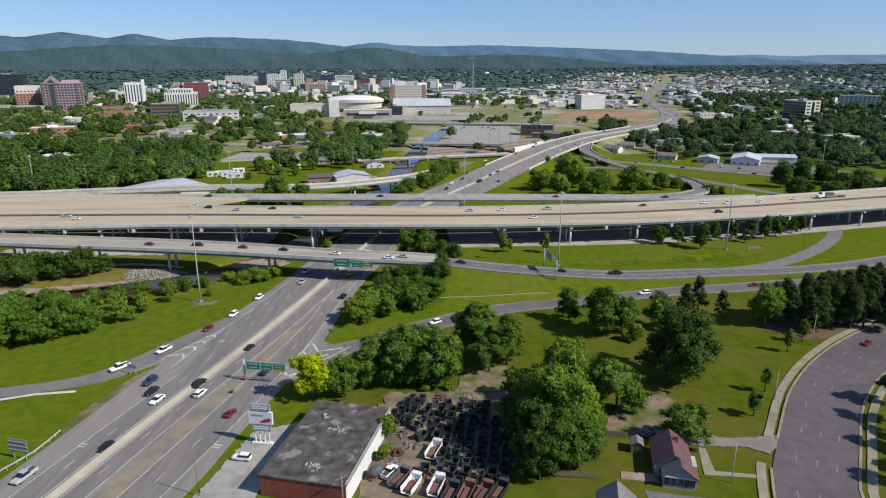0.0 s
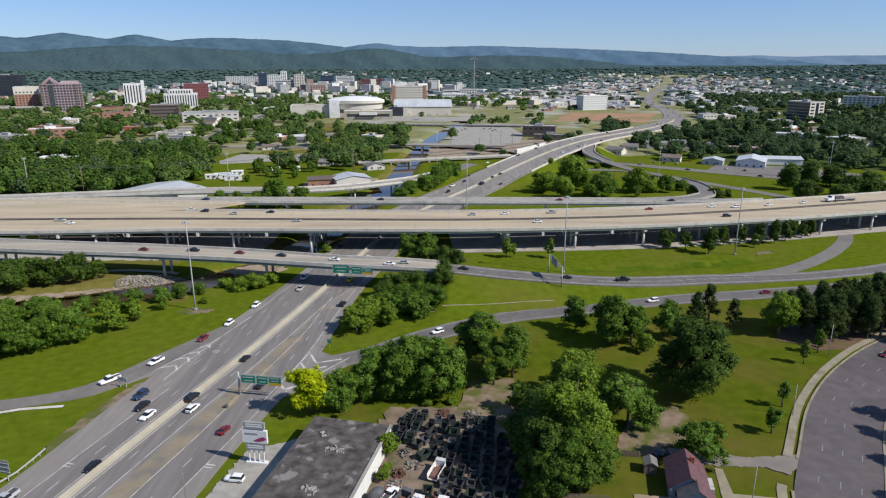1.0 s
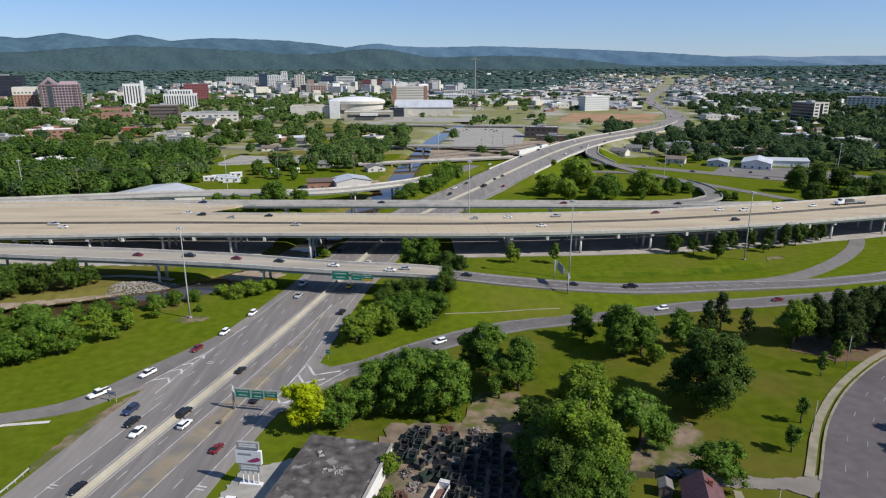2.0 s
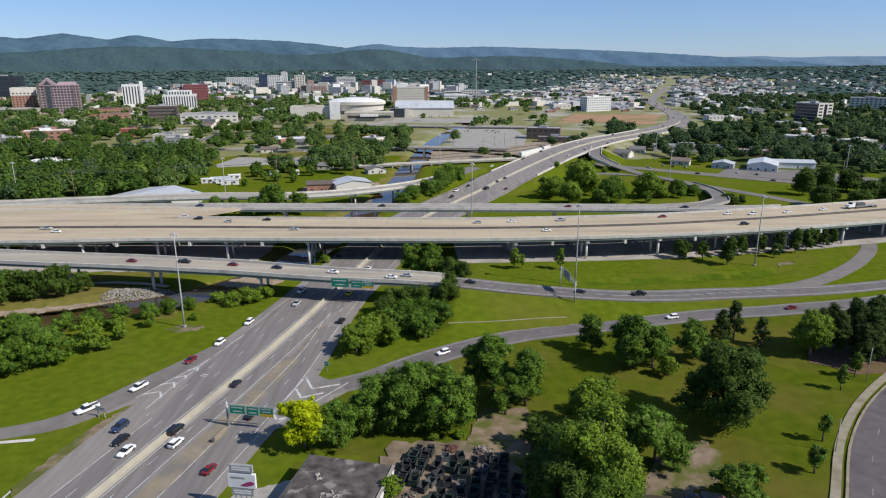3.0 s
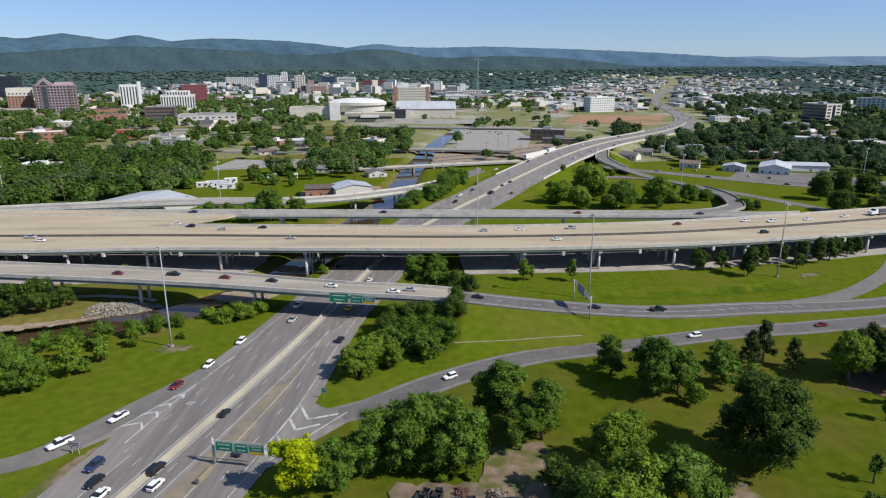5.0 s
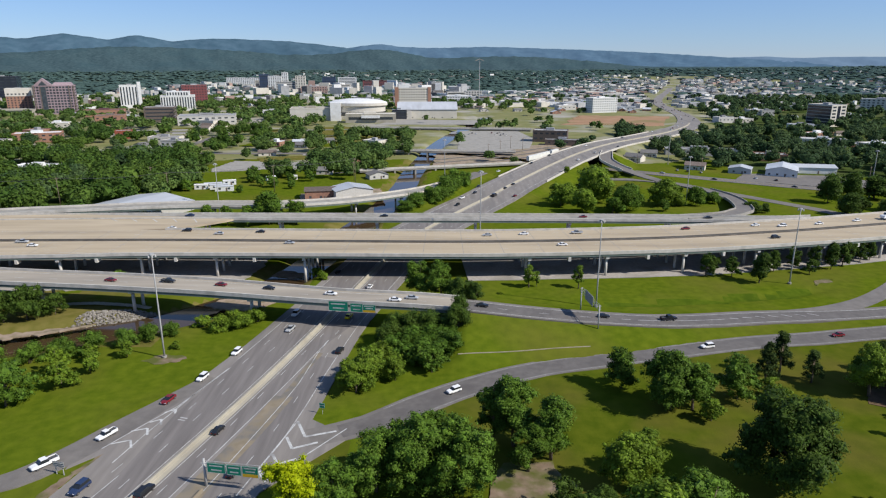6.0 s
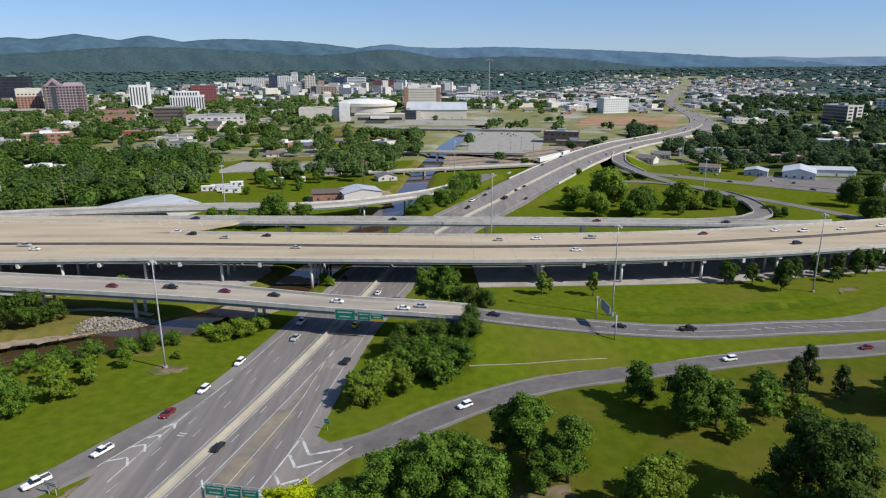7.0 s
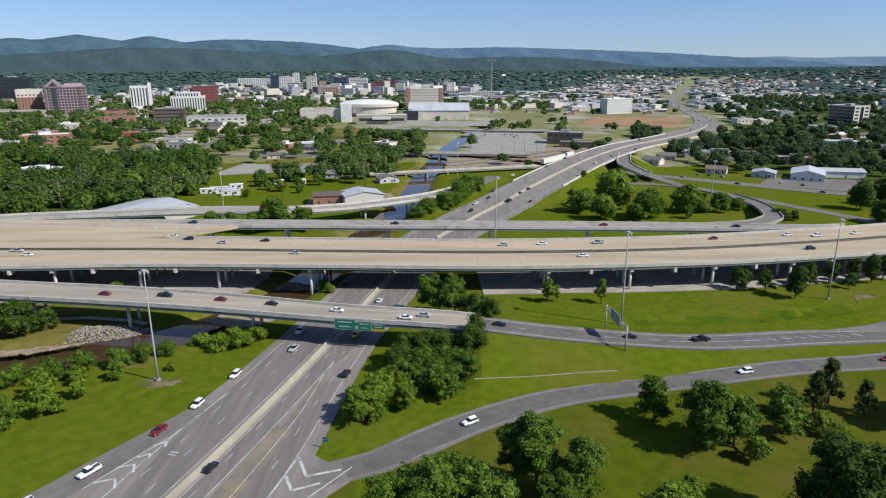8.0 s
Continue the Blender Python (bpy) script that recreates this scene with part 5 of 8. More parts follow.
def woods(name, label, xs, ys, hs, ws, lobes, leaves, leaf_size, material, seed):
    """Many distant trees in one mesh: each has a few uneven lobes, leafy outside round a small dark mass."""
    g = np.random.default_rng(seed)
    V, F = lump(1)
    n = len(xs)
    zs = ground_height(xs, ys)
    verts, faces, off = [], [], 0
    per = max(1, leaves // lobes)
    for k in range(lobes):
        a, q = 6.28 * (k / lobes + 0.3 * g.random(n)), (0.22 if lobes > 1 else 0.0) * (0.5 + g.random(n))
        c = np.stack([xs + ws * q * np.cos(a), ys + ws * q * np.sin(a), zs + hs * ((0.42 + 0.2 * g.random(n)) if lobes > 1 else 0.5)], 1)
        r = (0.3 + 0.1 * g.random(n))[:, None] if lobes > 1 else np.full((n, 1), 0.46)
        rr = np.concatenate([ws[:, None] * r, ws[:, None] * r, hs[:, None] * r], 1)
        p = V[None] * (1 + 0.2 * g.normal(size=(n, len(V), 1))) * rr[:, None, :] * (0.72 if leaves else 1.0) + c[:, None, :]
        verts.append(p.reshape(-1, 3))
        faces.append((F[None] + (np.arange(n) * len(V))[:, None, None] + off).reshape(-1, 3))
        off += n * len(V)
        if not leaves:
            continue
        d = g.normal(size=(n, per, 3))
        d /= np.linalg.norm(d, axis=2)[:, :, None]
        d[:, :, 2] = np.where(d[:, :, 2] < -0.35, -d[:, :, 2], d[:, :, 2])
        q = (d * rr[:, None, :] * (0.7 + 0.42 * g.random((n, per, 1))) + c[:, None, :]).reshape(-1, 3)
        nrm = d.reshape(-1, 3) + 0.45 * g.normal(size=(n * per, 3)) + np.array([0, 0, 0.35])
        u = np.cross(nrm, g.normal(size=(n * per, 3)))
        u /= np.linalg.norm(u, axis=1)[:, None] + 1e-6
        v = np.cross(nrm, u)
        v /= np.linalg.norm(v, axis=1)[:, None] + 1e-6
        w = leaf_size * (0.6 + 0.8 * g.random((n * per, 1)))
        verts.append(np.stack([q - u * w - v * w * 0.5, q + u * w - v * w * 0.4, q + v * w * 0.9], 1).reshape(-1, 3))
        faces.append(np.arange(n * per * 3).reshape(-1, 3) + off)
        off += n * per * 3
    me = bpy.data.meshes.new(name)
    me.from_pydata(np.concatenate(verts).tolist(), [], np.concatenate(faces).tolist())
    me.materials.append(material)
    me.update()
    return tagged(new(name, me), label, "trees", kind="stuff")


def scatter(count, x0, x1, y0, y1, keep, seed):
    g = np.random.default_rng(seed)
    x, y = x0 + (x1 - x0) * g.random(count), y0 + (y1 - y0) * g.random(count)
    m = keep(x, y, g.random(count)) & free_of_roads(x, y)
    return x[m], y[m]


def in_view(x, y, slack=1.08):
    return (np.abs(x) < 0.72 * slack * (y + 60)) & (y > 0)

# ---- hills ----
# the blue of distance haze is mixed into these hill colours
HILL_LEFT = mat("left_hill_forest_hazed", (0.044, 0.084, 0.116), (0.066, 0.112, 0.15), 0.02, (0.038, 0.074, 0.104), 0.003, 0.5, 1.0, 0.7, 0.01, spec=0.0, detail=8)
HILL_FAR = mat("far_hill_forest_hazed", (0.064, 0.114, 0.166), (0.086, 0.142, 0.198), 0.02, (0.056, 0.104, 0.154), 0.003, 0.4, 1.0, 0.7, 0.01, spec=0.0, detail=8)
HILL_NEAR = mat("near_hill_forest_hazed", (0.032, 0.058, 0.066), (0.062, 0.096, 0.104), 0.07, (0.036, 0.068, 0.08), 0.006, 0.5, 1.0, 1.0, 0.05, spec=0.0, detail=8)
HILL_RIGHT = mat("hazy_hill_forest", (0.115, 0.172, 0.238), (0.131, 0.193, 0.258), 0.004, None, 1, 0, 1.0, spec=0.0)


def ridge(name, radius, foot, crest, material, label, rough, seed):
    """A wooded ridge round part of the horizon; crest: (degrees from ahead, degrees above the eye's level)."""
    az, el = np.array([c[0] for c in crest], float), np.array([c[1] for c in crest], float)
    g = np.random.default_rng(seed)
    a = np.arange(az[0], az[-1] + 0.01, 0.2)
    w = np.interp(a, az, el)
    k = np.array([1, 2, 3, 2, 1]) / 9
    w = np.convolve(np.pad(w, 2, mode="edge"), k, mode="valid")
    w = w + rough * (np.sin(a * 3.1 + seed) + 0.6 * np.sin(a * 7.3 + 2 * seed) + 0.5 * g.normal(size=len(a)))
    rows, acc = 15, Acc()
    top = 76 + radius * np.tan(np.radians(w))
    lift = -8 + 60 * float(smooth01((foot - 2200) / 2800))
    for j in range(rows):
        u = j / (rows - 1)
        r = foot + (radius - foot) * u
        zz = lift + (top - lift) * (u ** 1.25) + (0 if j in (0, rows - 1) else 1) * (g.normal(size=len(a)) * 1.0 + 0.05 * (top - lift) * np.sin(a * 2.1 + seed + 0.5 * j) * math.sin(math.pi * u))
        for ai, z in zip(a, zz):
            acc.v.append((r * math.sin(radians(ai)), r * math.cos(radians(ai)), float(z)))
    for ai, z in zip(a, top):
        acc.v.append(((radius + 250) * math.sin(radians(ai)), (radius + 250) * math.cos(radians(ai)), float(z) * 0.6))
    n = len(a)
    for j in range(rows):
        for i in range(n - 1):
            acc.f.append((j * n + i, j * n + i + 1, (j + 1) * n + i + 1, (j + 1) * n + i))
    acc.k = [0] * len(acc.f)
    solid(name, acc, material, label, "hills", "structure", smooth=True)


ridge("backdrop_left_hills", 4600, 4150, [(-60, 1.6), (-44, 1.9), (-38, 1.5), (-32.8, 1.72), (-31.5, 1.62), (-29.1, 2.05), (-27.5, 1.85), (-26.2, 1.62), (-24.1, 2.02), (-21.7, 1.56), (-19.5, 1.78), (-17.5, 1.82), (-13.1, 1.68), (-10.5, 1.45), (-8.1, 1.15), (-6.5, 0.8), (-5, 0.3), (-3, -0.4)], HILL_LEFT, "dark wooded hills on the horizon, coloured blue with haze", 0.012, 3)
ridge("backdrop_far_hills", 4750, 4300, [(-14, 0.2), (-10, 0.9), (-8.1, 1.15), (-7, 1.3), (-5.5, 1.5), (-3.5, 1.25), (-1, 1.17), (3.8, 1.27), (10.4, 1.05), (14.9, 0.87), (18.5, 0.67), (21, 0.5), (24, 0.3), (28, 0.05), (32, -0.2)], HILL_FAR, "long wooded ridge on the horizon, coloured blue with haze", 0.012, 4)
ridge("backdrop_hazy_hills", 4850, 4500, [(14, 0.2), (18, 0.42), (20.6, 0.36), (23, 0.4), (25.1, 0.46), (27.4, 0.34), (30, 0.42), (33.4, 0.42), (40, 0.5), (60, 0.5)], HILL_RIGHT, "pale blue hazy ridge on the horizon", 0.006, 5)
ridge("backdrop_near_hills", 4150, 3500, [(-60, 0.5), (-40, 0.5), (-34, 0.55), (-31, 0.75), (-28, 1.0), (-25.5, 1.16), (-22, 1.12), (-19, 1.0), (-16, 0.86), (-13.5, 0.62), (-11, 0.6), (-9, 0.72), (-7.2, 0.98), (-5.2, 1.06), (-3.4, 0.82), (-1.5, 0.42), (0, 0.35), (2, 0.45), (5, 0.5), (7.5, 0.46), (10, 0.3), (13, 0.05), (16, -0.3), (60, -0.5)], HILL_NEAR, "dark wooded hills before the ridge, coloured blue green with haze", 0.02, 8)

# ---- building surfaces ----
PINK = mat("pink_granite", (0.23, 0.168, 0.184), (0.295, 0.221, 0.234), 0.3, None, 1, 0, 0.6)
BRICK = mat("brown_brick", (0.246, 0.131, 0.0902), (0.328, 0.18, 0.123), 0.8, (0.197, 0.107, 0.082), 0.1, 0.5, 0.85)
REDBRICK = mat("red_brick", (0.205, 0.0574, 0.0369), (0.279, 0.082, 0.0492), 2.0, (0.164, 0.041, 0.0328), 0.2, 0.5, 0.85)
CREAM = mat("cream_render", (0.492, 0.459, 0.394), (0.574, 0.541, 0.476), 0.2, (0.41, 0.377, 0.328), 0.05, 0.5, 0.8)
MAROON = mat("maroon_cladding", (0.164, 0.0492, 0.0492), (0.221, 0.0738, 0.0697), 0.3, None, 1, 0, 0.6)
DARKGLASS = mat("dark_glass_wall", (0.0164, 0.0205, 0.0328), (0.0287, 0.0328, 0.0492), 0.1, None, 1, 0, 0.15, spec=0.6)
GREYROOF = mat("grey_roof", (0.246, 0.246, 0.246), (0.344, 0.344, 0.344), 0.15, (0.18, 0.18, 0.18), 0.05, 0.6, 0.8, vary=0.2)
TARROOF = mat("tar_roof", (0.03, 0.025, 0.023), (0.11, 0.098, 0.09), 0.45, (0.25, 0.235, 0.22), 0.28, 0.6, 0.9, 0.3, 3, detail=12, patch=(0.58, 0.64))
METALROOF = mat("metal_roof", (0.41, 0.426, 0.443), (0.492, 0.508, 0.525), 0.2, (0.295, 0.295, 0.295), 0.08, 0.5, 0.45, metal=0.1, vary=0.1, stretch=(1, 0.2, 1))
BROWNROOF = mat("brown_roof", (0.107, 0.082, 0.0697), (0.164, 0.131, 0.111), 0.8, None, 1, 0, 0.9, vary=0.25)
REDROOF = mat("dull_maroon_roof", (0.085, 0.04, 0.044), (0.13, 0.066, 0.07), 1.2, (0.07, 0.04, 0.042), 0.3, 0.6, 0.6, 0.3, 6)
SHINGLE = mat("grey_shingle", (0.115, 0.111, 0.107), (0.18, 0.172, 0.164), 1.5, (0.0902, 0.0861, 0.082), 0.3, 0.6, 0.9, 0.3, 8)
SIDING = mat("pale_siding", (0.41, 0.394, 0.361), (0.492, 0.476, 0.443), 1, None, 1, 0, 0.8, vary=0.2)


def window_mesh(w, h):
    a = Acc()
    a.box(-w / 2, w / 2, -0.04, 0.06, -h / 2, h / 2)
    return a.mesh("window", PANE)


def flat_building(name, label, x, y, w, d, h, wall, roof, rows=0, cols=0, win=(1.6, 1.5), rz=0.0, z0=1.2, sides=True, group="town buildings", strips=False):
    """A flat roofed building whose front faces -y; windows are set into the front and the sides."""
    top = thing(name, label, "building", group, m=pose(x, y, min(0, ground_z(x, y)) if y < 2000 else ground_z(x, y), 0, 0, rz))
    a = Acc()
    a.box(-w / 2, w / 2, 0, d, -1, h)
    part("wall", a, wall, top)
    a = Acc()
    for x0, x1, y0, y1 in ((-w / 2 - 0.1, w / 2 + 0.1, -0.1, 0.4), (-w / 2 - 0.1, w / 2 + 0.1, d - 0.4, d + 0.1), (-w / 2 - 0.1, -w / 2 + 0.4, 0.4, d - 0.4), (w / 2 - 0.4, w / 2 + 0.1, 0.4, d - 0.4)):
        a.box(x0, x1, y0, y1, h - 0.5, h + 0.7)
    part("parapet", a, wall, top)
    a = Acc()
    a.box(-w / 2 + 0.45, w / 2 - 0.45, 0.45, d - 0.45, h - 0.2, h + 0.15)
    part("roof", a, roof, top)
    if w > 16:
        a = Acc()
        a.box(-w * 0.14, w * 0.1, d * 0.4, d * 0.65, h + 0.15, h + 2.6)
        part("plant_room", a, roof, top)
    if rows:
        me = window_mesh(*win)
        step = (h - z0) / rows
        for r in range(rows):
            zc = z0 + step * (r + 0.5)
            for c in range(cols):
                part("window", me, None, top, m=pose(-w / 2 + w * (c + 0.5) / cols, 0, zc))
            if sides:
                n = max(2, int(cols * d / w))
                for c in range(n):
                    sx = -1 if x > 0 else 1
                    part("window", me, None, top, m=pose(sx * w / 2, d * (c + 0.5) / n, zc, 0, 0, 90 * sx))
    CLEAR.append((x - w / 2 - 6, x + w / 2 + 6, y - max(14, 0.8 * h), y + d + 5))
    return top


def gable_building(name, label, x, y, w, d, h, rise, wall, roof, rz=0.0, along="x", eave=0.5, openings=3, group="low buildings", category="building", clear=True):
    """A pitched roof building; the ridge runs along x or y."""
    top = thing(name, label, category, group, m=pose(x, y, ground_z(x, y), 0, 0, rz))
    a = Acc()
    a.box(-w / 2, w / 2, -d / 2, d / 2, -0.5, h)
    if along == "x":
        for s in (-1, 1):
            a.loft([[(s * w / 2, -d / 2, h), (s * w / 2, d / 2, h), (s * w / 2, 0, h + rise)], [(s * (w / 2 - 0.2), -d / 2, h), (s * (w / 2 - 0.2), d / 2, h), (s * (w / 2 - 0.2), 0, h + rise)]])
    else:
        for s in (-1, 1):
            a.loft([[(-w / 2, s * d / 2, h), (w / 2, s * d / 2, h), (0, s * d / 2, h + rise)], [(-w / 2, s * (d / 2 - 0.2), h), (w / 2, s * (d / 2 - 0.2), h), (0, s * (d / 2 - 0.2), h + rise)]])
    part("wall", a, wall, top)
    a = Acc()
    run = (d if along == "x" else w) / 2
    k = eave * rise / run
    for s in (-1, 1):
        if along == "x":
            r0 = [(-w / 2 - eave, s * (run + eave), h - k), (-w / 2 - eave, 0, h + rise), (-w / 2 - eave, 0, h + rise + 0.25), (-w / 2 - eave, s * (run + eave), h - k + 0.2)]
            r1 = [(w / 2 + eave, *p[1:]) for p in r0]
        else:
            r0 = [(s * (run + eave), -d / 2 - eave, h - k), (0, -d / 2 - eave, h + rise), (0, -d / 2 - eave, h + rise + 0.25), (s * (run + eave), -d / 2 - eave, h - k + 0.2)]
            r1 = [(p[0], d / 2 + eave, p[2]) for p in r0]
        a.loft([r0, r1])
    part("roof", a, roof, top)
    me = window_mesh(1.4, 1.3)
    for i in range(openings):
        part("window", me, None, top, m=pose(-w / 2 + w * (i + 0.5) / openings, -d / 2, min(1.6, h - 1.0)))
    a = Acc()
    a.box(-0.5, 0.5, -d / 2 - 0.06, -d / 2 + 0.05, 0, 2.1, Matrix.Translation((w * 0.12, 0, 0)))
    part("door", a, BROWNROOF, top)
    if clear:
        CLEAR.append((x - w / 2 - 4, x + w / 2 + 4, y - d / 2 - 14, y + d / 2 + 4))
    return top


# ---- downtown ----
flat_building("office_tower", "dark blue glass office block with a flat roof", -889, 1369, 62, 40, 49, DARKGLASS, GREYROOF, 8, 6, (8, 1.2), 20)
brick = flat_building("office_tower", "brown brick tower with pale upper storeys", -648, 1046, 32, 28, 37, BRICK, GREYROOF, 10, 7, (2.0, 1.9), 26)
part("upper_storey", Acc().box(-16.4, 16.4, -0.5, 28.4, 27, 38.5), CREAM, brick, "pale concrete upper storeys")
for i in range(6):
    part("window", Acc().box(-14 + i * 5, -11.4 + i * 5, -0.62, -0.45, 29.2, 31.2), PANE, brick)
pink = flat_building("office_tower", "pink granite office tower with a gabled centre", -592, 1046, 56, 34, 42, PINK, GREYROOF, 10, 13, (3.0, 2.7), 26)
part("gable", Acc().loft([[(-25, y, 41.5), (-3, y, 41.5), (-3, y, 44), (-14, y, 53.5), (-25, y, 44)] for y in (-1.0, 22)]), PINK, pink)
part("gable_glass", Acc().loft([[(-20, y, 43), (-8, y, 43), (-14, y, 49.6)] for y in (-1.2, -0.9)]), PANE, pink, "dark glazed gable")
part("attic", Acc().loft([[(-2, 1.5, 42.6), (26, 1.5, 42.6), (26, 30, 42.6), (-2, 30, 42.6)], [(1, 6, 47), (23, 6, 47), (23, 27, 47), (1, 27, 47)]]), PINK, pink)
for x in (-26, -18, 20, 26):
    part("pilaster", Acc().box(x - 0.6, x + 0.6, -0.9, 0.1, -1, 43), BROWNROOF, pink, "dark granite pilaster")
part("glass_strip", Acc().box(-17.5, -10.5, -0.35, -0.1, 4, 41), PANE, pink, "dark glazed bay")
flat_building("parking_deck", "low brown concrete parking deck before the towers", -664, 1002, 112, 24, 9, TANCONC, OLDCONC, 2, 1, (104, 1.5), 24, 1.5, False)
slim = flat_building("office_tower", "slim white office tower with vertical ribs", -545, 1190, 33, 24, 38, WHITE, GREYROOF, 1, 7, (2.2, 30), 24, 3)
a = Acc()
a.box(12, 17.5, -1, 10, 0, 44)
part("stair_shaft", a, WHITE, slim)
stepped = flat_building("office_building", "white stepped office block with vertical ribs", -436, 1120, 52, 32, 24, WHITE, GREYROOF, 1, 13, (2.0, 18), 18, 2)
part("upper_tier", Acc().box(-17, 19, 3, 26, 24, 31), WHITE, stepped)
for i in range(8):
    part("window", Acc().box(-15.5 + 4.2 * i, -13.3 + 4.2 * i, 2.85, 3.05, 25, 29.6), PANE, stepped)
flat_building("office_building", "dark red clad office block with a flat roof", -471, 1290, 44, 30, 35, MAROON, GREYROOF, 7, 9, (2.6, 1.8), 18)
flat_building("office_building", "low brown office block with white bands", -379, 913, 38, 24, 19, BROWNROOF, GREYROOF, 4, 1, (34, 1.6), 16)
flat_building("low_building", "long low building with a pale grey flat roof", -302, 872, 70, 40, 11, SIDING, GREYROOF, 2, 9, (4, 1.6), 16)
flat_building("low_building", "low building with a red flat roof", -500, 1005, 54, 26, 9, BRICK, REDROOF, 1, 6, (3, 1.6), 20)
flat_building("low_building", "low tan brick hall", -420, 862, 34, 24, 12, BRICK, BROWNROOF, 2, 5, (2.4, 1.6), 20)
flat_building("low_building", "low brown brick building with a white roof", -402, 680, 42, 20, 9, BRICK, WHITE, 2, 7, (3, 1.5), 22)
flat_building("low_building", "small red brick building", -334, 716, 16, 12, 8, REDBRICK, GREYROOF, 1, 4, (1.6, 1.5), 20)
box = flat_building("arena_wing", "white windowless arena wing", -182, 934, 56, 40, 16, CREAM, TANCONC, 0, 0, rz=8)
a = Acc()
a.box(26, 40, -6, 16, -1, 24)
part("stair_tower", a, WHITE, box)
arena = thing("arena", "round white arena with a low domed roof", "arena", "town buildings", m=pose(-124, 980, 0))
ring = lambda r, z: [(r * math.cos(i * math.pi / 24), 0.75 * r * math.sin(i * math.pi / 24), z) for i in range(48)]
part("wall", Acc().loft([ring(39, -1), ring(39, 17), ring(42, 18.5), ring(42, 22)]), CREAM, arena)
part("roof", Acc().loft([ring(42, 22), ring(41, 22.6), ring(34, 25), ring(18, 27), ring(4, 27.6)]), WHITE, arena, smooth=True)
part("window_band", Acc().loft([ring(39.15, 5), ring(39.15, 10)]), PANE, arena, "dark glazed band")
CLEAR.append((-170, -60, 900, 1010))
entry = flat_building("arena_entrance", "cream arena entrance hall with a flat canopy", -98, 905, 66, 24, 11, TANCONC, CREAM, 1, 1, (58, 3.6), 4, 0.5, False)
hotel = flat_building("hotel", "brick hotel slab with white window bands", -54, 1160, 58, 22, 35, CREAM, GREYROOF, 8, 14, (2.4, 1.6), 6)
for x0, x1 in ((-30.5, -24), (25, 30.5)):
    part("end_wall", Acc().box(x0, x1, -0.7, 10, -1, 36.5), BRICK, hotel, "brown brick end wall")
part("sign_screen", Acc().box(-24, -6, 4, 8, 35.2, 41), WHITE, hotel, "white roof screen")
part("canopy", Acc().box(-12, 12, -4.5, 0.2, 6.4, 9.5), WHITE, entry, "white entrance canopy")
flat_building("glass_link", "dark glass link building beside the exhibition hall", -64, 964, 20, 18, 12, DARKGLASS, GREYROOF, 3, 1, (22, 1.4), 4, 1.2, False)
hall = gable_building("exhibition_hall", "long white exhibition hall with a pale pitched roof", -26, 998, 84, 50, 13, 9, CREAM, METALROOF, 2, "x", 1.0, 6, "town buildings")
part("entrance", Acc().box(-40, -22, -32, -25, -0.5, 11), CREAM, hall)
flat_building("office_building", "low white office block with a flat roof", 27, 1326, 46, 30, 14, WHITE, WHITE, 3, 9, (3, 1.6), 2)
flat_building("office_building", "brown low office with a flat roof", 104, 690, 34, 18, 11, BROWNROOF, GREYROOF, 2, 6, (3, 1.6), -14)
flat_building("low_building", "long brown shed with a flat pale roof", 112, 662, 34, 12, 5, BROWNROOF, GREYROOF, 1, 4, (2, 1.2), -12)
flat_building("hotel", "white hotel block with rows of small windows", 254, 1090, 46, 20, 22.5, WHITE, WHITE, 6, 11, (2.0, 1.5), 22)
glassy = flat_building("office_building", "office block with a dark glass front and white end wall", 469, 868, 34, 26, 26, CREAM, GREYROOF, 0, 0, rz=-68)
part("glass_wall", Acc().box(-16.4, 16.4, -0.3, 0.1, 1, 25), DARKGLASS, glassy, "dark glass front")
for k in range(6):
    part("spandrel", Acc().box(-16.6, 16.6, -0.5, -0.25, 1.5 + 4 * k, 2.6 + 4 * k), OLDCONC, glassy)
    for y0 in (2.0, 18.0):
        part("window", Acc().box(16.9, 17.15, y0, y0 + 6, 2.8 + 4 * k, 4.8 + 4 * k), PANE, glassy)
part("glass_bay", Acc().box(16.9, 17.2, 10.5, 15.5, 1, 25), DARKGLASS, glassy, "dark glazed stair bay")
flat_building("office_building", "pale apartment block with dark windows", 702, 1102, 58, 24, 20, CREAM, GREYROOF, 5, 9, (3, 1.8), -28)
flat_building("low_building", "long low building with a white roof", 356, 652, 38, 14, 7, CREAM, WHITE, 1, 6, (2.4, 1.5), -20)
flat_building("low_building", "long low building with a pale grey roof among trees", 218, 592, 58, 14, 5, SIDING, GREYROOF, 1, 8, (2.4, 1.4), -12)
flat_building("low_building", "low brown shop with a flat grey roof", 262, 560, 24, 13, 5, BRICK, GREYROOF, 1, 5, (2.2, 1.4), -16)
gable_building("house", "small cream house with a dark roof beside the parkway", 172, 588, 13, 10, 3.4, 2.2, CREAM, SHINGLE, -20, "x", 0.5, 3)
gable_building("metal_shed", "grey metal shed with a pale pitched roof", 213, 505, 15, 14, 3.6, 1.6, METALROOF, METALROOF, -28, "y", 0.4, 2)
gable_building("warehouse", "white metal warehouse with a pale ribbed roof", 240, 499, 20, 28, 4.6, 2.4, WHITE, METALROOF, -28, "y", 0.5, 4)
gable_building("warehouse", "long wing of a white metal warehouse", 264, 507, 32, 14, 4.4, 1.5, WHITE, METALROOF, -10, "x", 0.5, 0)
gable_building("warehouse", "broad metal warehouse with a pale pitched roof", -161, 375, 40, 30, 5, 2.6, SIDING, METALROOF, -23, "y", 0.6, 5)
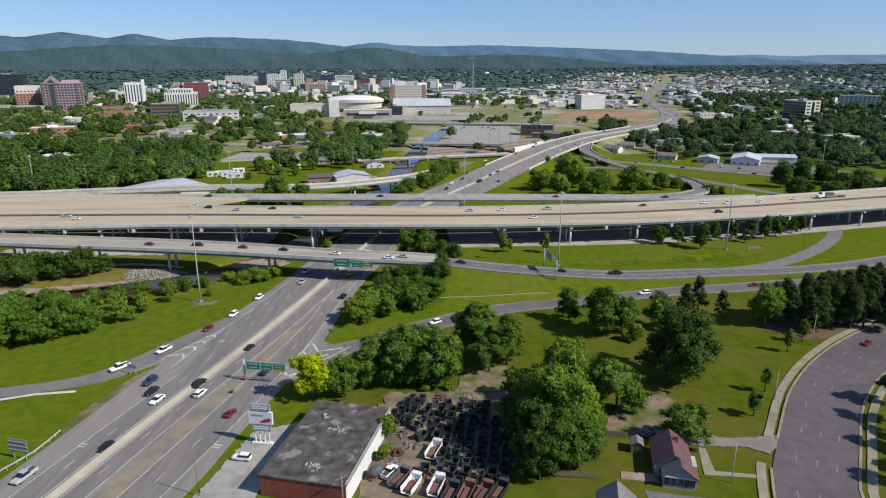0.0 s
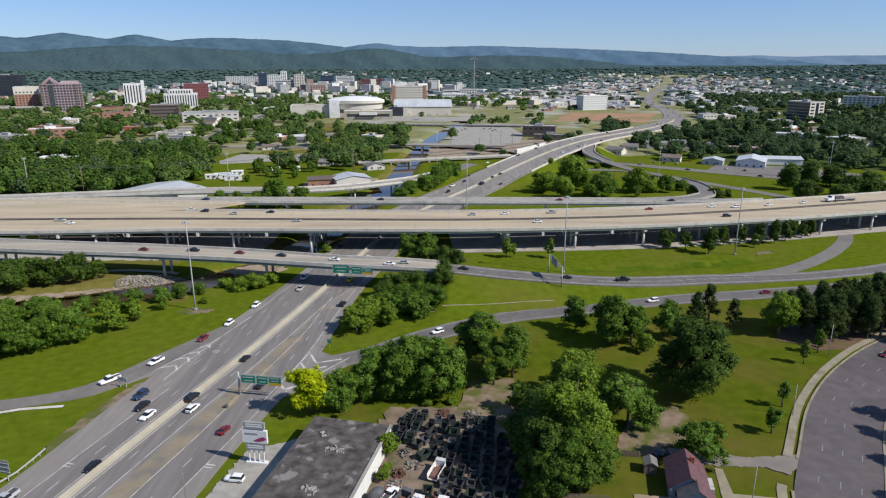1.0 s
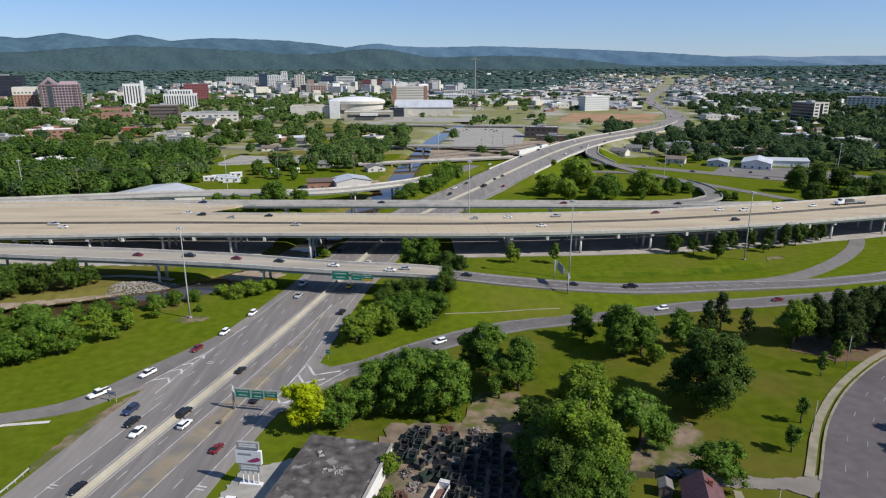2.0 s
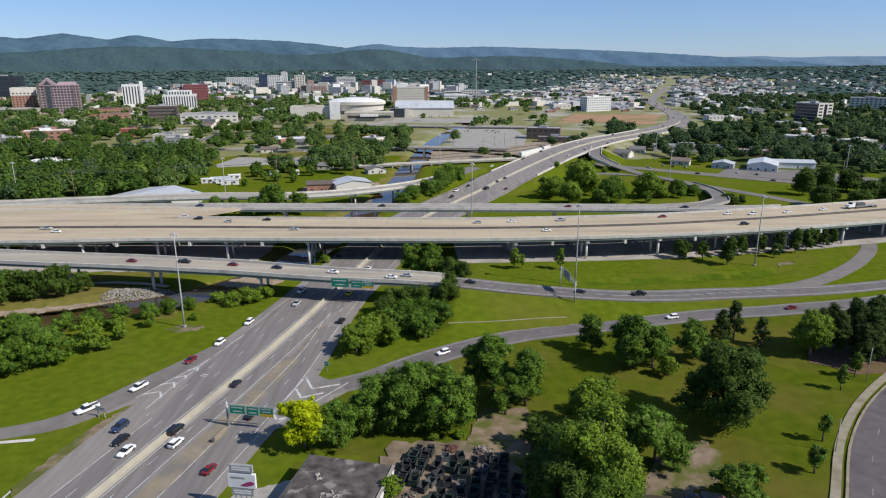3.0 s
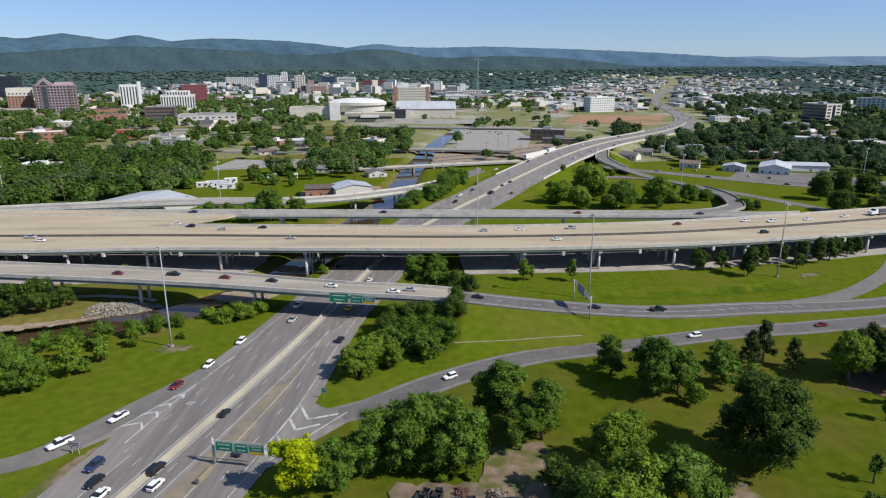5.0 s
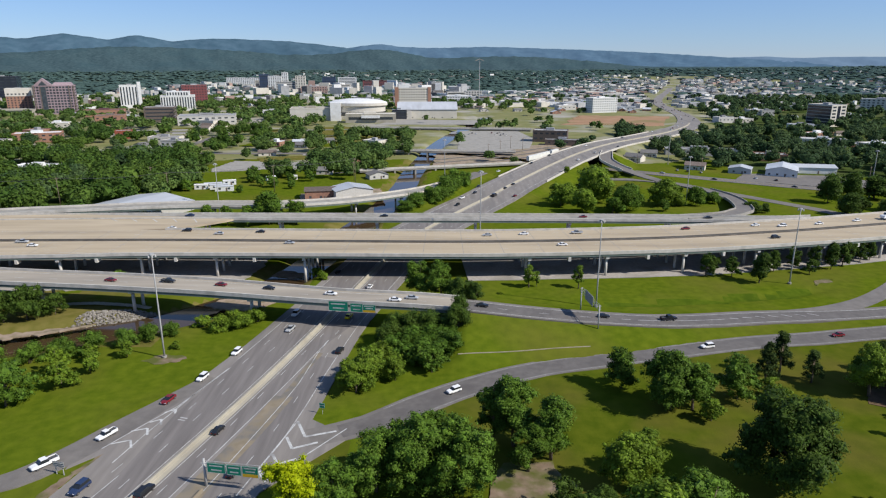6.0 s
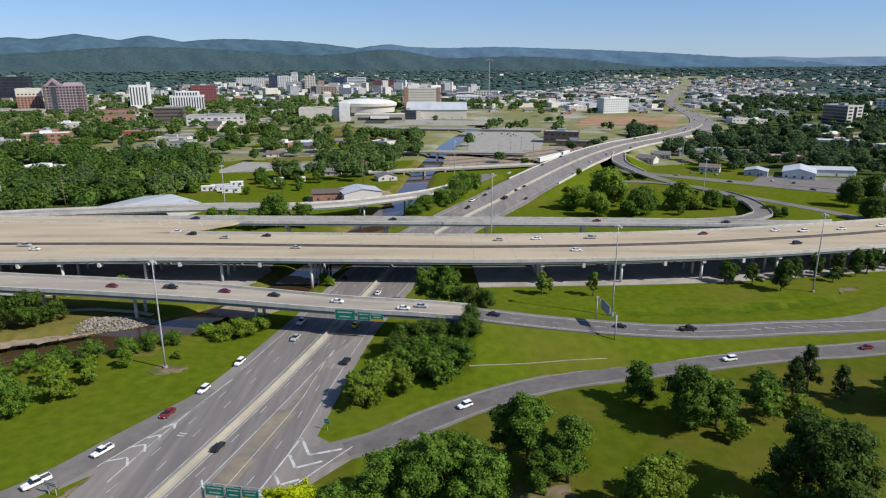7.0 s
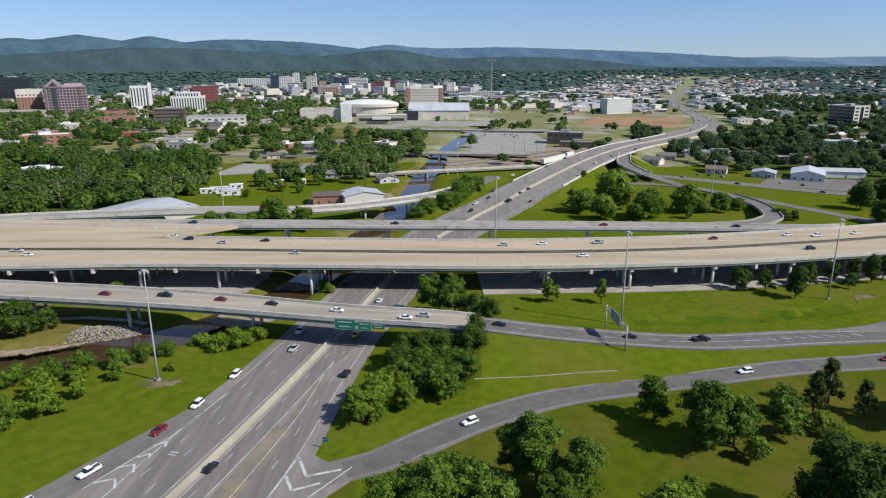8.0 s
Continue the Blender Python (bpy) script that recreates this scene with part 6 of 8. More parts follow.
gable_building("workshop", "low workshop with a pale metal roof", -56, 414, 22, 16, 5.5, 2.0, SIDING, METALROOF, 22, "y", 0.5, 3)
gable_building("workshop", "tan brick workshop with a brown roof", -74, 414, 18, 14, 5, 1.2, BRICK, BROWNROOF, 10, "x", 0.5, 3)
for x, y, w, rz in ((-154, 440, 8, 12), (-148.5, 446, 11, 18), (-143, 440.5, 11, 16), (-137.5, 434, 11, 14), (-141, 455, 8, 20), (-118, 470, 6, 30), (-104, 474, 5, 50)):
    gable_building("trailer_cabin", "white site cabin with a flat pitched roof", x, y, w, 3.2, 2.8, 0.3, WHITE, (WHITE, METALROOF)[w > 9], rz, "x", 0.15, 2, "site cabins")
gable_building("cottage", "pale cottage with a grey roof beside the slip ramp", 152, 560, 14, 10, 3.4, 2.4, CREAM, SHINGLE, -40, "x", 0.5, 3)
gable_building("cottage", "low tan building beside the frontage road", 186, 520, 14, 9, 3.4, 2.0, CREAM, BROWNROOF, -28, "x", 0.5, 3)
g_ = np.random.default_rng(21)
HOUSES = []
for k in range(340):
    x, y = float(g_.uniform(-620, 680)), float(g_.uniform(480, 1180))
    if abs(x) > 0.7 * (y + 20) or any(x0 - 6 < x < x1 + 6 and y0 - 4 < y < y1 + 4 for x0, x1, y0, y1 in CLEAR):
        continue
    if not free_of_roads(np.array([x]), np.array([y]))[0] or (x > -40 and y < 600) or (-60 < x < 360 and 560 < y < 1060) or (-200 < x < -10 and 760 < y < 880):
        continue
    HOUSES.append((x, y))
for i, (x, y) in enumerate(HOUSES[:110]):
    big = i % 4 == 0
    w, d = (float(g_.uniform(18, 34)), float(g_.uniform(12, 20))) if big else (float(g_.uniform(9, 15)), float(g_.uniform(7, 10)))
    rz = float(g_.uniform(-30, 30))
    if big:
        flat_building("low_building", ("low commercial building with a pale flat roof", "low brick building with a grey flat roof")[i % 8 == 0], x, y, w, d, float(g_.uniform(4, 8)), (CREAM, BRICK, SIDING, WHITE)[i // 4 % 4], (WHITE, GREYROOF, GREYROOF)[i // 4 % 3], 1, 4, (2.2, 1.4), rz, sides=False)
    else:
        gable_building("house", ("small house with a grey shingle roof among trees", "small house with a brown roof among trees", "small house with a pale metal roof among trees")[i % 3], x, y, w, d, 3.0, float(g_.uniform(1.5, 2.4)), (SIDING, CREAM, BRICK)[i % 3], (SHINGLE, BROWNROOF, METALROOF)[i % 3], rz, "x" if i % 2 else "y", 0.5, 2)
# the core of the town: offices with banded windows
BLUEGLASS = mat("blue_glass_wall", (0.03, 0.05, 0.1), (0.05, 0.075, 0.14), 0.1, None, 1, 0, 0.15, spec=0.6)
PINKBRICK = mat("pinkish_brick", (0.3, 0.2, 0.17), (0.36, 0.25, 0.21), 0.3, None, 1, 0, 0.8)
CORE = [(-540, 2040, 28, 42, "b", 1), (-493, 1980, 38, 38, "w", 0), (-466, 1990, 17, 48, "w", 0), (-380, 1800, 26, 42, "c", 0), (-335, 1705, 26, 20, "r", 0), (-419, 1800, 53, 27, "g", 1), (-314, 1640, 62, 20, "r", 0), (-365, 2150, 42, 32, "b", 1),
        (-271, 1900, 51, 36, "w", 1), (-276, 1790, 60, 20, "c", 1), (-209, 2080, 81, 22, "m", 1), (41, 1860, 59, 14, "w", 0), (24, 1417, 38, 17, "g", 1), (65, 1527, 37, 15, "g", 0), (-640, 2260, 60, 26, "w", 0), (-720, 2340, 60, 24, "w", 0), (-590, 2200, 46, 20, "c", 1), (-414, 1376, 30, 10, "w", 1), (-766, 1374, 40, 12, "c", 1)]
for x, y, w, h, wall, look_ in CORE:
    wall_, word = {"b": (BLUEGLASS, "blue glass"), "w": (WHITE, "white concrete"), "c": (CREAM, "cream concrete"), "r": (PINKBRICK, "pinkish brick"), "m": (MAROON, "dark red"), "g": (SIDING, "grey clad")}[wall]
    n = max(2, int(h / 4))
    if look_:
        flat_building("office_building", f"{word} office block with window bands", x, y, w, 20, h, wall_, GREYROOF, n, 1, (w * 0.9, h / n * 0.45), 8, 1.2, False)
    else:
        flat_building("office_building", f"{word} office block with rows of windows", x, y, w, 20, h, wall_, GREYROOF, n, max(3, int(w / 6)), (3, h / n * 0.5), 8, 1.2, False)
# the distant town, too far to tell apart
acc = Acc()
g_ = np.random.default_rng(5)


def town(n, pick, lo, hi, tall):
    for k in range(n):
        x, y = pick()
        if abs(x - float(np.interp(y, PARK.p[:, 1], PARK.p[:, 0]))) < 22:
            continue
        w, d, h = g_.uniform(lo, hi), g_.uniform(lo * 0.6, hi * 0.7), g_.uniform(4, tall)
        z = ground_z(float(x), float(y))
        acc.box(-w / 2, w / 2, 0, d, -2, h, pose(float(x), float(y), z, 0, 0, float(g_.uniform(-40, 40))), k=int(g_.choice(5, p=(0.16, 0.28, 0.3, 0.08, 0.18))))


def along_park():
    s = g_.uniform(PARK.near(380, 1180)[0], PARK.s[-1])
    p = PARK.at(s, float(g_.choice((-1, 1)) * g_.uniform(24, 330)))
    return p.x, p.y


town(900, along_park, 6, 24, 8)
town(420, lambda: (g_.uniform(-860, 0), g_.uniform(1250, 2300)), 7, 20, 15)
town(60, lambda: (g_.uniform(-420, 60), g_.uniform(1500, 2000)), 12, 30, 30)
town(160, lambda: (g_.uniform(-200, 420), g_.uniform(1150, 1800)), 14, 44, 9)
town(560, lambda: (g_.uniform(330, 1900), g_.uniform(1150, 2700)), 6, 20, 8)
town(260, lambda: (g_.uniform(-900, 2300), g_.uniform(2300, 3300)), 8, 26, 9)
solid("distant_town", acc, [WHITE, CREAM, GREYROOF, PINKBRICK, SHINGLE], "distant low town of pale and brown blocks", "town", "stuff")
acc = Acc()
g_ = np.random.default_rng(11)
for k in range(110):
    s = g_.uniform(PARK.near(380, 1180)[0], PARK.s[-1])
    p = PARK.at(s, float(g_.choice((-1, 1)) * g_.uniform(48, 240)))
    w, d = g_.uniform(30, 70), g_.uniform(30, 70)
    acc.box(-w / 2, w / 2, -d / 2, d / 2, -2, 0.25, pose(p.x, p.y, ground_z(p.x, p.y), 0, 0, float(g_.uniform(-30, 30))))
solid("distant_parking_lots", acc, OLDCONC, "pale parking lots along the distant parkway", "parking lot", "stuff")

# ---- woods ----
CLEAR += [(-176, -104, 500, 560), (-300, -262, 634, 690), (-160, -85, 402, 474), (20, 100, 600, 810), (140, 350, 850, 1030), (-150, 30, 745, 900), (196, 300, 440, 505), (-60, -22, 395, 440)]


def near_wood(x, y, u):
    left = (x < np.where(y > 400, -163, -182)) & (y < 560)
    clump = (x > -120) & (x < -22) & (y > 470) & (y < 640)
    left2 = (x < -60) & (y >= 500)
    right = (x > 175) & (y > 520 - 0.35 * (x - 175))
    mid = (x > -60) & (x < 175) & (y > 540)
    dens = 0.9 * left + 0.75 * clump * ~left + 0.3 * (left2 & ~clump & ~left) + 0.46 * right + 0.07 * mid + 0.3 * ((x > -200) & (x < -30) & (y > 640)) + 0.04 * (y > 480)
    return in_view(x, y) & (u < dens) & (y > 362)


def mid_wood(x, y, u):
    side = x - np.interp(y, PARK.p[:, 1], PARK.p[:, 0])
    corridor = (side > -150) & (side < np.where(y < 1150, 34, 120))
    dens = np.where((x < -60), 0.5, np.where((x > 360) | ((side > 30) & (x > 200)), 0.56, 0.16))
    noise_ = np.sin(x * 0.013 + 1) * np.sin(y * 0.011) * 0.35
    return in_view(x, y) & (u < np.where(corridor, 0.06, dens + noise_))


def far_wood(x, y, u):
    corridor = np.abs(x - np.interp(y, PARK.p[:, 1], PARK.p[:, 0])) < 260
    dens = 0.7 + 0.3 * np.sin(x * 0.004) * np.sin(y * 0.006) - 0.42 * ((x > 300) & (y < 2700)) - 0.25 * ((x > -800) & (x < 0) & (y < 2200))
    return in_view(x, y) & (u < np.where(corridor & (y < 3200), 0.12, dens))


g_ = np.random.default_rng(31)
x, y = scatter(4700, -560, 640, 362, 770, near_wood, 41)
h = g_.uniform(8, 18, len(x)) * np.where((x < -178) & (y < 560), 1.0, 0.85)
shady = (x < -225) & (g_.random(len(x)) < 0.25)
for i, m in enumerate(((x < -178) & ~shady, (x >= -178) & (x < 100), x >= 100, shady)):
    woods("woodland", ("dense green broadleaf woods beyond the interstate", "scattered green trees round the creek and fields", "dense dark green trees beyond the frontage road", "dark green broadleaf woods beyond the interstate")[i], x[m], y[m], h[m], h[m] * g_.uniform(0.75, 1.1, m.sum()), 4, 340, 0.84, (WOODS, TOWNLEAF, DARKWOODS, DARKWOODS)[i], 50 + i)
x, y = scatter(9500, -1150, 1150, 770, 1500, mid_wood, 42)
h = g_.uniform(8, 14, len(x))
spread = h * g_.uniform(0.8, 1.2, len(x))
for i, m in enumerate((x < 200, x >= 200)):
    woods("town_trees", ("green trees scattered through the town", "dark green trees between houses past the parkway")[i], x[m], y[m], h[m], spread[m], 2, 60, 1.8, (TOWNLEAF, DARKWOODS)[i], 60 + i)
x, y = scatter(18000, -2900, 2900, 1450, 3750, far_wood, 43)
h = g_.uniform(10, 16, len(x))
woods("distant_woods", "distant dark woods on the plain, coloured blue green with haze", x, y, h * 0.6, h * g_.uniform(1.5, 2.6, len(x)), 1, 0, 1, FARWOODS, 70)

# ---- vehicles ----
def wheel_meshes():
    t, r = Acc(), Acc()
    t.tube([(0, -0.11, 0), (0, 0.11, 0)], 0.34, 14)
    r.tube([(0, -0.125, 0), (0, 0.125, 0)], 0.2, 10)
    return t.mesh("tyre", TYRE, smooth=False), r.mesh("rim", RIM)


TYRE_ME, RIM_ME = wheel_meshes()


def shell(stations):
    """A car body: rings at (x, bottom, top, half width)."""
    rings = []
    for x, zb, zt, hw in stations:
        m = (zb + zt) / 2
        rings.append([(x, -hw * 0.86, zb), (x, hw * 0.86, zb), (x, hw, zb + 0.14), (x, hw, m + 0.05), (x, hw * 0.93, zt - 0.04), (x, hw * 0.8, zt), (x, -hw * 0.8, zt), (x, -hw * 0.93, zt - 0.04), (x, -hw, m + 0.05), (x, -hw, zb + 0.14)])
    return Acc().loft(rings)


def cabin(x0, x1, x2, x3, z0, z1, hw, inset):
    """Glasshouse from x0..x3 at the base to x1..x2 at the roof."""
    lo = [(x0, -hw, z0), (x3, -hw, z0), (x3, hw, z0), (x0, hw, z0)]
    hi = [(x1, -hw + inset, z1), (x2, -hw + inset, z1), (x2, hw - inset, z1), (x1, hw - inset, z1)]
    return Acc().loft([lo, hi])


SHAPES = {
    "sedan": (4.7, [(-2.35, 0.4, 0.82, 0.72), (-2.25, 0.25, 0.96, 0.86), (-1.2, 0.2, 1.0, 0.91), (0.9, 0.2, 0.96, 0.91), (1.9, 0.22, 0.84, 0.88), (2.25, 0.3, 0.72, 0.78), (2.35, 0.38, 0.6, 0.68)], (-1.75, -1.0, 0.25, 1.15, 0.95, 1.42, 0.8, 0.16), 1.38),
    "suv": (4.8, [(-2.4, 0.45, 1.0, 0.78), (-2.32, 0.28, 1.1, 0.92), (0.9, 0.26, 1.1, 0.95), (1.9, 0.3, 1.0, 0.93), (2.3, 0.35, 0.9, 0.84), (2.4, 0.45, 0.75, 0.72)], (-2.25, -1.95, 0.3, 1.05, 1.08, 1.7, 0.86, 0.14), 1.45),
    "pickup": (5.7, [(-2.85, 0.5, 1.05, 0.86), (-2.8, 0.4, 1.08, 0.96), (-0.6, 0.36, 1.08, 0.98), (1.3, 0.36, 1.12, 0.98), (2.4, 0.4, 1.05, 0.95), (2.78, 0.45, 0.95, 0.88), (2.85, 0.5, 0.8, 0.8)], (-0.75, -0.55, 0.75, 1.45, 1.08, 1.82, 0.88, 0.14), 1.75),
    "van": (5.4, [(-2.7, 0.45, 1.1, 0.88), (-2.66, 0.3, 1.15, 0.98), (1.6, 0.3, 1.15, 0.98), (2.4, 0.34, 1.05, 0.94), (2.68, 0.4, 0.9, 0.84)], (-2.62, -2.55, 1.0, 1.95, 1.13, 2.05, 0.94, 0.1), 1.65),
}
GARAGE = {}
LOOKS = {"sedan": "sedan car", "suv": "tall estate car", "pickup": "pickup truck", "van": "panel van"}


def build_vehicle(kind, colour):
    length, st, cab, base = SHAPES[kind]
    ob = thing(kind if kind != "suv" else "estate_car", f"{colour} {LOOKS[kind]} with dark glass on the road", "van" if kind == "van" else "truck" if kind == "pickup" else "car", "vehicles on the roads")
    paint = BODY[colour]
    part("body", shell(st), paint, ob, smooth=False)
    part("cabin_glass", cabin(*cab), paint if kind == "van" else GLASS, ob, "" if kind == "van" else "dark tinted glass")
    x0, x1, x2, x3, z0, z1, hw, inset = cab
    part("roof", Acc().box(x1 - 0.02, x2 + 0.05, -hw + inset - 0.03, hw - inset + 0.03, z1 - 0.02, z1 + 0.06), paint, ob)
    if kind == "van":
        part("windscreen", Acc().loft([[(x3 - 0.05, -hw + 0.05, z0 + 0.1), (x3 + 0.02, -hw + 0.05, z0 + 0.1), (x3 + 0.02, hw - 0.05, z0 + 0.1), (x3 - 0.05, hw - 0.05, z0 + 0.1)], [(x2 + 0.1, -hw + 0.15, z1 - 0.12), (x2 + 0.17, -hw + 0.15, z1 - 0.12), (x2 + 0.17, hw - 0.15, z1 - 0.12), (x2 + 0.1, hw - 0.15, z1 - 0.12)]]), GLASS, ob)
        for s in (-1, 1):
            part("side_window", Acc().box(0.9, 1.7, s * hw - 0.05, s * hw + 0.015, z0 + 0.12, z1 - 0.25), GLASS, ob)
    if kind == "pickup":
        a = Acc()
        a.box(-2.8, -0.78, -0.92, -0.82, 1.06, 1.3)
        a.box(-2.8, -0.78, 0.82, 0.92, 1.06, 1.3)
        a.box(-2.85, -2.75, -0.82, 0.82, 1.06, 1.3)
        part("bed_rail", a, paint, ob)
        part("bed_floor", Acc().box(-2.74, -0.79, -0.81, 0.81, 1.07, 1.1), DARKSTEEL, ob)
    for sx in (-1, 1):
        for sy in (-1, 1):
            w = part("wheel", TYRE_ME, None, ob, m=pose(sx * base, sy * 0.84, 0.34))
            part("rim", RIM_ME, None, w)
    front, rear = st[-2], st[0]
    for sy in (-1, 1):
        part("headlight", Acc().box(front[0] - 0.12, front[0] + 0.1, sy * 0.62 - 0.16, sy * 0.62 + 0.16, front[2] - 0.2, front[2] - 0.06), LAMPW, ob)
        part("tail_light", Acc().box(rear[0] - 0.02, rear[0] + 0.12, sy * 0.6 - 0.14, sy * 0.6 + 0.14, rear[2] - 0.22, rear[2] - 0.04), LAMPR, ob)
    return ob


def drive(way, rows, flip=1, dz=0.06):
    """Vehicles at (x, y, kind, colour) on a road, heading along it (flip 1) or against it."""
    for x, y, kind, colour in rows:
        s, off = way.near(x, y)
        p = way.at(s, off, dz)
        put_vehicle(p.x, p.y, p.z, way.heading(s) + (0 if flip > 0 else 180), kind, colour)


def put_vehicle(x, y, z, heading, kind, colour):
    m = pose(x, y, z, 0, 0, heading) @ Matrix.Scale(0.89, 4)
    if (kind, colour) in GARAGE:
        return copy_thing(GARAGE[kind, colour], m)
    ob = GARAGE[kind, colour] = build_vehicle(kind, colour)
    ob.matrix_world = m
    return ob


drive(PARK, [(-69, 141, "suv", "navy"), (-66.5, 136, "sedan", "black"), (-63.5, 132, "sedan", "white"), (-48, 228, "suv", "white"), (-47, 216, "sedan", "silver"), (-41.5, 270, "sedan", "black"), (-62, 185, "suv", "white"), (-58, 200, "suv", "white"), (-66, 174, "sedan", "maroon"), (-76.5, 103, "pickup", "silver"), (-66, 113, "sedan", "black")], -1)
drive(PARK, [(-56.5, 140, "suv", "black"), (-54.5, 135, "suv", "white"), (-50, 161, "sedan", "black"), (-42, 146, "sedan", "black"), (-44.5, 126, "sedan", "maroon"), (-31, 226, "sedan", "yellow"), (-30, 201, "suv", "black"), (-27.5, 254, "sedan", "white")], 1)
drive(EXITL, [(-80, 148.5, "pickup", "white"), (-73, 159, "pickup", "white")], 1)
drive(RAMP2, [(72, 204, "suv", "white"), (113, 212, "sedan", "maroon"), (1, 178.5, "suv", "white")], -1)
drive(RAMP, [(10, 218.5, "sedan", "black"), (46, 217.5, "sedan", "black"), (66, 219, "pickup", "black")], 1, 0.02)
drive(RAMP, [(-109, 236, "sedan", "maroon"), (-90, 235, "pickup", "black"), (-72, 232, "sedan", "maroon"), (-56, 229, "sedan", "black"), (-36, 224.5, "sedan", "white"), (-16, 219.5, "sedan", "white"), (-11, 221.5, "sedan", "silver")], 1, 0.02)
drive(INTER, [(44, 277, "sedan", "white"), (131, 288, "suv", "black"), (-165, 280, "pickup", "silver"), (-158, 275, "sedan", "white"), (-61, 279, "sedan", "silver")], 1, 0.01)
drive(INTER, [(16, 291, "sedan", "silver"), (31, 293, "sedan", "white"), (53, 295, "pickup", "silver"), (100, 302, "sedan", "maroon"), (132, 308, "sedan", "white"), (143, 307, "suv", "white"), (161, 311, "sedan", "white"), (181, 317, "sedan", "white"), (-116, 302, "sedan", "white"), (-108, 298, "suv", "black"), (-93, 293, "sedan", "silver"), (-77, 296, "sedan", "black")], -1, 0.01)
drive(FARRAMP, [(-118, 327.6, "sedan", "navy"), (-29, 328, "sedan", "black"), (62, 326.6, "sedan", "maroon"), (118, 324, "sedan", "black")], -1, 0.01)
drive(PARK, [(9, 407, "pickup", "white"), (17, 420, "sedan", "black"), (20, 436, "sedan", "black"), (6, 390, "suv", "black"), (-7, 362, "sedan", "black"), (36, 481, "sedan", "white"), (62, 508, "sedan", "black"), (80, 540, "sedan", "black"), (120, 596, "sedan", "white"), (170, 668, "sedan", "black"), (222, 742, "sedan", "white")], -1)
drive(PARK, [(28, 411, "van", "black"), (36, 430, "sedan", "black"), (42, 440, "sedan", "black"), (40, 410, "sedan", "maroon"), (98, 518, "sedan", "white"), (118, 552, "sedan", "silver"), (146, 590, "sedan", "black"), (206, 670, "sedan", "white"), (262, 752, "sedan", "black")], 1)
g_ = np.random.default_rng(3)
for k in range(26):
    p = PARK.at(float(g_.uniform(PARK.near(257, 770)[0], PARK.near(430, 1380)[0])), float(g_.choice((-1, 1)) * g_.uniform(3, 9)))
    s, off = PARK.near(p.x, p.y)
    put_vehicle(p.x, p.y, p.z + 0.06, PARK.heading(s) + (0 if off > 0 else 180), ("sedan", "suv")[k % 2], ("white", "black", "silver", "maroon")[k % 4])
drive(FRONT, [(182, 474, "sedan", "black"), (222, 446, "sedan", "black"), (155, 500, "sedan", "silver"), (250, 440, "suv", "white")], 1, 0.04)
drive(STREET, [(122, 163, "sedan", "maroon")], -1, 0.05)
put_vehicle(-37, 109, 0.06, 172, "suv", "white")
put_vehicle(-7.2, 104.2, 0.06, 62, "pickup", "white")
put_vehicle(46.5, 117.2, 0.06, 20, "sedan", "navy")
for x, y, c in ((26, 760, "silver"), (30, 772, "black"), (34, 764, "white"), (58, 770, "black"), (61, 778, "silver"), (64, 762, "navy"), (55, 756, "white"), (60, 750, "black"), (66, 752, "white"), (52, 774, "maroon"), (212, 478, "white"), (222, 470, "black"), (170, 512, "silver"), (176, 508, "black"), (184, 503, "white")):
    put_vehicle(x, y, 0.1, 75 + (x * 7 + y * 3) % 9, "sedan", c)

# flatbed lorry on the interstate
s_t, o_t = INTER.near(202, 322)
p_t = INTER.at(s_t, o_t, 0.01)
lorry = thing("flatbed_lorry", "white tractor unit pulling a low flatbed trailer", "truck", "vehicles on the roads", m=pose(p_t.x, p_t.y, p_t.z, 0, 0, INTER.heading(s_t) + 180))
part("cab", Acc().loft([[(x, -1.2, 0.9), (x, 1.2, 0.9), (x, 1.2, z), (x, -1.2, z)] for x, z in ((4.8, 2.9), (6.2, 3.1), (6.9, 2.2), (8.4, 2.0), (8.6, 1.5))]), BODY["white"], lorry)
part("trailer_bed", Acc().box(-9, 4.2, -1.25, 1.25, 1.05, 1.3), GREYROOF, lorry)
part("load", Acc().box(-1.5, 3.8, -1.1, 1.1, 1.3, 2.6, taper=0.15), DARKSTEEL, lorry)
part("windscreen", Acc().loft([[(6.3, -1.05, 2.95), (6.3, 1.05, 2.95), (6.38, 1.05, 3.0), (6.38, -1.05, 3.0)], [(6.86, -1.05, 2.25), (6.86, 1.05, 2.25), (6.94, 1.05, 2.3), (6.94, -1.05, 2.3)]]), GLASS, lorry)
for x in (-8, -6.8, 2.4, 3.6, 7.4):
    for sy in (-1, 1):
        w = part("wheel", TYRE_ME, None, lorry, m=pose(x, sy * 1.1, 0.5) @ Matrix.Scale(1.45, 4))
        part("rim", RIM_ME, None, w)
for i, (x, y) in enumerate(((69, 560), (76, 570), (83, 580), (93, 596))):
    ob = thing("box_trailer", "white box trailer parked beside the parkway", "trailer", "parked trailers", m=pose(x, y, 0.1, 0, 0, 55))
    part("body", Acc().box(-6.5, 6.5, -1.25, 1.25, 1.1, 4.6), WHITE, ob)
    for sx in (-5.2, -4.1, 4.5):
        for sy in (-1, 1):
            part("wheel", TYRE_ME, None, ob, m=pose(sx, sy * 1.05, 0.5) @ Matrix.Scale(1.5, 4))

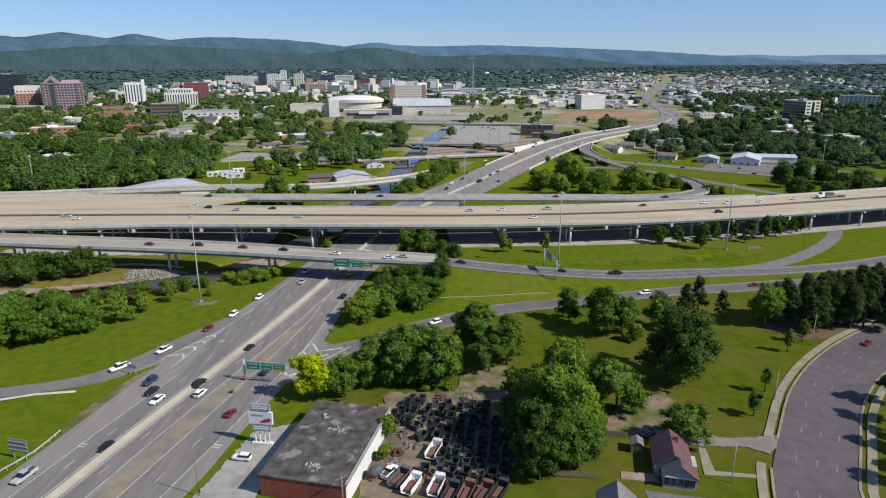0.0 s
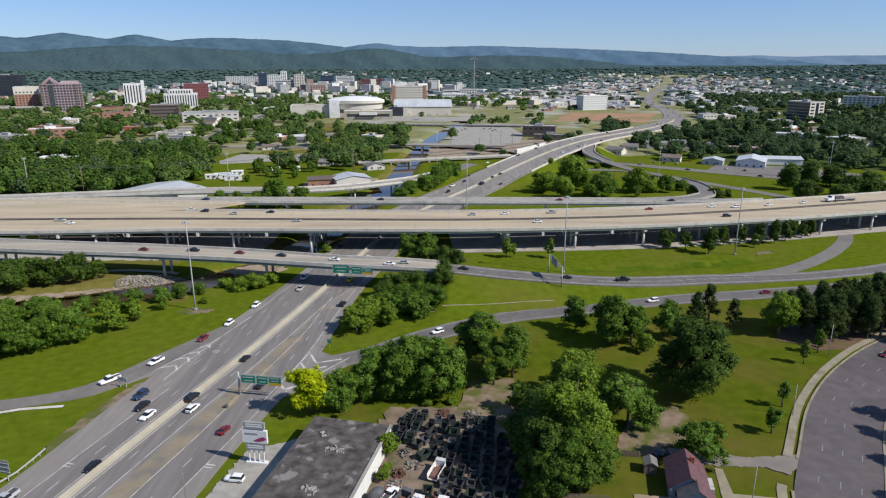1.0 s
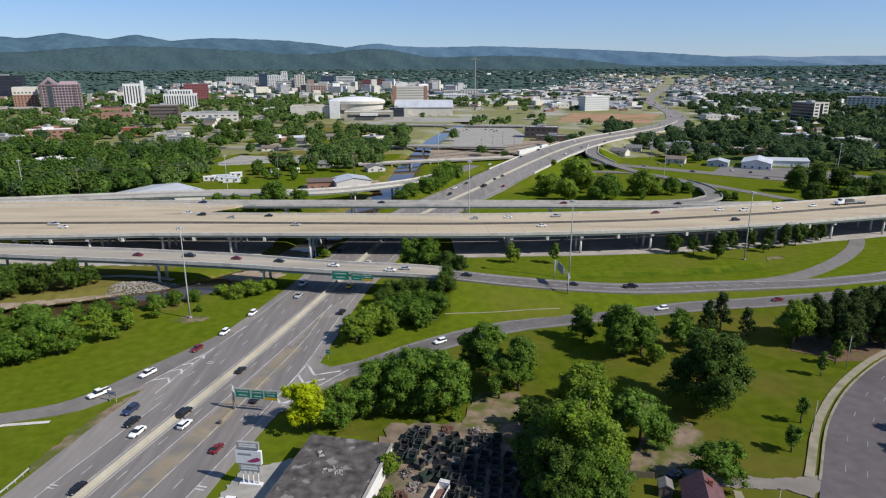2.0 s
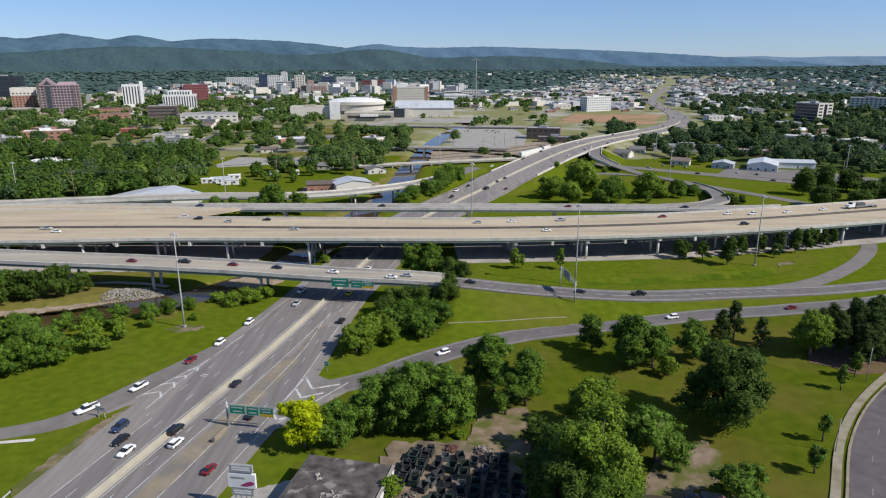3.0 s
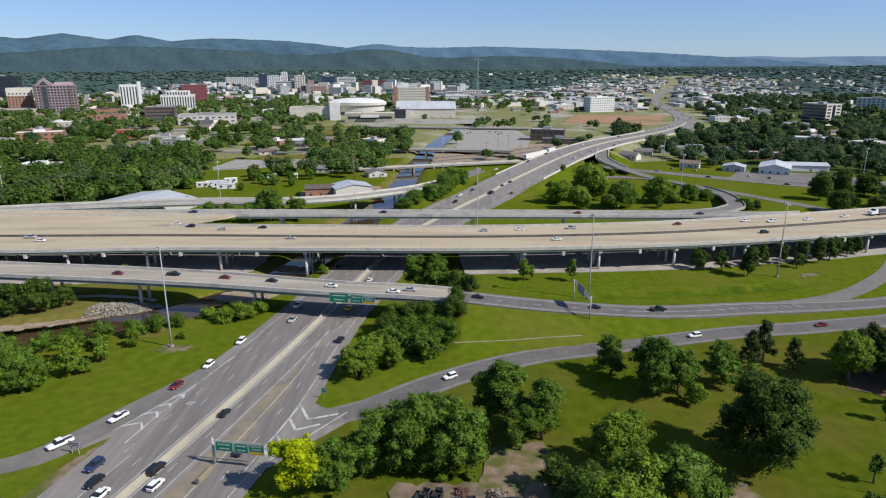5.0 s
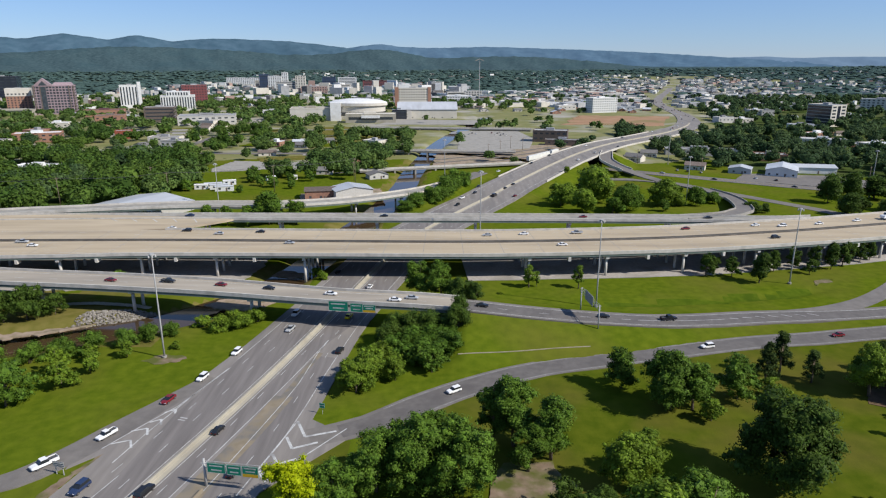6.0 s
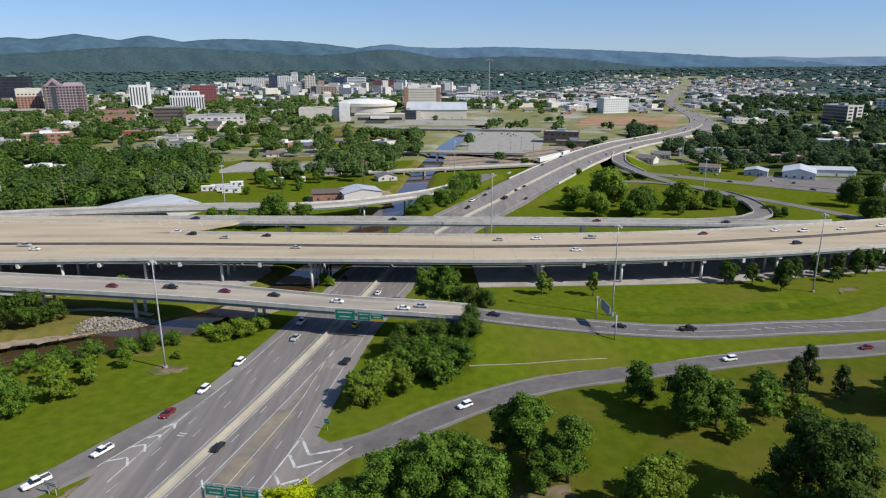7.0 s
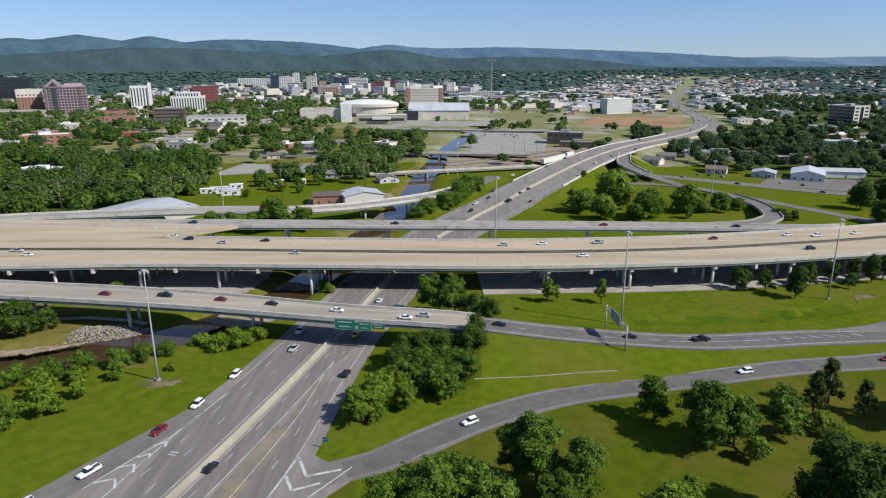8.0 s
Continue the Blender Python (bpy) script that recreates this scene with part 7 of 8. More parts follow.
# ---- high mast lamps ----
mast = thing("high_mast_lamp", "tall galvanised high mast lamp with a ring of floodlights", "street lamp", "high mast lamps")
part("pole", Acc().tube([(0, 0, -1), (0, 0, 10), (0, 0, 20), (0, 0, 29)], [0.26, 0.22, 0.17, 0.1], 10), GALV, mast, smooth=True)
part("base_flange", Acc().tube([(0, 0, -0.5), (0, 0, 0.5)], 0.6, 12), OLDCONC, mast)
part("crown_ring", Acc().tube([(0, 0, 28.7), (0, 0, 29.1)], 0.6, 12), GALV, mast)
lamp_me = Acc().tube([(0, 0, -0.3), (0, 0, 0.1), (0, 0, 0.25)], [0.25, 0.22, 0.08], 10).mesh("floodlight", GALV)
for i in range(6):
    part("floodlight", lamp_me, None, mast, m=pose(0.95 * math.cos(i * math.pi / 3), 0.95 * math.sin(i * math.pi / 3), 28.6))
mast.matrix_world = pose(-76.7, 197.5, 0)
for x, y, k in ((48.2, 236, 1), (123, 259, 0.95), (14.4, 313, 1.1), (134, 394, 0.93), (-231, 365, 0.85), (-1, 455, 0.95), (250, 415, 0.95), (174, 545, 0.95), (-120, 372, 0.9)):
    t = copy_thing(mast, pose(x, y, max(0.0, ground_z(x, y))))
    t.scale = (1, 1, k)

# ---- signs ----


def sign_panel(parent, x0, x1, z0, z1, y, colour=SIGNGREEN, bars=2, yellow=False, name="sign_panel"):
    p = part(name, Acc().box(x0, x1, y - 0.06, y + 0.06, z0, z1), colour, parent, "green sign panel" if colour is SIGNGREEN else "")
    h = z1 - z0
    if yellow:
        part("exit_band", Acc().box(x0 + 0.05, x1 - 0.05, y - 0.075, y - 0.055, z0 + 0.03, z0 + h * 0.3), SIGNYEL, p, "yellow exit band")
    for i in range(bars):
        zc = z1 - h * (i + 0.6) / (bars + (1.4 if yellow else 0.3))
        part("text_bar", Acc().box(x0 + (x1 - x0) * (0.12 + 0.1 * i), x1 - (x1 - x0) * (0.14 + 0.06 * i), y - 0.07, y - 0.055, zc - h * 0.06, zc + h * 0.06), PAINT, p)
    a = Acc()
    for u0, u1, v0, v1 in ((x0, x1, z1 - 0.07, z1), (x0, x1, z0, z0 + 0.07), (x0, x0 + 0.07, z0, z1), (x1 - 0.07, x1, z0, z1)):
        a.box(u0, u1, y - 0.068, y - 0.05, v0, v1)
    part("border", a, PAINT, p)


def truss(parent, x0, x1, z, y=0.0, name="truss"):
    a = Acc()
    for dz in (0, 0.9):
        for dy in (-0.4, 0.4):
            a.tube([(x0, y + dy, z + dz), (x1, y + dy, z + dz)], 0.06, 5)
    n = int(abs(x1 - x0) / 1.0)
    for i in range(n):
        u0, u1 = x0 + (x1 - x0) * i / n, x0 + (x1 - x0) * (i + 1) / n
        for dy in (-0.4, 0.4):
            a.tube([(u0, y + dy, z + (0 if i % 2 else 0.9)), (u1, y + dy, z + (0.9 if i % 2 else 0))], 0.035, 4)
    part(name, a, GALV, parent)


gantry = thing("sign_gantry", "galvanised overhead sign gantry with three green panels", "road sign", "road signs", m=pose(-46.0, 142.4, 0, 0, 0, -9))
part("post", Acc().tube([(0, 0, -0.3), (0, 0, 5.9)], [0.3, 0.22], 8), GALV, gantry, smooth=True)
truss(gantry, -0.4, 11.4, 4.3, 0.0)
sign_panel(gantry, 0.9, 4.5, 3.5, 5.5, -0.55)
sign_panel(gantry, 4.75, 7.6, 3.4, 5.5, -0.55)
sign_panel(gantry, 7.8, 10.9, 3.3, 5.5, -0.55, yellow=True)
guard = thing("gantry_guard", "short rusty topped guard barrier before the gantry post", "barrier", "", m=pose(-46.7, 138.6, 0, 0, 0, 76))
part("block", Acc().loft([[(x, -0.28, 0), (x, 0.28, 0), (x, 0.12, 0.75), (x, -0.12, 0.75)] for x in (-2.2, 2.2)]), TANSTRIP, guard)
part("end_cushion", Acc().box(-3.0, -2.2, -0.35, 0.35, 0, 0.7), DARKSTEEL, guard)
# panels hung on the ramp bridge
panel = thing("bridge_sign", "two green sign panels hung on the ramp bridge", "road sign", "road signs", m=pose(-35.6, 217.6, 5.4, 0, 0, -8))
sign_panel(panel, 0, 5.9, 0.3, 3.3, 0, bars=2)
sign_panel(panel, 6.6, 10.4, 0.3, 2.9, 0, bars=2)
sign_panel(panel, 10.4, 14.2, 0.3, 2.7, 0, bars=2, yellow=True)
a = Acc()
for x in (1.2, 4.6, 7.6, 12.6):
    a.box(x - 0.08, x + 0.08, 0.06, 1.2, 1.4, 1.6)
part("bracket", a, GALV, panel)
# gantry over the right hand ramp
g2 = thing("sign_gantry", "galvanised sign gantry spanning the ramp, seen edge on", "road sign", "road signs", m=pose(42.8, 210.4, ground_z(42.8, 210.4), 0, 0, 97))
for x in (0, 15.5):
    part("post", Acc().tube([(x, 0, -0.5), (x, 0, 7.0)], 0.2, 8), GALV, g2, smooth=True)
truss(g2, -0.2, 15.7, 5.9)
sign_panel(g2, 4, 10.5, 5.2, 8.2, 0.55, SIGNBACK, 0)
# the backs of two small signs and a large one
for x, y, w, h, z, name, lab in ((-75.5, 146.0, 2.6, 1.2, 1.6, "exit_sign", "brown backed roadside sign on two posts"), (-81.4, 109.6, 4.6, 2.8, 1.6, "large_sign", "back of a large roadside sign on posts")):
    sg = thing(name, lab, "road sign", "road signs", m=pose(x, y, 0, 0, 0, -14))
    for k in (-0.32, 0.32):
        part("post", Acc().tube([(k * w, 0, -0.3), (k * w, 0, z + h)], 0.09, 6), GALV, sg)
    part("panel", Acc().box(-w / 2, w / 2, -0.12, -0.05, z, z + h), SIGNBACK, sg, "grey metal back of the panel")
    a = Acc()
    for j in range(3):
        a.box(-w / 2, w / 2, -0.2, -0.12, z + h * (j + 0.3) / 3, z + h * (j + 0.42) / 3)
    part("stiffener", a, GALV, sg)
ex = thing("small_sign", "small green exit sign on a post in the grass", "road sign", "road signs", m=pose(-28.9, 168.5, 0, 0, 0, -15))
part("post", Acc().tube([(0, 0, -0.2), (0, 0, 2.3)], 0.05, 6), GALV, ex)
sign_panel(ex, -0.65, 0.65, 1.5, 2.7, -0.1, bars=1)
# shop sign beside the parkway
PURPLE = mat("magenta_print", (0.246, 0.0246, 0.0984), (0.295, 0.041, 0.131), 2, None, 1, 0, 0.5)
bb = thing("pole_sign", "white roadside advertising sign on four white posts", "sign", "", m=pose(-34.3, 114.8, 0, 0, 0, -8))
for x in (-1.5, -0.5, 0.5, 1.5):
    part("post", Acc().tube([(x, 0, -0.2), (x, 0, 5)], 0.13, 8), WHITE, bb)
part("footing", Acc().box(-2.2, 2.2, -0.5, 0.5, -0.1, 0.35), WHITE, bb)
for z0, z1, w, m_ in ((3.0, 4.4, 4.0, SIGNBACK), (4.6, 7.4, 5.0, WHITE), (7.7, 9.1, 4.2, SIGNBACK)):
    b_ = part("board", Acc().box(-w / 2, w / 2, -0.28, 0.28, z0, z1), m_, bb)
    if m_ is SIGNBACK:
        for k in (0.3, 0.62):
            part("text_bar", Acc().box(-w * 0.4, w * 0.4, -0.3, -0.27, z0 + (z1 - z0) * k, z0 + (z1 - z0) * (k + 0.2)), WHITE, b_)
    else:
        part("print_shape", Acc().loft([[(x, -0.3, z), (x, -0.27, z), (x, -0.27, z + d), (x, -0.3, z + d)] for x, z, d in ((-0.2, 5.0, 0.2), (0.8, 4.95, 0.8), (1.8, 5.2, 0.9), (2.3, 5.5, 0.3))]), PURPLE, b_, "magenta printed shape")
        part("text_bar", Acc().box(-2.0, 0.6, -0.3, -0.27, 6.4, 6.8), SIGNBACK, b_)

# ---- poles and wires ----
def utility_pole(x, y, h, arm=True, name="utility_pole"):
    ob = thing(name, "wooden utility pole with a cross arm", "utility pole", "utility poles", m=pose(x, y, ground_z(x, y), 0, 0, 40))
    part("pole", Acc().tube([(0, 0, -0.5), (0, 0, h)], [0.2, 0.13], 8), WOODPOLE, ob, smooth=True)
    if arm:
        part("cross_arm", Acc().box(-1.3, 1.3, -0.07, 0.07, h - 0.9, h - 0.7), WOODPOLE, ob)
        for k in (-1.1, -0.4, 0.4, 1.1):
            part("insulator", Acc().tube([(k, 0, h - 0.7), (k, 0, h - 0.45)], 0.06, 6), DARKSTEEL, ob)
    return ob


LINE = [(-330, 372), (-270, 380), (-212, 386), (-160, 405), (-106, 432), (-60, 462)]
for x, y in LINE:
    utility_pole(x, y, 16.5)
acc = Acc()
for (x0, y0), (x1, y1) in zip(LINE, LINE[1:]):
    for k in (-1.0, 0.0, 1.0):
        pts = []
        for i in range(9):
            u = i / 8
            pts.append((x0 + (x1 - x0) * u + k * 0.7, y0 + (y1 - y0) * u - k * 0.7, 16.2 - 1.6 * 4 * u * (1 - u)))
        acc.tube(pts, 0.035, 4)
solid("power_line", acc, DARKSTEEL, "sagging power lines between wooden poles", "cable", "stuff")
for x, y, h in ((-14.4, 92.6, 8.5), (-182, 434, 15), (-62, 470, 13), (254, 424, 17), (182, 498, 12), (60, 640, 12), (48, 610, 11), (70, 630, 11), (36, 585, 11), (150, 545, 12)):
    utility_pole(x, y, h)
for x, y, h in ((-41.6, 97.9, 9.4), (81.0, 132.5, 7.5), (106.5, 163, 9), (57.5, 101.5, 8.5)):
    ob = thing("service_pole", "slim grey pole beside the road", "pole", "service poles", m=pose(x, y, 0))
    part("shaft", Acc().tube([(0, 0, -0.3), (0, 0, h)], [0.1, 0.06], 8), WOODPOLE if x < 0 else GALV, ob, smooth=True)
    part("cap", Acc().tube([(0, 0, h), (0, 0, h + 0.12)], [0.09, 0.05], 8), GALV, ob)
tele = thing("radio_mast", "tall slim radio mast with a dish head", "mast", "", m=pose(66, 1320, 0))
part("shaft", Acc().tube([(0, 0, 0), (0, 0, 84)], [0.9, 0.5], 8), GALV, tele)
part("head", Acc().loft([[(x, -1, z), (x, 1, z), (x, 1, z + 1.5), (x, -1, z + 1.5)] for x, z in ((-8, 79), (0, 82), (8, 79))]), OLDCONC, tele)

# ---- creek crossings ----
for name, lab, p0, p1, z, w in (("rail_bridge", "low concrete rail bridge over the creek", (-62, 498), (60, 536), 2.2, 2.6), ("road_bridge", "low concrete road bridge over the creek", (-75, 606), (60, 596), 3.0, 5), ("road_bridge", "pale concrete road bridge beyond the creek", (-90, 822), (100, 800), 2.0, 6)):
    w_ = Way([(*p0, z), ((p0[0] + p1[0]) / 2, (p0[1] + p1[1]) / 2, z), (*p1, z)], 10)
    ob = thing(name, lab, "bridge", kind="structure")
    part("deck", w_.band(Acc(), -w, w, -1.0, 0.0), OLDCONC, ob)
    for k in (-1, 1):
        part("parapet", w_.band(Acc(), k * w - 0.2, k * w + 0.2, 0, 0.8), CONC, ob)
    for u in (0.2, 0.32, 0.44):
        q = w_.at(w_.s[-1] * u)
        part("column", Acc().box(-0.6, 0.6, -w, w, -3.5, z - 1.0, pose(q.x, q.y, 0, 0, 0, w_.heading(w_.s[-1] * u))), OLDCONC, ob)
rock = lump(1)
acc = Acc()
g_ = np.random.default_rng(77)
for i in range(1700):
    u = g_.random()
    x, y = -115 + 24 * u + g_.normal() * 0.6, 220.5 + 7.5 * u + g_.uniform(0, 10.5) * (1 - 0.45 * u)
    r = g_.uniform(0.16, 0.46)
    o = len(acc.v)
    sh = rock[0] * (1 + 0.2 * g_.normal(size=(len(rock[0]), 1))) * r * np.array([1, 1, 0.7])
    gz = ground_z(x, y) + 0.2
    acc.v += [(float(p[0] + x), float(p[1] + y), float(p[2] + gz)) for p in sh]
    acc.f += [tuple(int(j) + o for j in t) for t in rock[1]]
acc.k = [0] * len(acc.f)
ROCK = mat("pale_rock", (0.156, 0.139, 0.119), (0.246, 0.226, 0.197), 1.0, None, 1, 0, 0.9, island=0.35)
solid("riprap", acc, ROCK, "pile of pale broken rock on the creek bank", "rocks", "stuff")

# ---- shop and scrap yard ----
shop = thing("shop", "low shop with a red brick front and patched tar roof", "building", "", m=pose(-19.2, 109.8, 0, 0, 0, -12.5))
W_, D_, H_ = 8.2, 13.6, 4.3
part("wall", Acc().box(-W_, W_, -D_, D_, -0.6, H_ - 0.3), WHITE, shop, "whitewashed side walls")
part("brick_front", Acc().box(-W_ - 0.05, W_ + 0.05, -D_ - 0.25, -D_ + 0.02, -0.6, H_ - 0.25), REDBRICK, shop, "red brick front wall")
part("roof", Acc().box(-W_ - 0.25, W_ + 0.12, -D_ - 0.35, D_ + 0.2, H_ - 0.3, H_), TARROOF, shop, "dark patched tar roof")
a = Acc()
a.box(W_ - 0.25, W_ + 0.2, -D_, D_, H_, H_ + 0.28)
part("coping", a, OLDCONC, shop)
part("roof_edge", Acc().box(-W_ - 0.32, -W_ - 0.05, -D_ - 0.35, D_ + 0.25, H_ - 0.25, H_ + 0.1), DARKSTEEL, shop, "dark metal gutter edge")
g_ = np.random.default_rng(4)
a = Acc()
for i in range(46):
    cx_, cy_ = ((0.3, 3.2), (0.6, -9.4), (-4.5, 7.6))[i % 5 // 2]
    x, y, s = cx_ + g_.normal() * 1.1, cy_ + g_.normal() * 0.5, g_.uniform(0.12, 0.5)
    a.box(-s, s, -s * 0.4, s * 0.4, 0, s * 0.6, Matrix.Translation((x, y, H_)) @ pose(0, 0, 0, 0, 0, float(g_.uniform(0, 180))), taper=0.05)
part("roof_debris", a, OLDCONC, shop, "small heaps of rubble and old vents")["kind"] = "stuff"
for i in range(7):
    st = thing("parking_stop", "yellowish concrete wheel stop before the shop", "wheel stop", "wheel stops", m=pose(-27.5 + i * 2.9, 94.2 - 0.55 * i, 0.06, 0, 0, 20))
    part("block", Acc().box(-0.9, 0.9, -0.12, 0.12, 0, 0.16, taper=0.03), TANSTRIP, st)

BINS = [mat("bin_" + n, c, tuple(v * 1.6 for v in c), 1.5, (0.12, 0.07, 0.045), 0.6, 0.5, 0.7, vary=0.3) for n, c in (("black", (0.022, 0.024, 0.026)), ("green", (0.016, 0.028, 0.024)), ("rust", (0.1, 0.05, 0.038)), ("grey", (0.06, 0.063, 0.068)), ("white", (0.5, 0.48, 0.46)))]


def scrap_bin(colour, label, length=2.4, width=1.9, height=1.5):
    """An open steel skip with ribs and a rim."""
    ob = thing("steel_skip", label, "skip", "skips in the scrap yard")
    a = Acc()
    l, w, h, t = length / 2, width / 2, height, 0.07
    a.box(-l, l, -w, w, 0.12, 0.22)
    for x0, x1, y0, y1 in ((-l, l, -w, -w + t), (-l, l, w - t, w), (-l, -l + t, -w + t, w - t), (l - t, l, -w + t, w - t)):
        a.box(x0, x1, y0, y1, 0.22, h)
    part("body", a, colour, ob)
    a = Acc()
    for x0, x1, y0, y1 in ((-l - 0.06, l + 0.06, -w - 0.06, -w + 0.02), (-l - 0.06, l + 0.06, w - 0.02, w + 0.06), (-l - 0.06, -l + 0.02, -w, w), (l - 0.02, l + 0.06, -w, w)):
        a.box(x0, x1, y0, y1, h - 0.1, h + 0.03)
    part("rim", a, colour, ob)
    for k in (-0.5, 0.0, 0.5):
        for s in (-1, 1):
            part("rib", Acc().box(k * length * 0.8 - 0.05, k * length * 0.8 + 0.05, s * w - 0.05, s * w + 0.05, 0.12, h - 0.1), colour, ob)
    for sx in (-0.8, 0.8):
        part("skid", Acc().box(sx * l - 0.1, sx * l + 0.1, -w, w, 0, 0.12), BINS[0], ob)
    return ob


masters = [scrap_bin(BINS[0], "black open steel skip in the scrap yard", 2.1, 1.6, 1.3), scrap_bin(BINS[1], "dark green open steel skip in the scrap yard", 2.3, 1.7, 1.5), scrap_bin(BINS[3], "grey open steel skip in the scrap yard", 1.8, 1.5, 1.1)]
g_ = np.random.default_rng(19)
spots = []
for i in range(8):
    for j in range(2):
        spots.append((-7.2 + 0.75 * i * 0.6 + 2.5 * j, 122.0 + 2.05 * i * 0.75, 76))
for i in range(9):
    for j in range(7):
        x, y = -0.3 + 2.55 * j + 0.35 * i, 104.5 + 2.75 * i - 0.3 * j
        if (x < 2.8 and 107 < y < 114) or g_.random() < 0.12:
            continue
        spots.append((x, y, 78 + g_.normal() * 9))
for j in range(5):
    spots.append((3.0 + 2.8 * j, 100.8, 72 + g_.normal() * 5))
for k in range(400):
    x, y = float(g_.uniform(-4.5, 14.5)), float(g_.uniform(101, 130))
    if len(spots) < 104 and all(math.hypot(x - q[0], y - q[1]) > 2.1 for q in spots) and not (x < 3.2 and 98 < y < 115) and not (x < -1.5 and y < 119):
        spots.append((x, y, 78 + g_.normal() * 20))
for i, (x, y, r) in enumerate(spots):
    m = pose(x + float(g_.normal()) * 0.15, y + float(g_.normal()) * 0.32, 0.05, 0, 0, float(r) + float(g_.normal()) * 7)
    k = int(g_.choice(3, p=(0.55, 0.25, 0.2)))
    if i < 3:
        masters[i].matrix_world = m
    else:
        copy_thing(masters[k], m)


def tipper_body(colour, label, x, y, rz):
    ob = thing("tipper_body", label, "truck body", "old truck bodies in the scrap yard", m=pose(x, y, 0.05, 0, 0, rz) @ Matrix.Scale(0.88, 4))
    a = Acc()
    a.box(-2.6, 2.6, -1.15, 1.15, 0.5, 0.65)
    for s in (-1, 1):
        a.loft([[(-2.6, s * 1.15, 0.65), (2.6, s * 1.15, 0.65), (2.6, s * 1.28, 1.9), (-2.6, s * 1.28, 1.9)], [(-2.6, s * 1.07, 0.65), (2.6, s * 1.07, 0.65), (2.6, s * 1.2, 1.9), (-2.6, s * 1.2, 1.9)]])
    a.box(2.5, 2.62, -1.2, 1.2, 0.65, 2.2)
    part("body", a, colour, ob)
    for k in range(5):
        for s in (-1, 1):
            part("rib", Acc().box(-2.3 + k * 1.1, -2.15 + k * 1.1, s * 1.22 - 0.08, s * 1.22 + 0.08, 0.6, 1.9), colour, ob)
    part("headboard", Acc().loft([[(2.5, -1.2, 2.2), (2.5, 1.2, 2.2), (2.62, 1.2, 2.2), (2.62, -1.2, 2.2)], [(3.1, -1.1, 2.5), (3.1, 1.1, 2.5), (3.2, 1.1, 2.5), (3.2, -1.1, 2.5)]]), colour, ob)
    part("subframe", Acc().box(-2.5, 2.5, -0.5, 0.5, 0.0, 0.5), BINS[0], ob)
    part("scrap", Acc().box(-2.3, 2.0, -1.0, 1.0, 0.65, 1.2, taper=0.3), BINS[2], ob, "rusty scrap metal")


for x, y, r, c in ((1.2, 110.5, 70, 4), (-2.8, 99.5, 66, 4), (1.8, 99.0, 72, 4), (-5.3, 101.5, 60, 3), (7.3, 97.2, 70, 2), (10.4, 97.0, 64, 2), (4.4, 97.0, 70, 0), (13.2, 97.5, 62, 0)):
    tipper_body(BINS[c], ("rusty white old tipper truck body" if c == 4 else "rust red old tipper truck body" if c == 2 else "grey old tipper truck body" if c == 3 else "black old tipper truck body"), x, y, r)
def scrap_heap(x, y, r, n, colour, label, seed):
    g = np.random.default_rng(seed)
    ob = thing("scrap_heap", label, "scrap", "scrap heaps in the yard", m=pose(x, y, 0.04))
    a = Acc()
    for i in range(n):
        q, an = r * math.sqrt(g.random()), g.random() * 6.28
        sx, sy, sz = g.uniform(0.08, 0.75), g.uniform(0.05, 0.3), g.uniform(0.04, 0.22)
        z = max(0.0, 1.0 - q / r) * g.uniform(0.1, 1.0)
        a.box(-sx, sx, -sy, sy, 0, 2 * sz, pose(q * math.cos(an), q * math.sin(an), z, float(g.uniform(-25, 25)), float(g.uniform(-25, 25)), float(g.uniform(0, 180))))
    part("scrap", a, colour, ob)["kind"] = "stuff"
    b = Acc()
    for i in range(6):
        an, q = g.random() * 6.28, g.random() * r * 0.6
        p = Vector((q * math.cos(an), q * math.sin(an), 0.3))
        b.tube([p, p + Vector((g.uniform(-1.4, 1.4), g.uniform(-1.4, 1.4), g.uniform(0.1, 0.9)))], 0.06, 5)
    part("pipe", b, BINS[2], ob, "rusty pipes")


RUBBLE = mat("mixed_scrap", (0.1, 0.085, 0.07), (0.26, 0.24, 0.22), 1.5, (0.16, 0.08, 0.05), 0.7, 0.7, 0.8, island=0.5)
for i, (x, y, r) in enumerate(((-8.2, 104.8, 1.4), (-6.6, 107.6, 1.2), (-5.0, 105.0, 1.6), (-6.2, 111.0, 1.2), (-3.4, 113.6, 1.5), (-3.0, 103.4, 1.3), (0.2, 104.2, 1.2), (-5.2, 117.8, 1.3), (9.0, 132.4, 1.6), (2.6, 133.2, 1.2), (15.6, 118.0, 1.5), (16.0, 108.0, 1.4))):
    scrap_heap(x, y, r, 46, RUBBLE if i % 3 else BINS[2], "heap of mixed scrap metal and timber" if i % 3 else "heap of rusty scrap iron", 300 + i)
mix = thing("mixer_drum", "old rusty concrete mixer drum beside the shop wall", "machine", "", m=pose(-9.6, 103.2, 0.05, 0, 0, 40))
part("drum", Acc().tube([(-1.6, 0, 0.9), (-0.9, 0, 1.3), (0.5, 0, 1.6), (1.5, 0, 1.9)], [0.4, 1.1, 1.1, 0.45], 14), BINS[3], mix, smooth=True)
part("frame", Acc().box(-1.6, 1.6, -0.7, 0.7, 0, 0.5), BINS[2], mix)

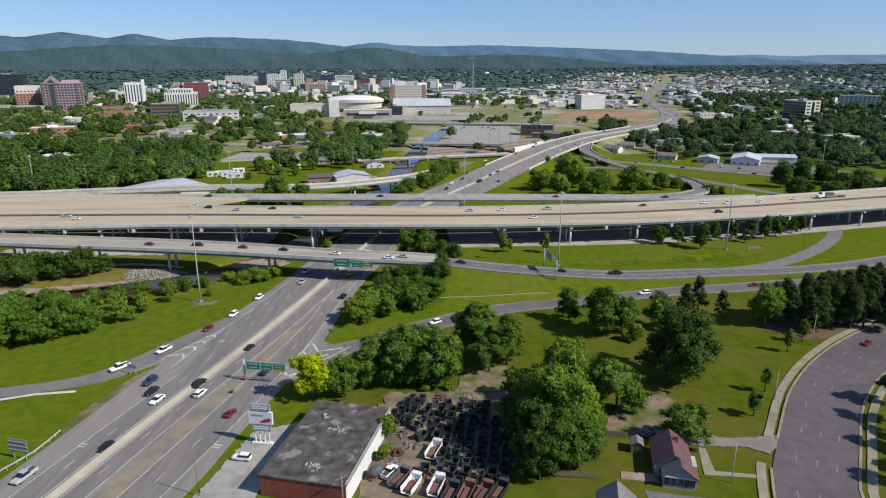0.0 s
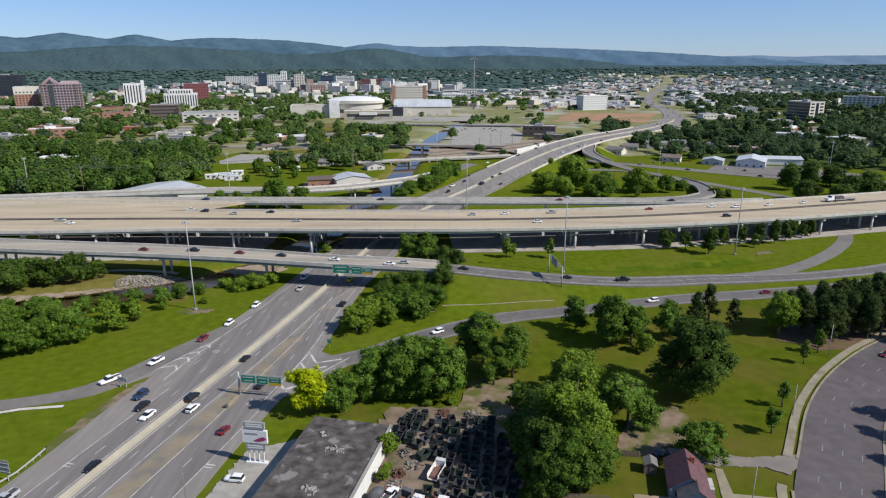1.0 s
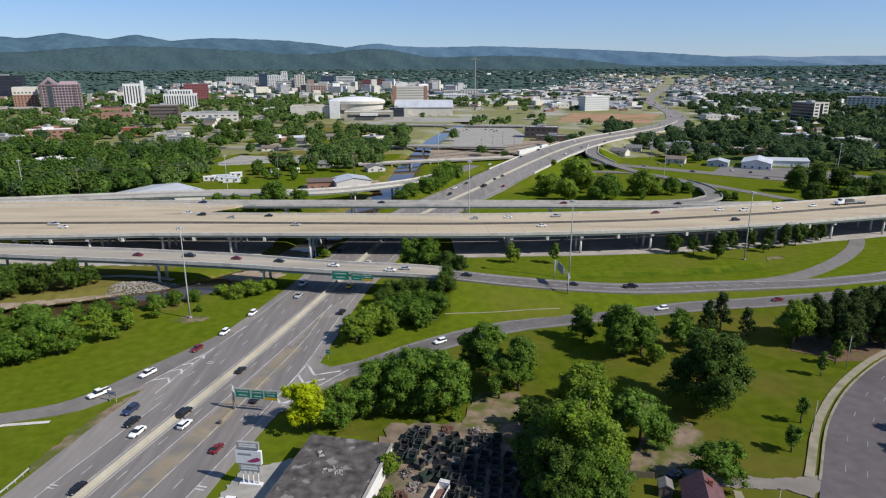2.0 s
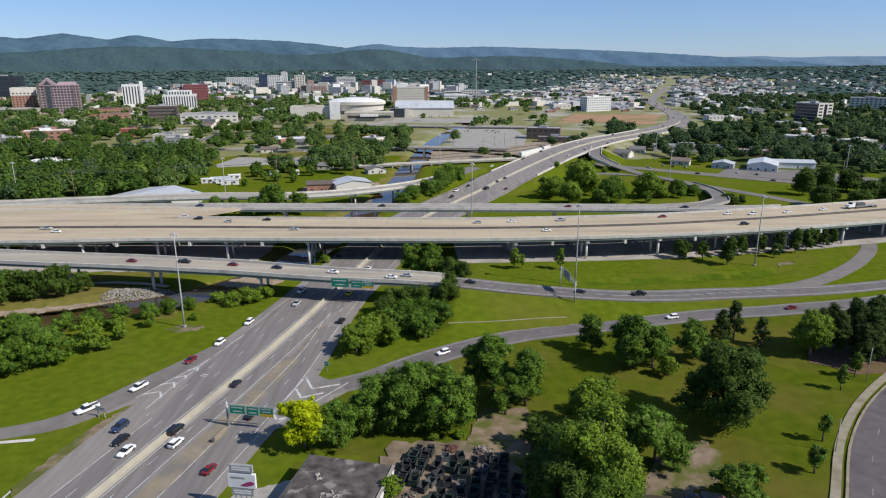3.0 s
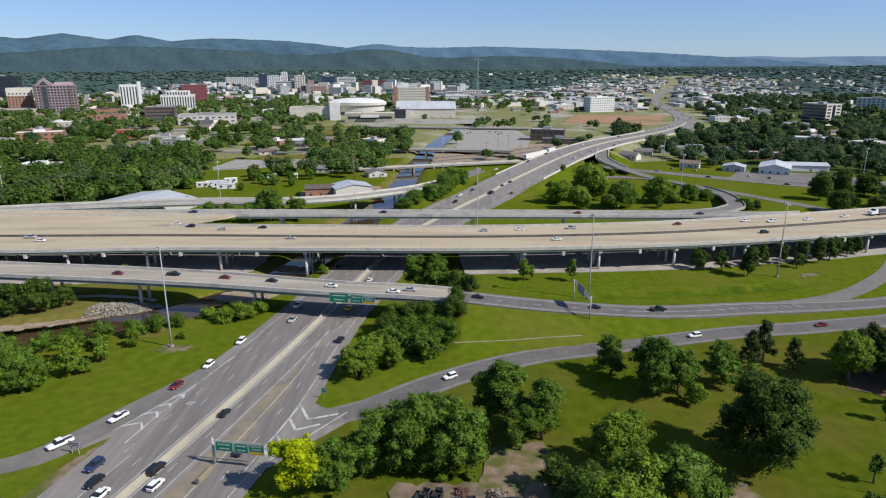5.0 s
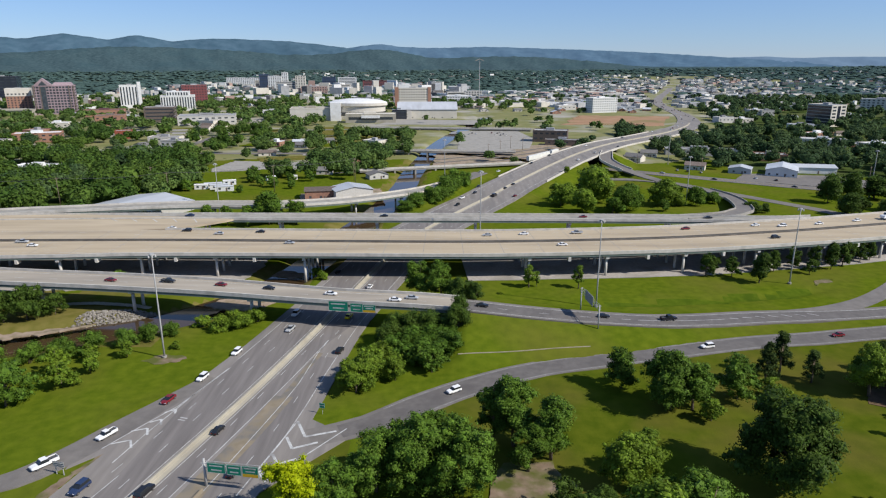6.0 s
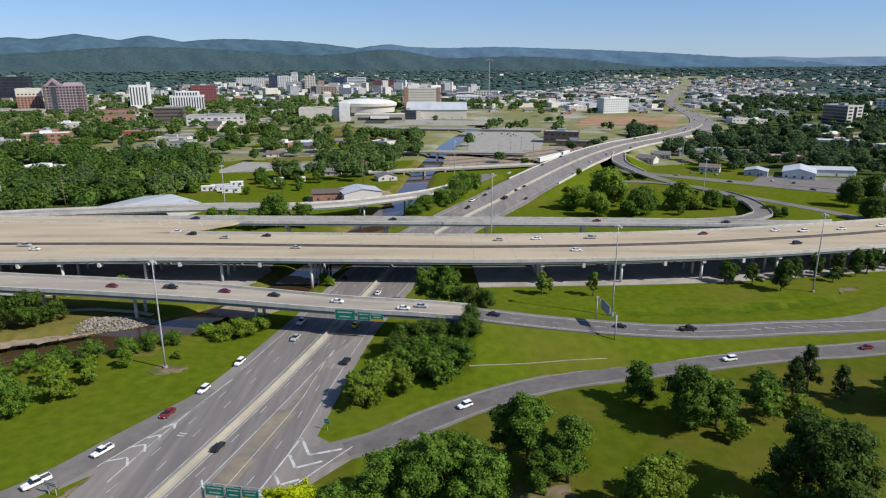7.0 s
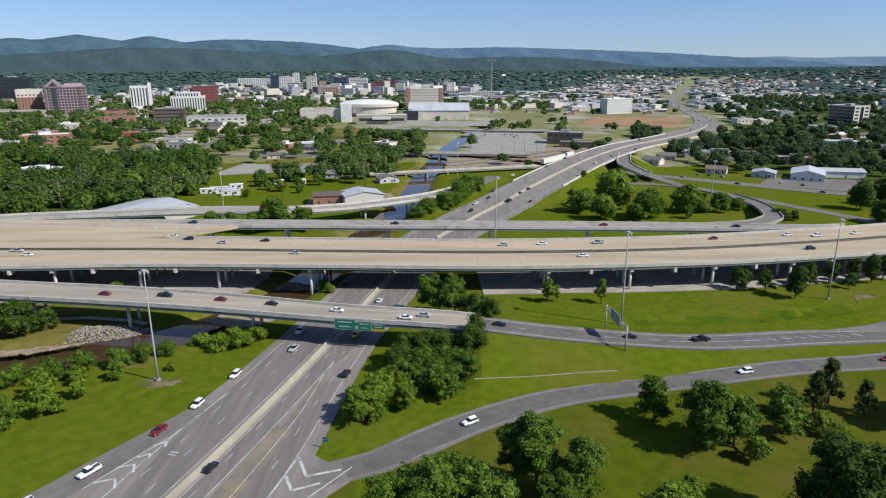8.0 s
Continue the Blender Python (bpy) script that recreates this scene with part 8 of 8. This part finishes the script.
# ---- houses by the street ----
BLUEWALL = mat("blue_grey_siding", (0.246, 0.287, 0.328), (0.295, 0.336, 0.377), 0.8, None, 1, 0, 0.8, stretch=(0.2, 0.2, 4))
house = gable_building("house", "small house with dark red metal roof and blue grey gable", 47.6, 107.0, 6.4, 8.4, 3.0, 2.3, BLUEWALL, REDROOF, -13, "y", 0.5, 2, "houses by the street", "house", False)
part("front_wing", Acc().box(-1.9, 4.0, -7.4, -4.5, -0.3, 2.7), BLUEWALL, house, "blue grey front wing")
part("wing_gable", Acc().loft([[(-1.9, -7.4, 2.7), (4.0, -7.4, 2.7), (1.05, -7.4, 4.8)], [(-1.9, -4.6, 2.7), (4.0, -4.6, 2.7), (1.05, -4.6, 4.8)]]), BLUEWALL, house)
for s in (-1, 1):
    part("wing_roof", Acc().loft([[(1.05 + s * 3.3, -7.8, 2.45), (1.05, -7.8, 4.8), (1.05, -7.8, 5.0), (1.05 + s * 3.3, -7.8, 2.65)], [(1.05 + s * 3.3, -4.2, 2.45), (1.05, -4.2, 4.8), (1.05, -4.2, 5.0), (1.05 + s * 3.3, -4.2, 2.65)]]), REDROOF if s > 0 else SHINGLE, house)
for x in (-1.2, 0.0, 1.2, 2.3, 3.3):
    part("porch_window", Acc().box(x - 0.45, x + 0.45, -7.48, -7.36, 0.9, 2.3), PANE, house)
part("porch_sill", Acc().box(-2.0, 4.1, -7.55, -7.4, 2.4, 2.62), WHITE, house)
part("chimney", Acc().box(0.6, 1.3, 1.0, 1.7, 4.2, 6.0), REDBRICK, house)
part("side_annexe", Acc().box(3.3, 4.6, -3.0, 0.5, -0.3, 2.5), SIDING, house)
gable_building("house", "small house with a grey shingle gable roof", 32.6, 89.4, 6.0, 10.0, 3.0, 2.3, SIDING, SHINGLE, -12, "y", 0.5, 2, "houses by the street", "house", False)
gable_building("house", "low house with a broad brown shingle roof", 43.8, 89.4, 10.5, 9, 2.8, 1.8, SIDING, SHINGLE, -12, "x", 0.6, 3, "houses by the street", "house", False)
sheet("house_path", [(55.6, 113), (57, 112.6), (55.8, 105.0), (64.5, 103.6), (64.4, 102.6), (53.4, 103.8), (53.6, 105)], 0.03, WALK, "narrow pale concrete path across the lawn", "path")
sheet("terrace", [(37.5, 105), (44, 104), (44.2, 101.5), (37, 102.5)], 0.04, DIRT, "pale bare yard behind the houses", "yard")
fence = thing("fence", "low brown wooden board fence", "fence", "fences")
board = Acc().box(-0.12, 0.12, -0.025, 0.025, 0.0, 1.4).mesh("board", WOODPOLE)
for i in range(22):
    part("board", board, None, fence, m=pose(36.6 + 0.25 * i, 117.3 - 0.04 * i, 0))
a = Acc()
a.tube([(36.5, 117.36, 0.4), (42.0, 116.46, 0.4)], 0.04, 4)
a.tube([(36.5, 117.36, 1.1), (42.0, 116.46, 1.1)], 0.04, 4)
part("rail", a, WOODPOLE, fence)
shed = gable_building("garden_shed", "small brown garden shed behind the house", 42.6, 112.2, 2.4, 2.6, 1.9, 0.6, WOODPOLE, SHINGLE, -12, "y", 0.15, 0, "houses by the street", "shed", False)
fence2 = thing("fence", "dark slatted garden fence", "fence", "fences")
for i in range(24):
    part("board", board, None, fence2, m=pose(24.5 + 0.34 * i, 103.4 - 0.03 * i, 0))
# guard rail beside the left lanes
gr = thing("guard_rail", "galvanised guard rail beside the parkway", "guard rail", "")
GR = Way([(-86, 92, 0), (-82, 105, 0), (-79.5, 111, 0), (-78.6, 119, 0)], 3)
part("rail", GR.band(Acc(), -0.05, 0.05, 0.45, 0.78), GALV, gr)
post_me = Acc().box(-0.06, 0.06, -0.06, 0.06, -0.3, 0.7).mesh("post", GALV)
for s in np.arange(0.5, GR.s[-1], 2.0):
    q = GR.at(float(s), -0.12)
    part("post", post_me, None, gr, m=pose(q.x, q.y, 0))
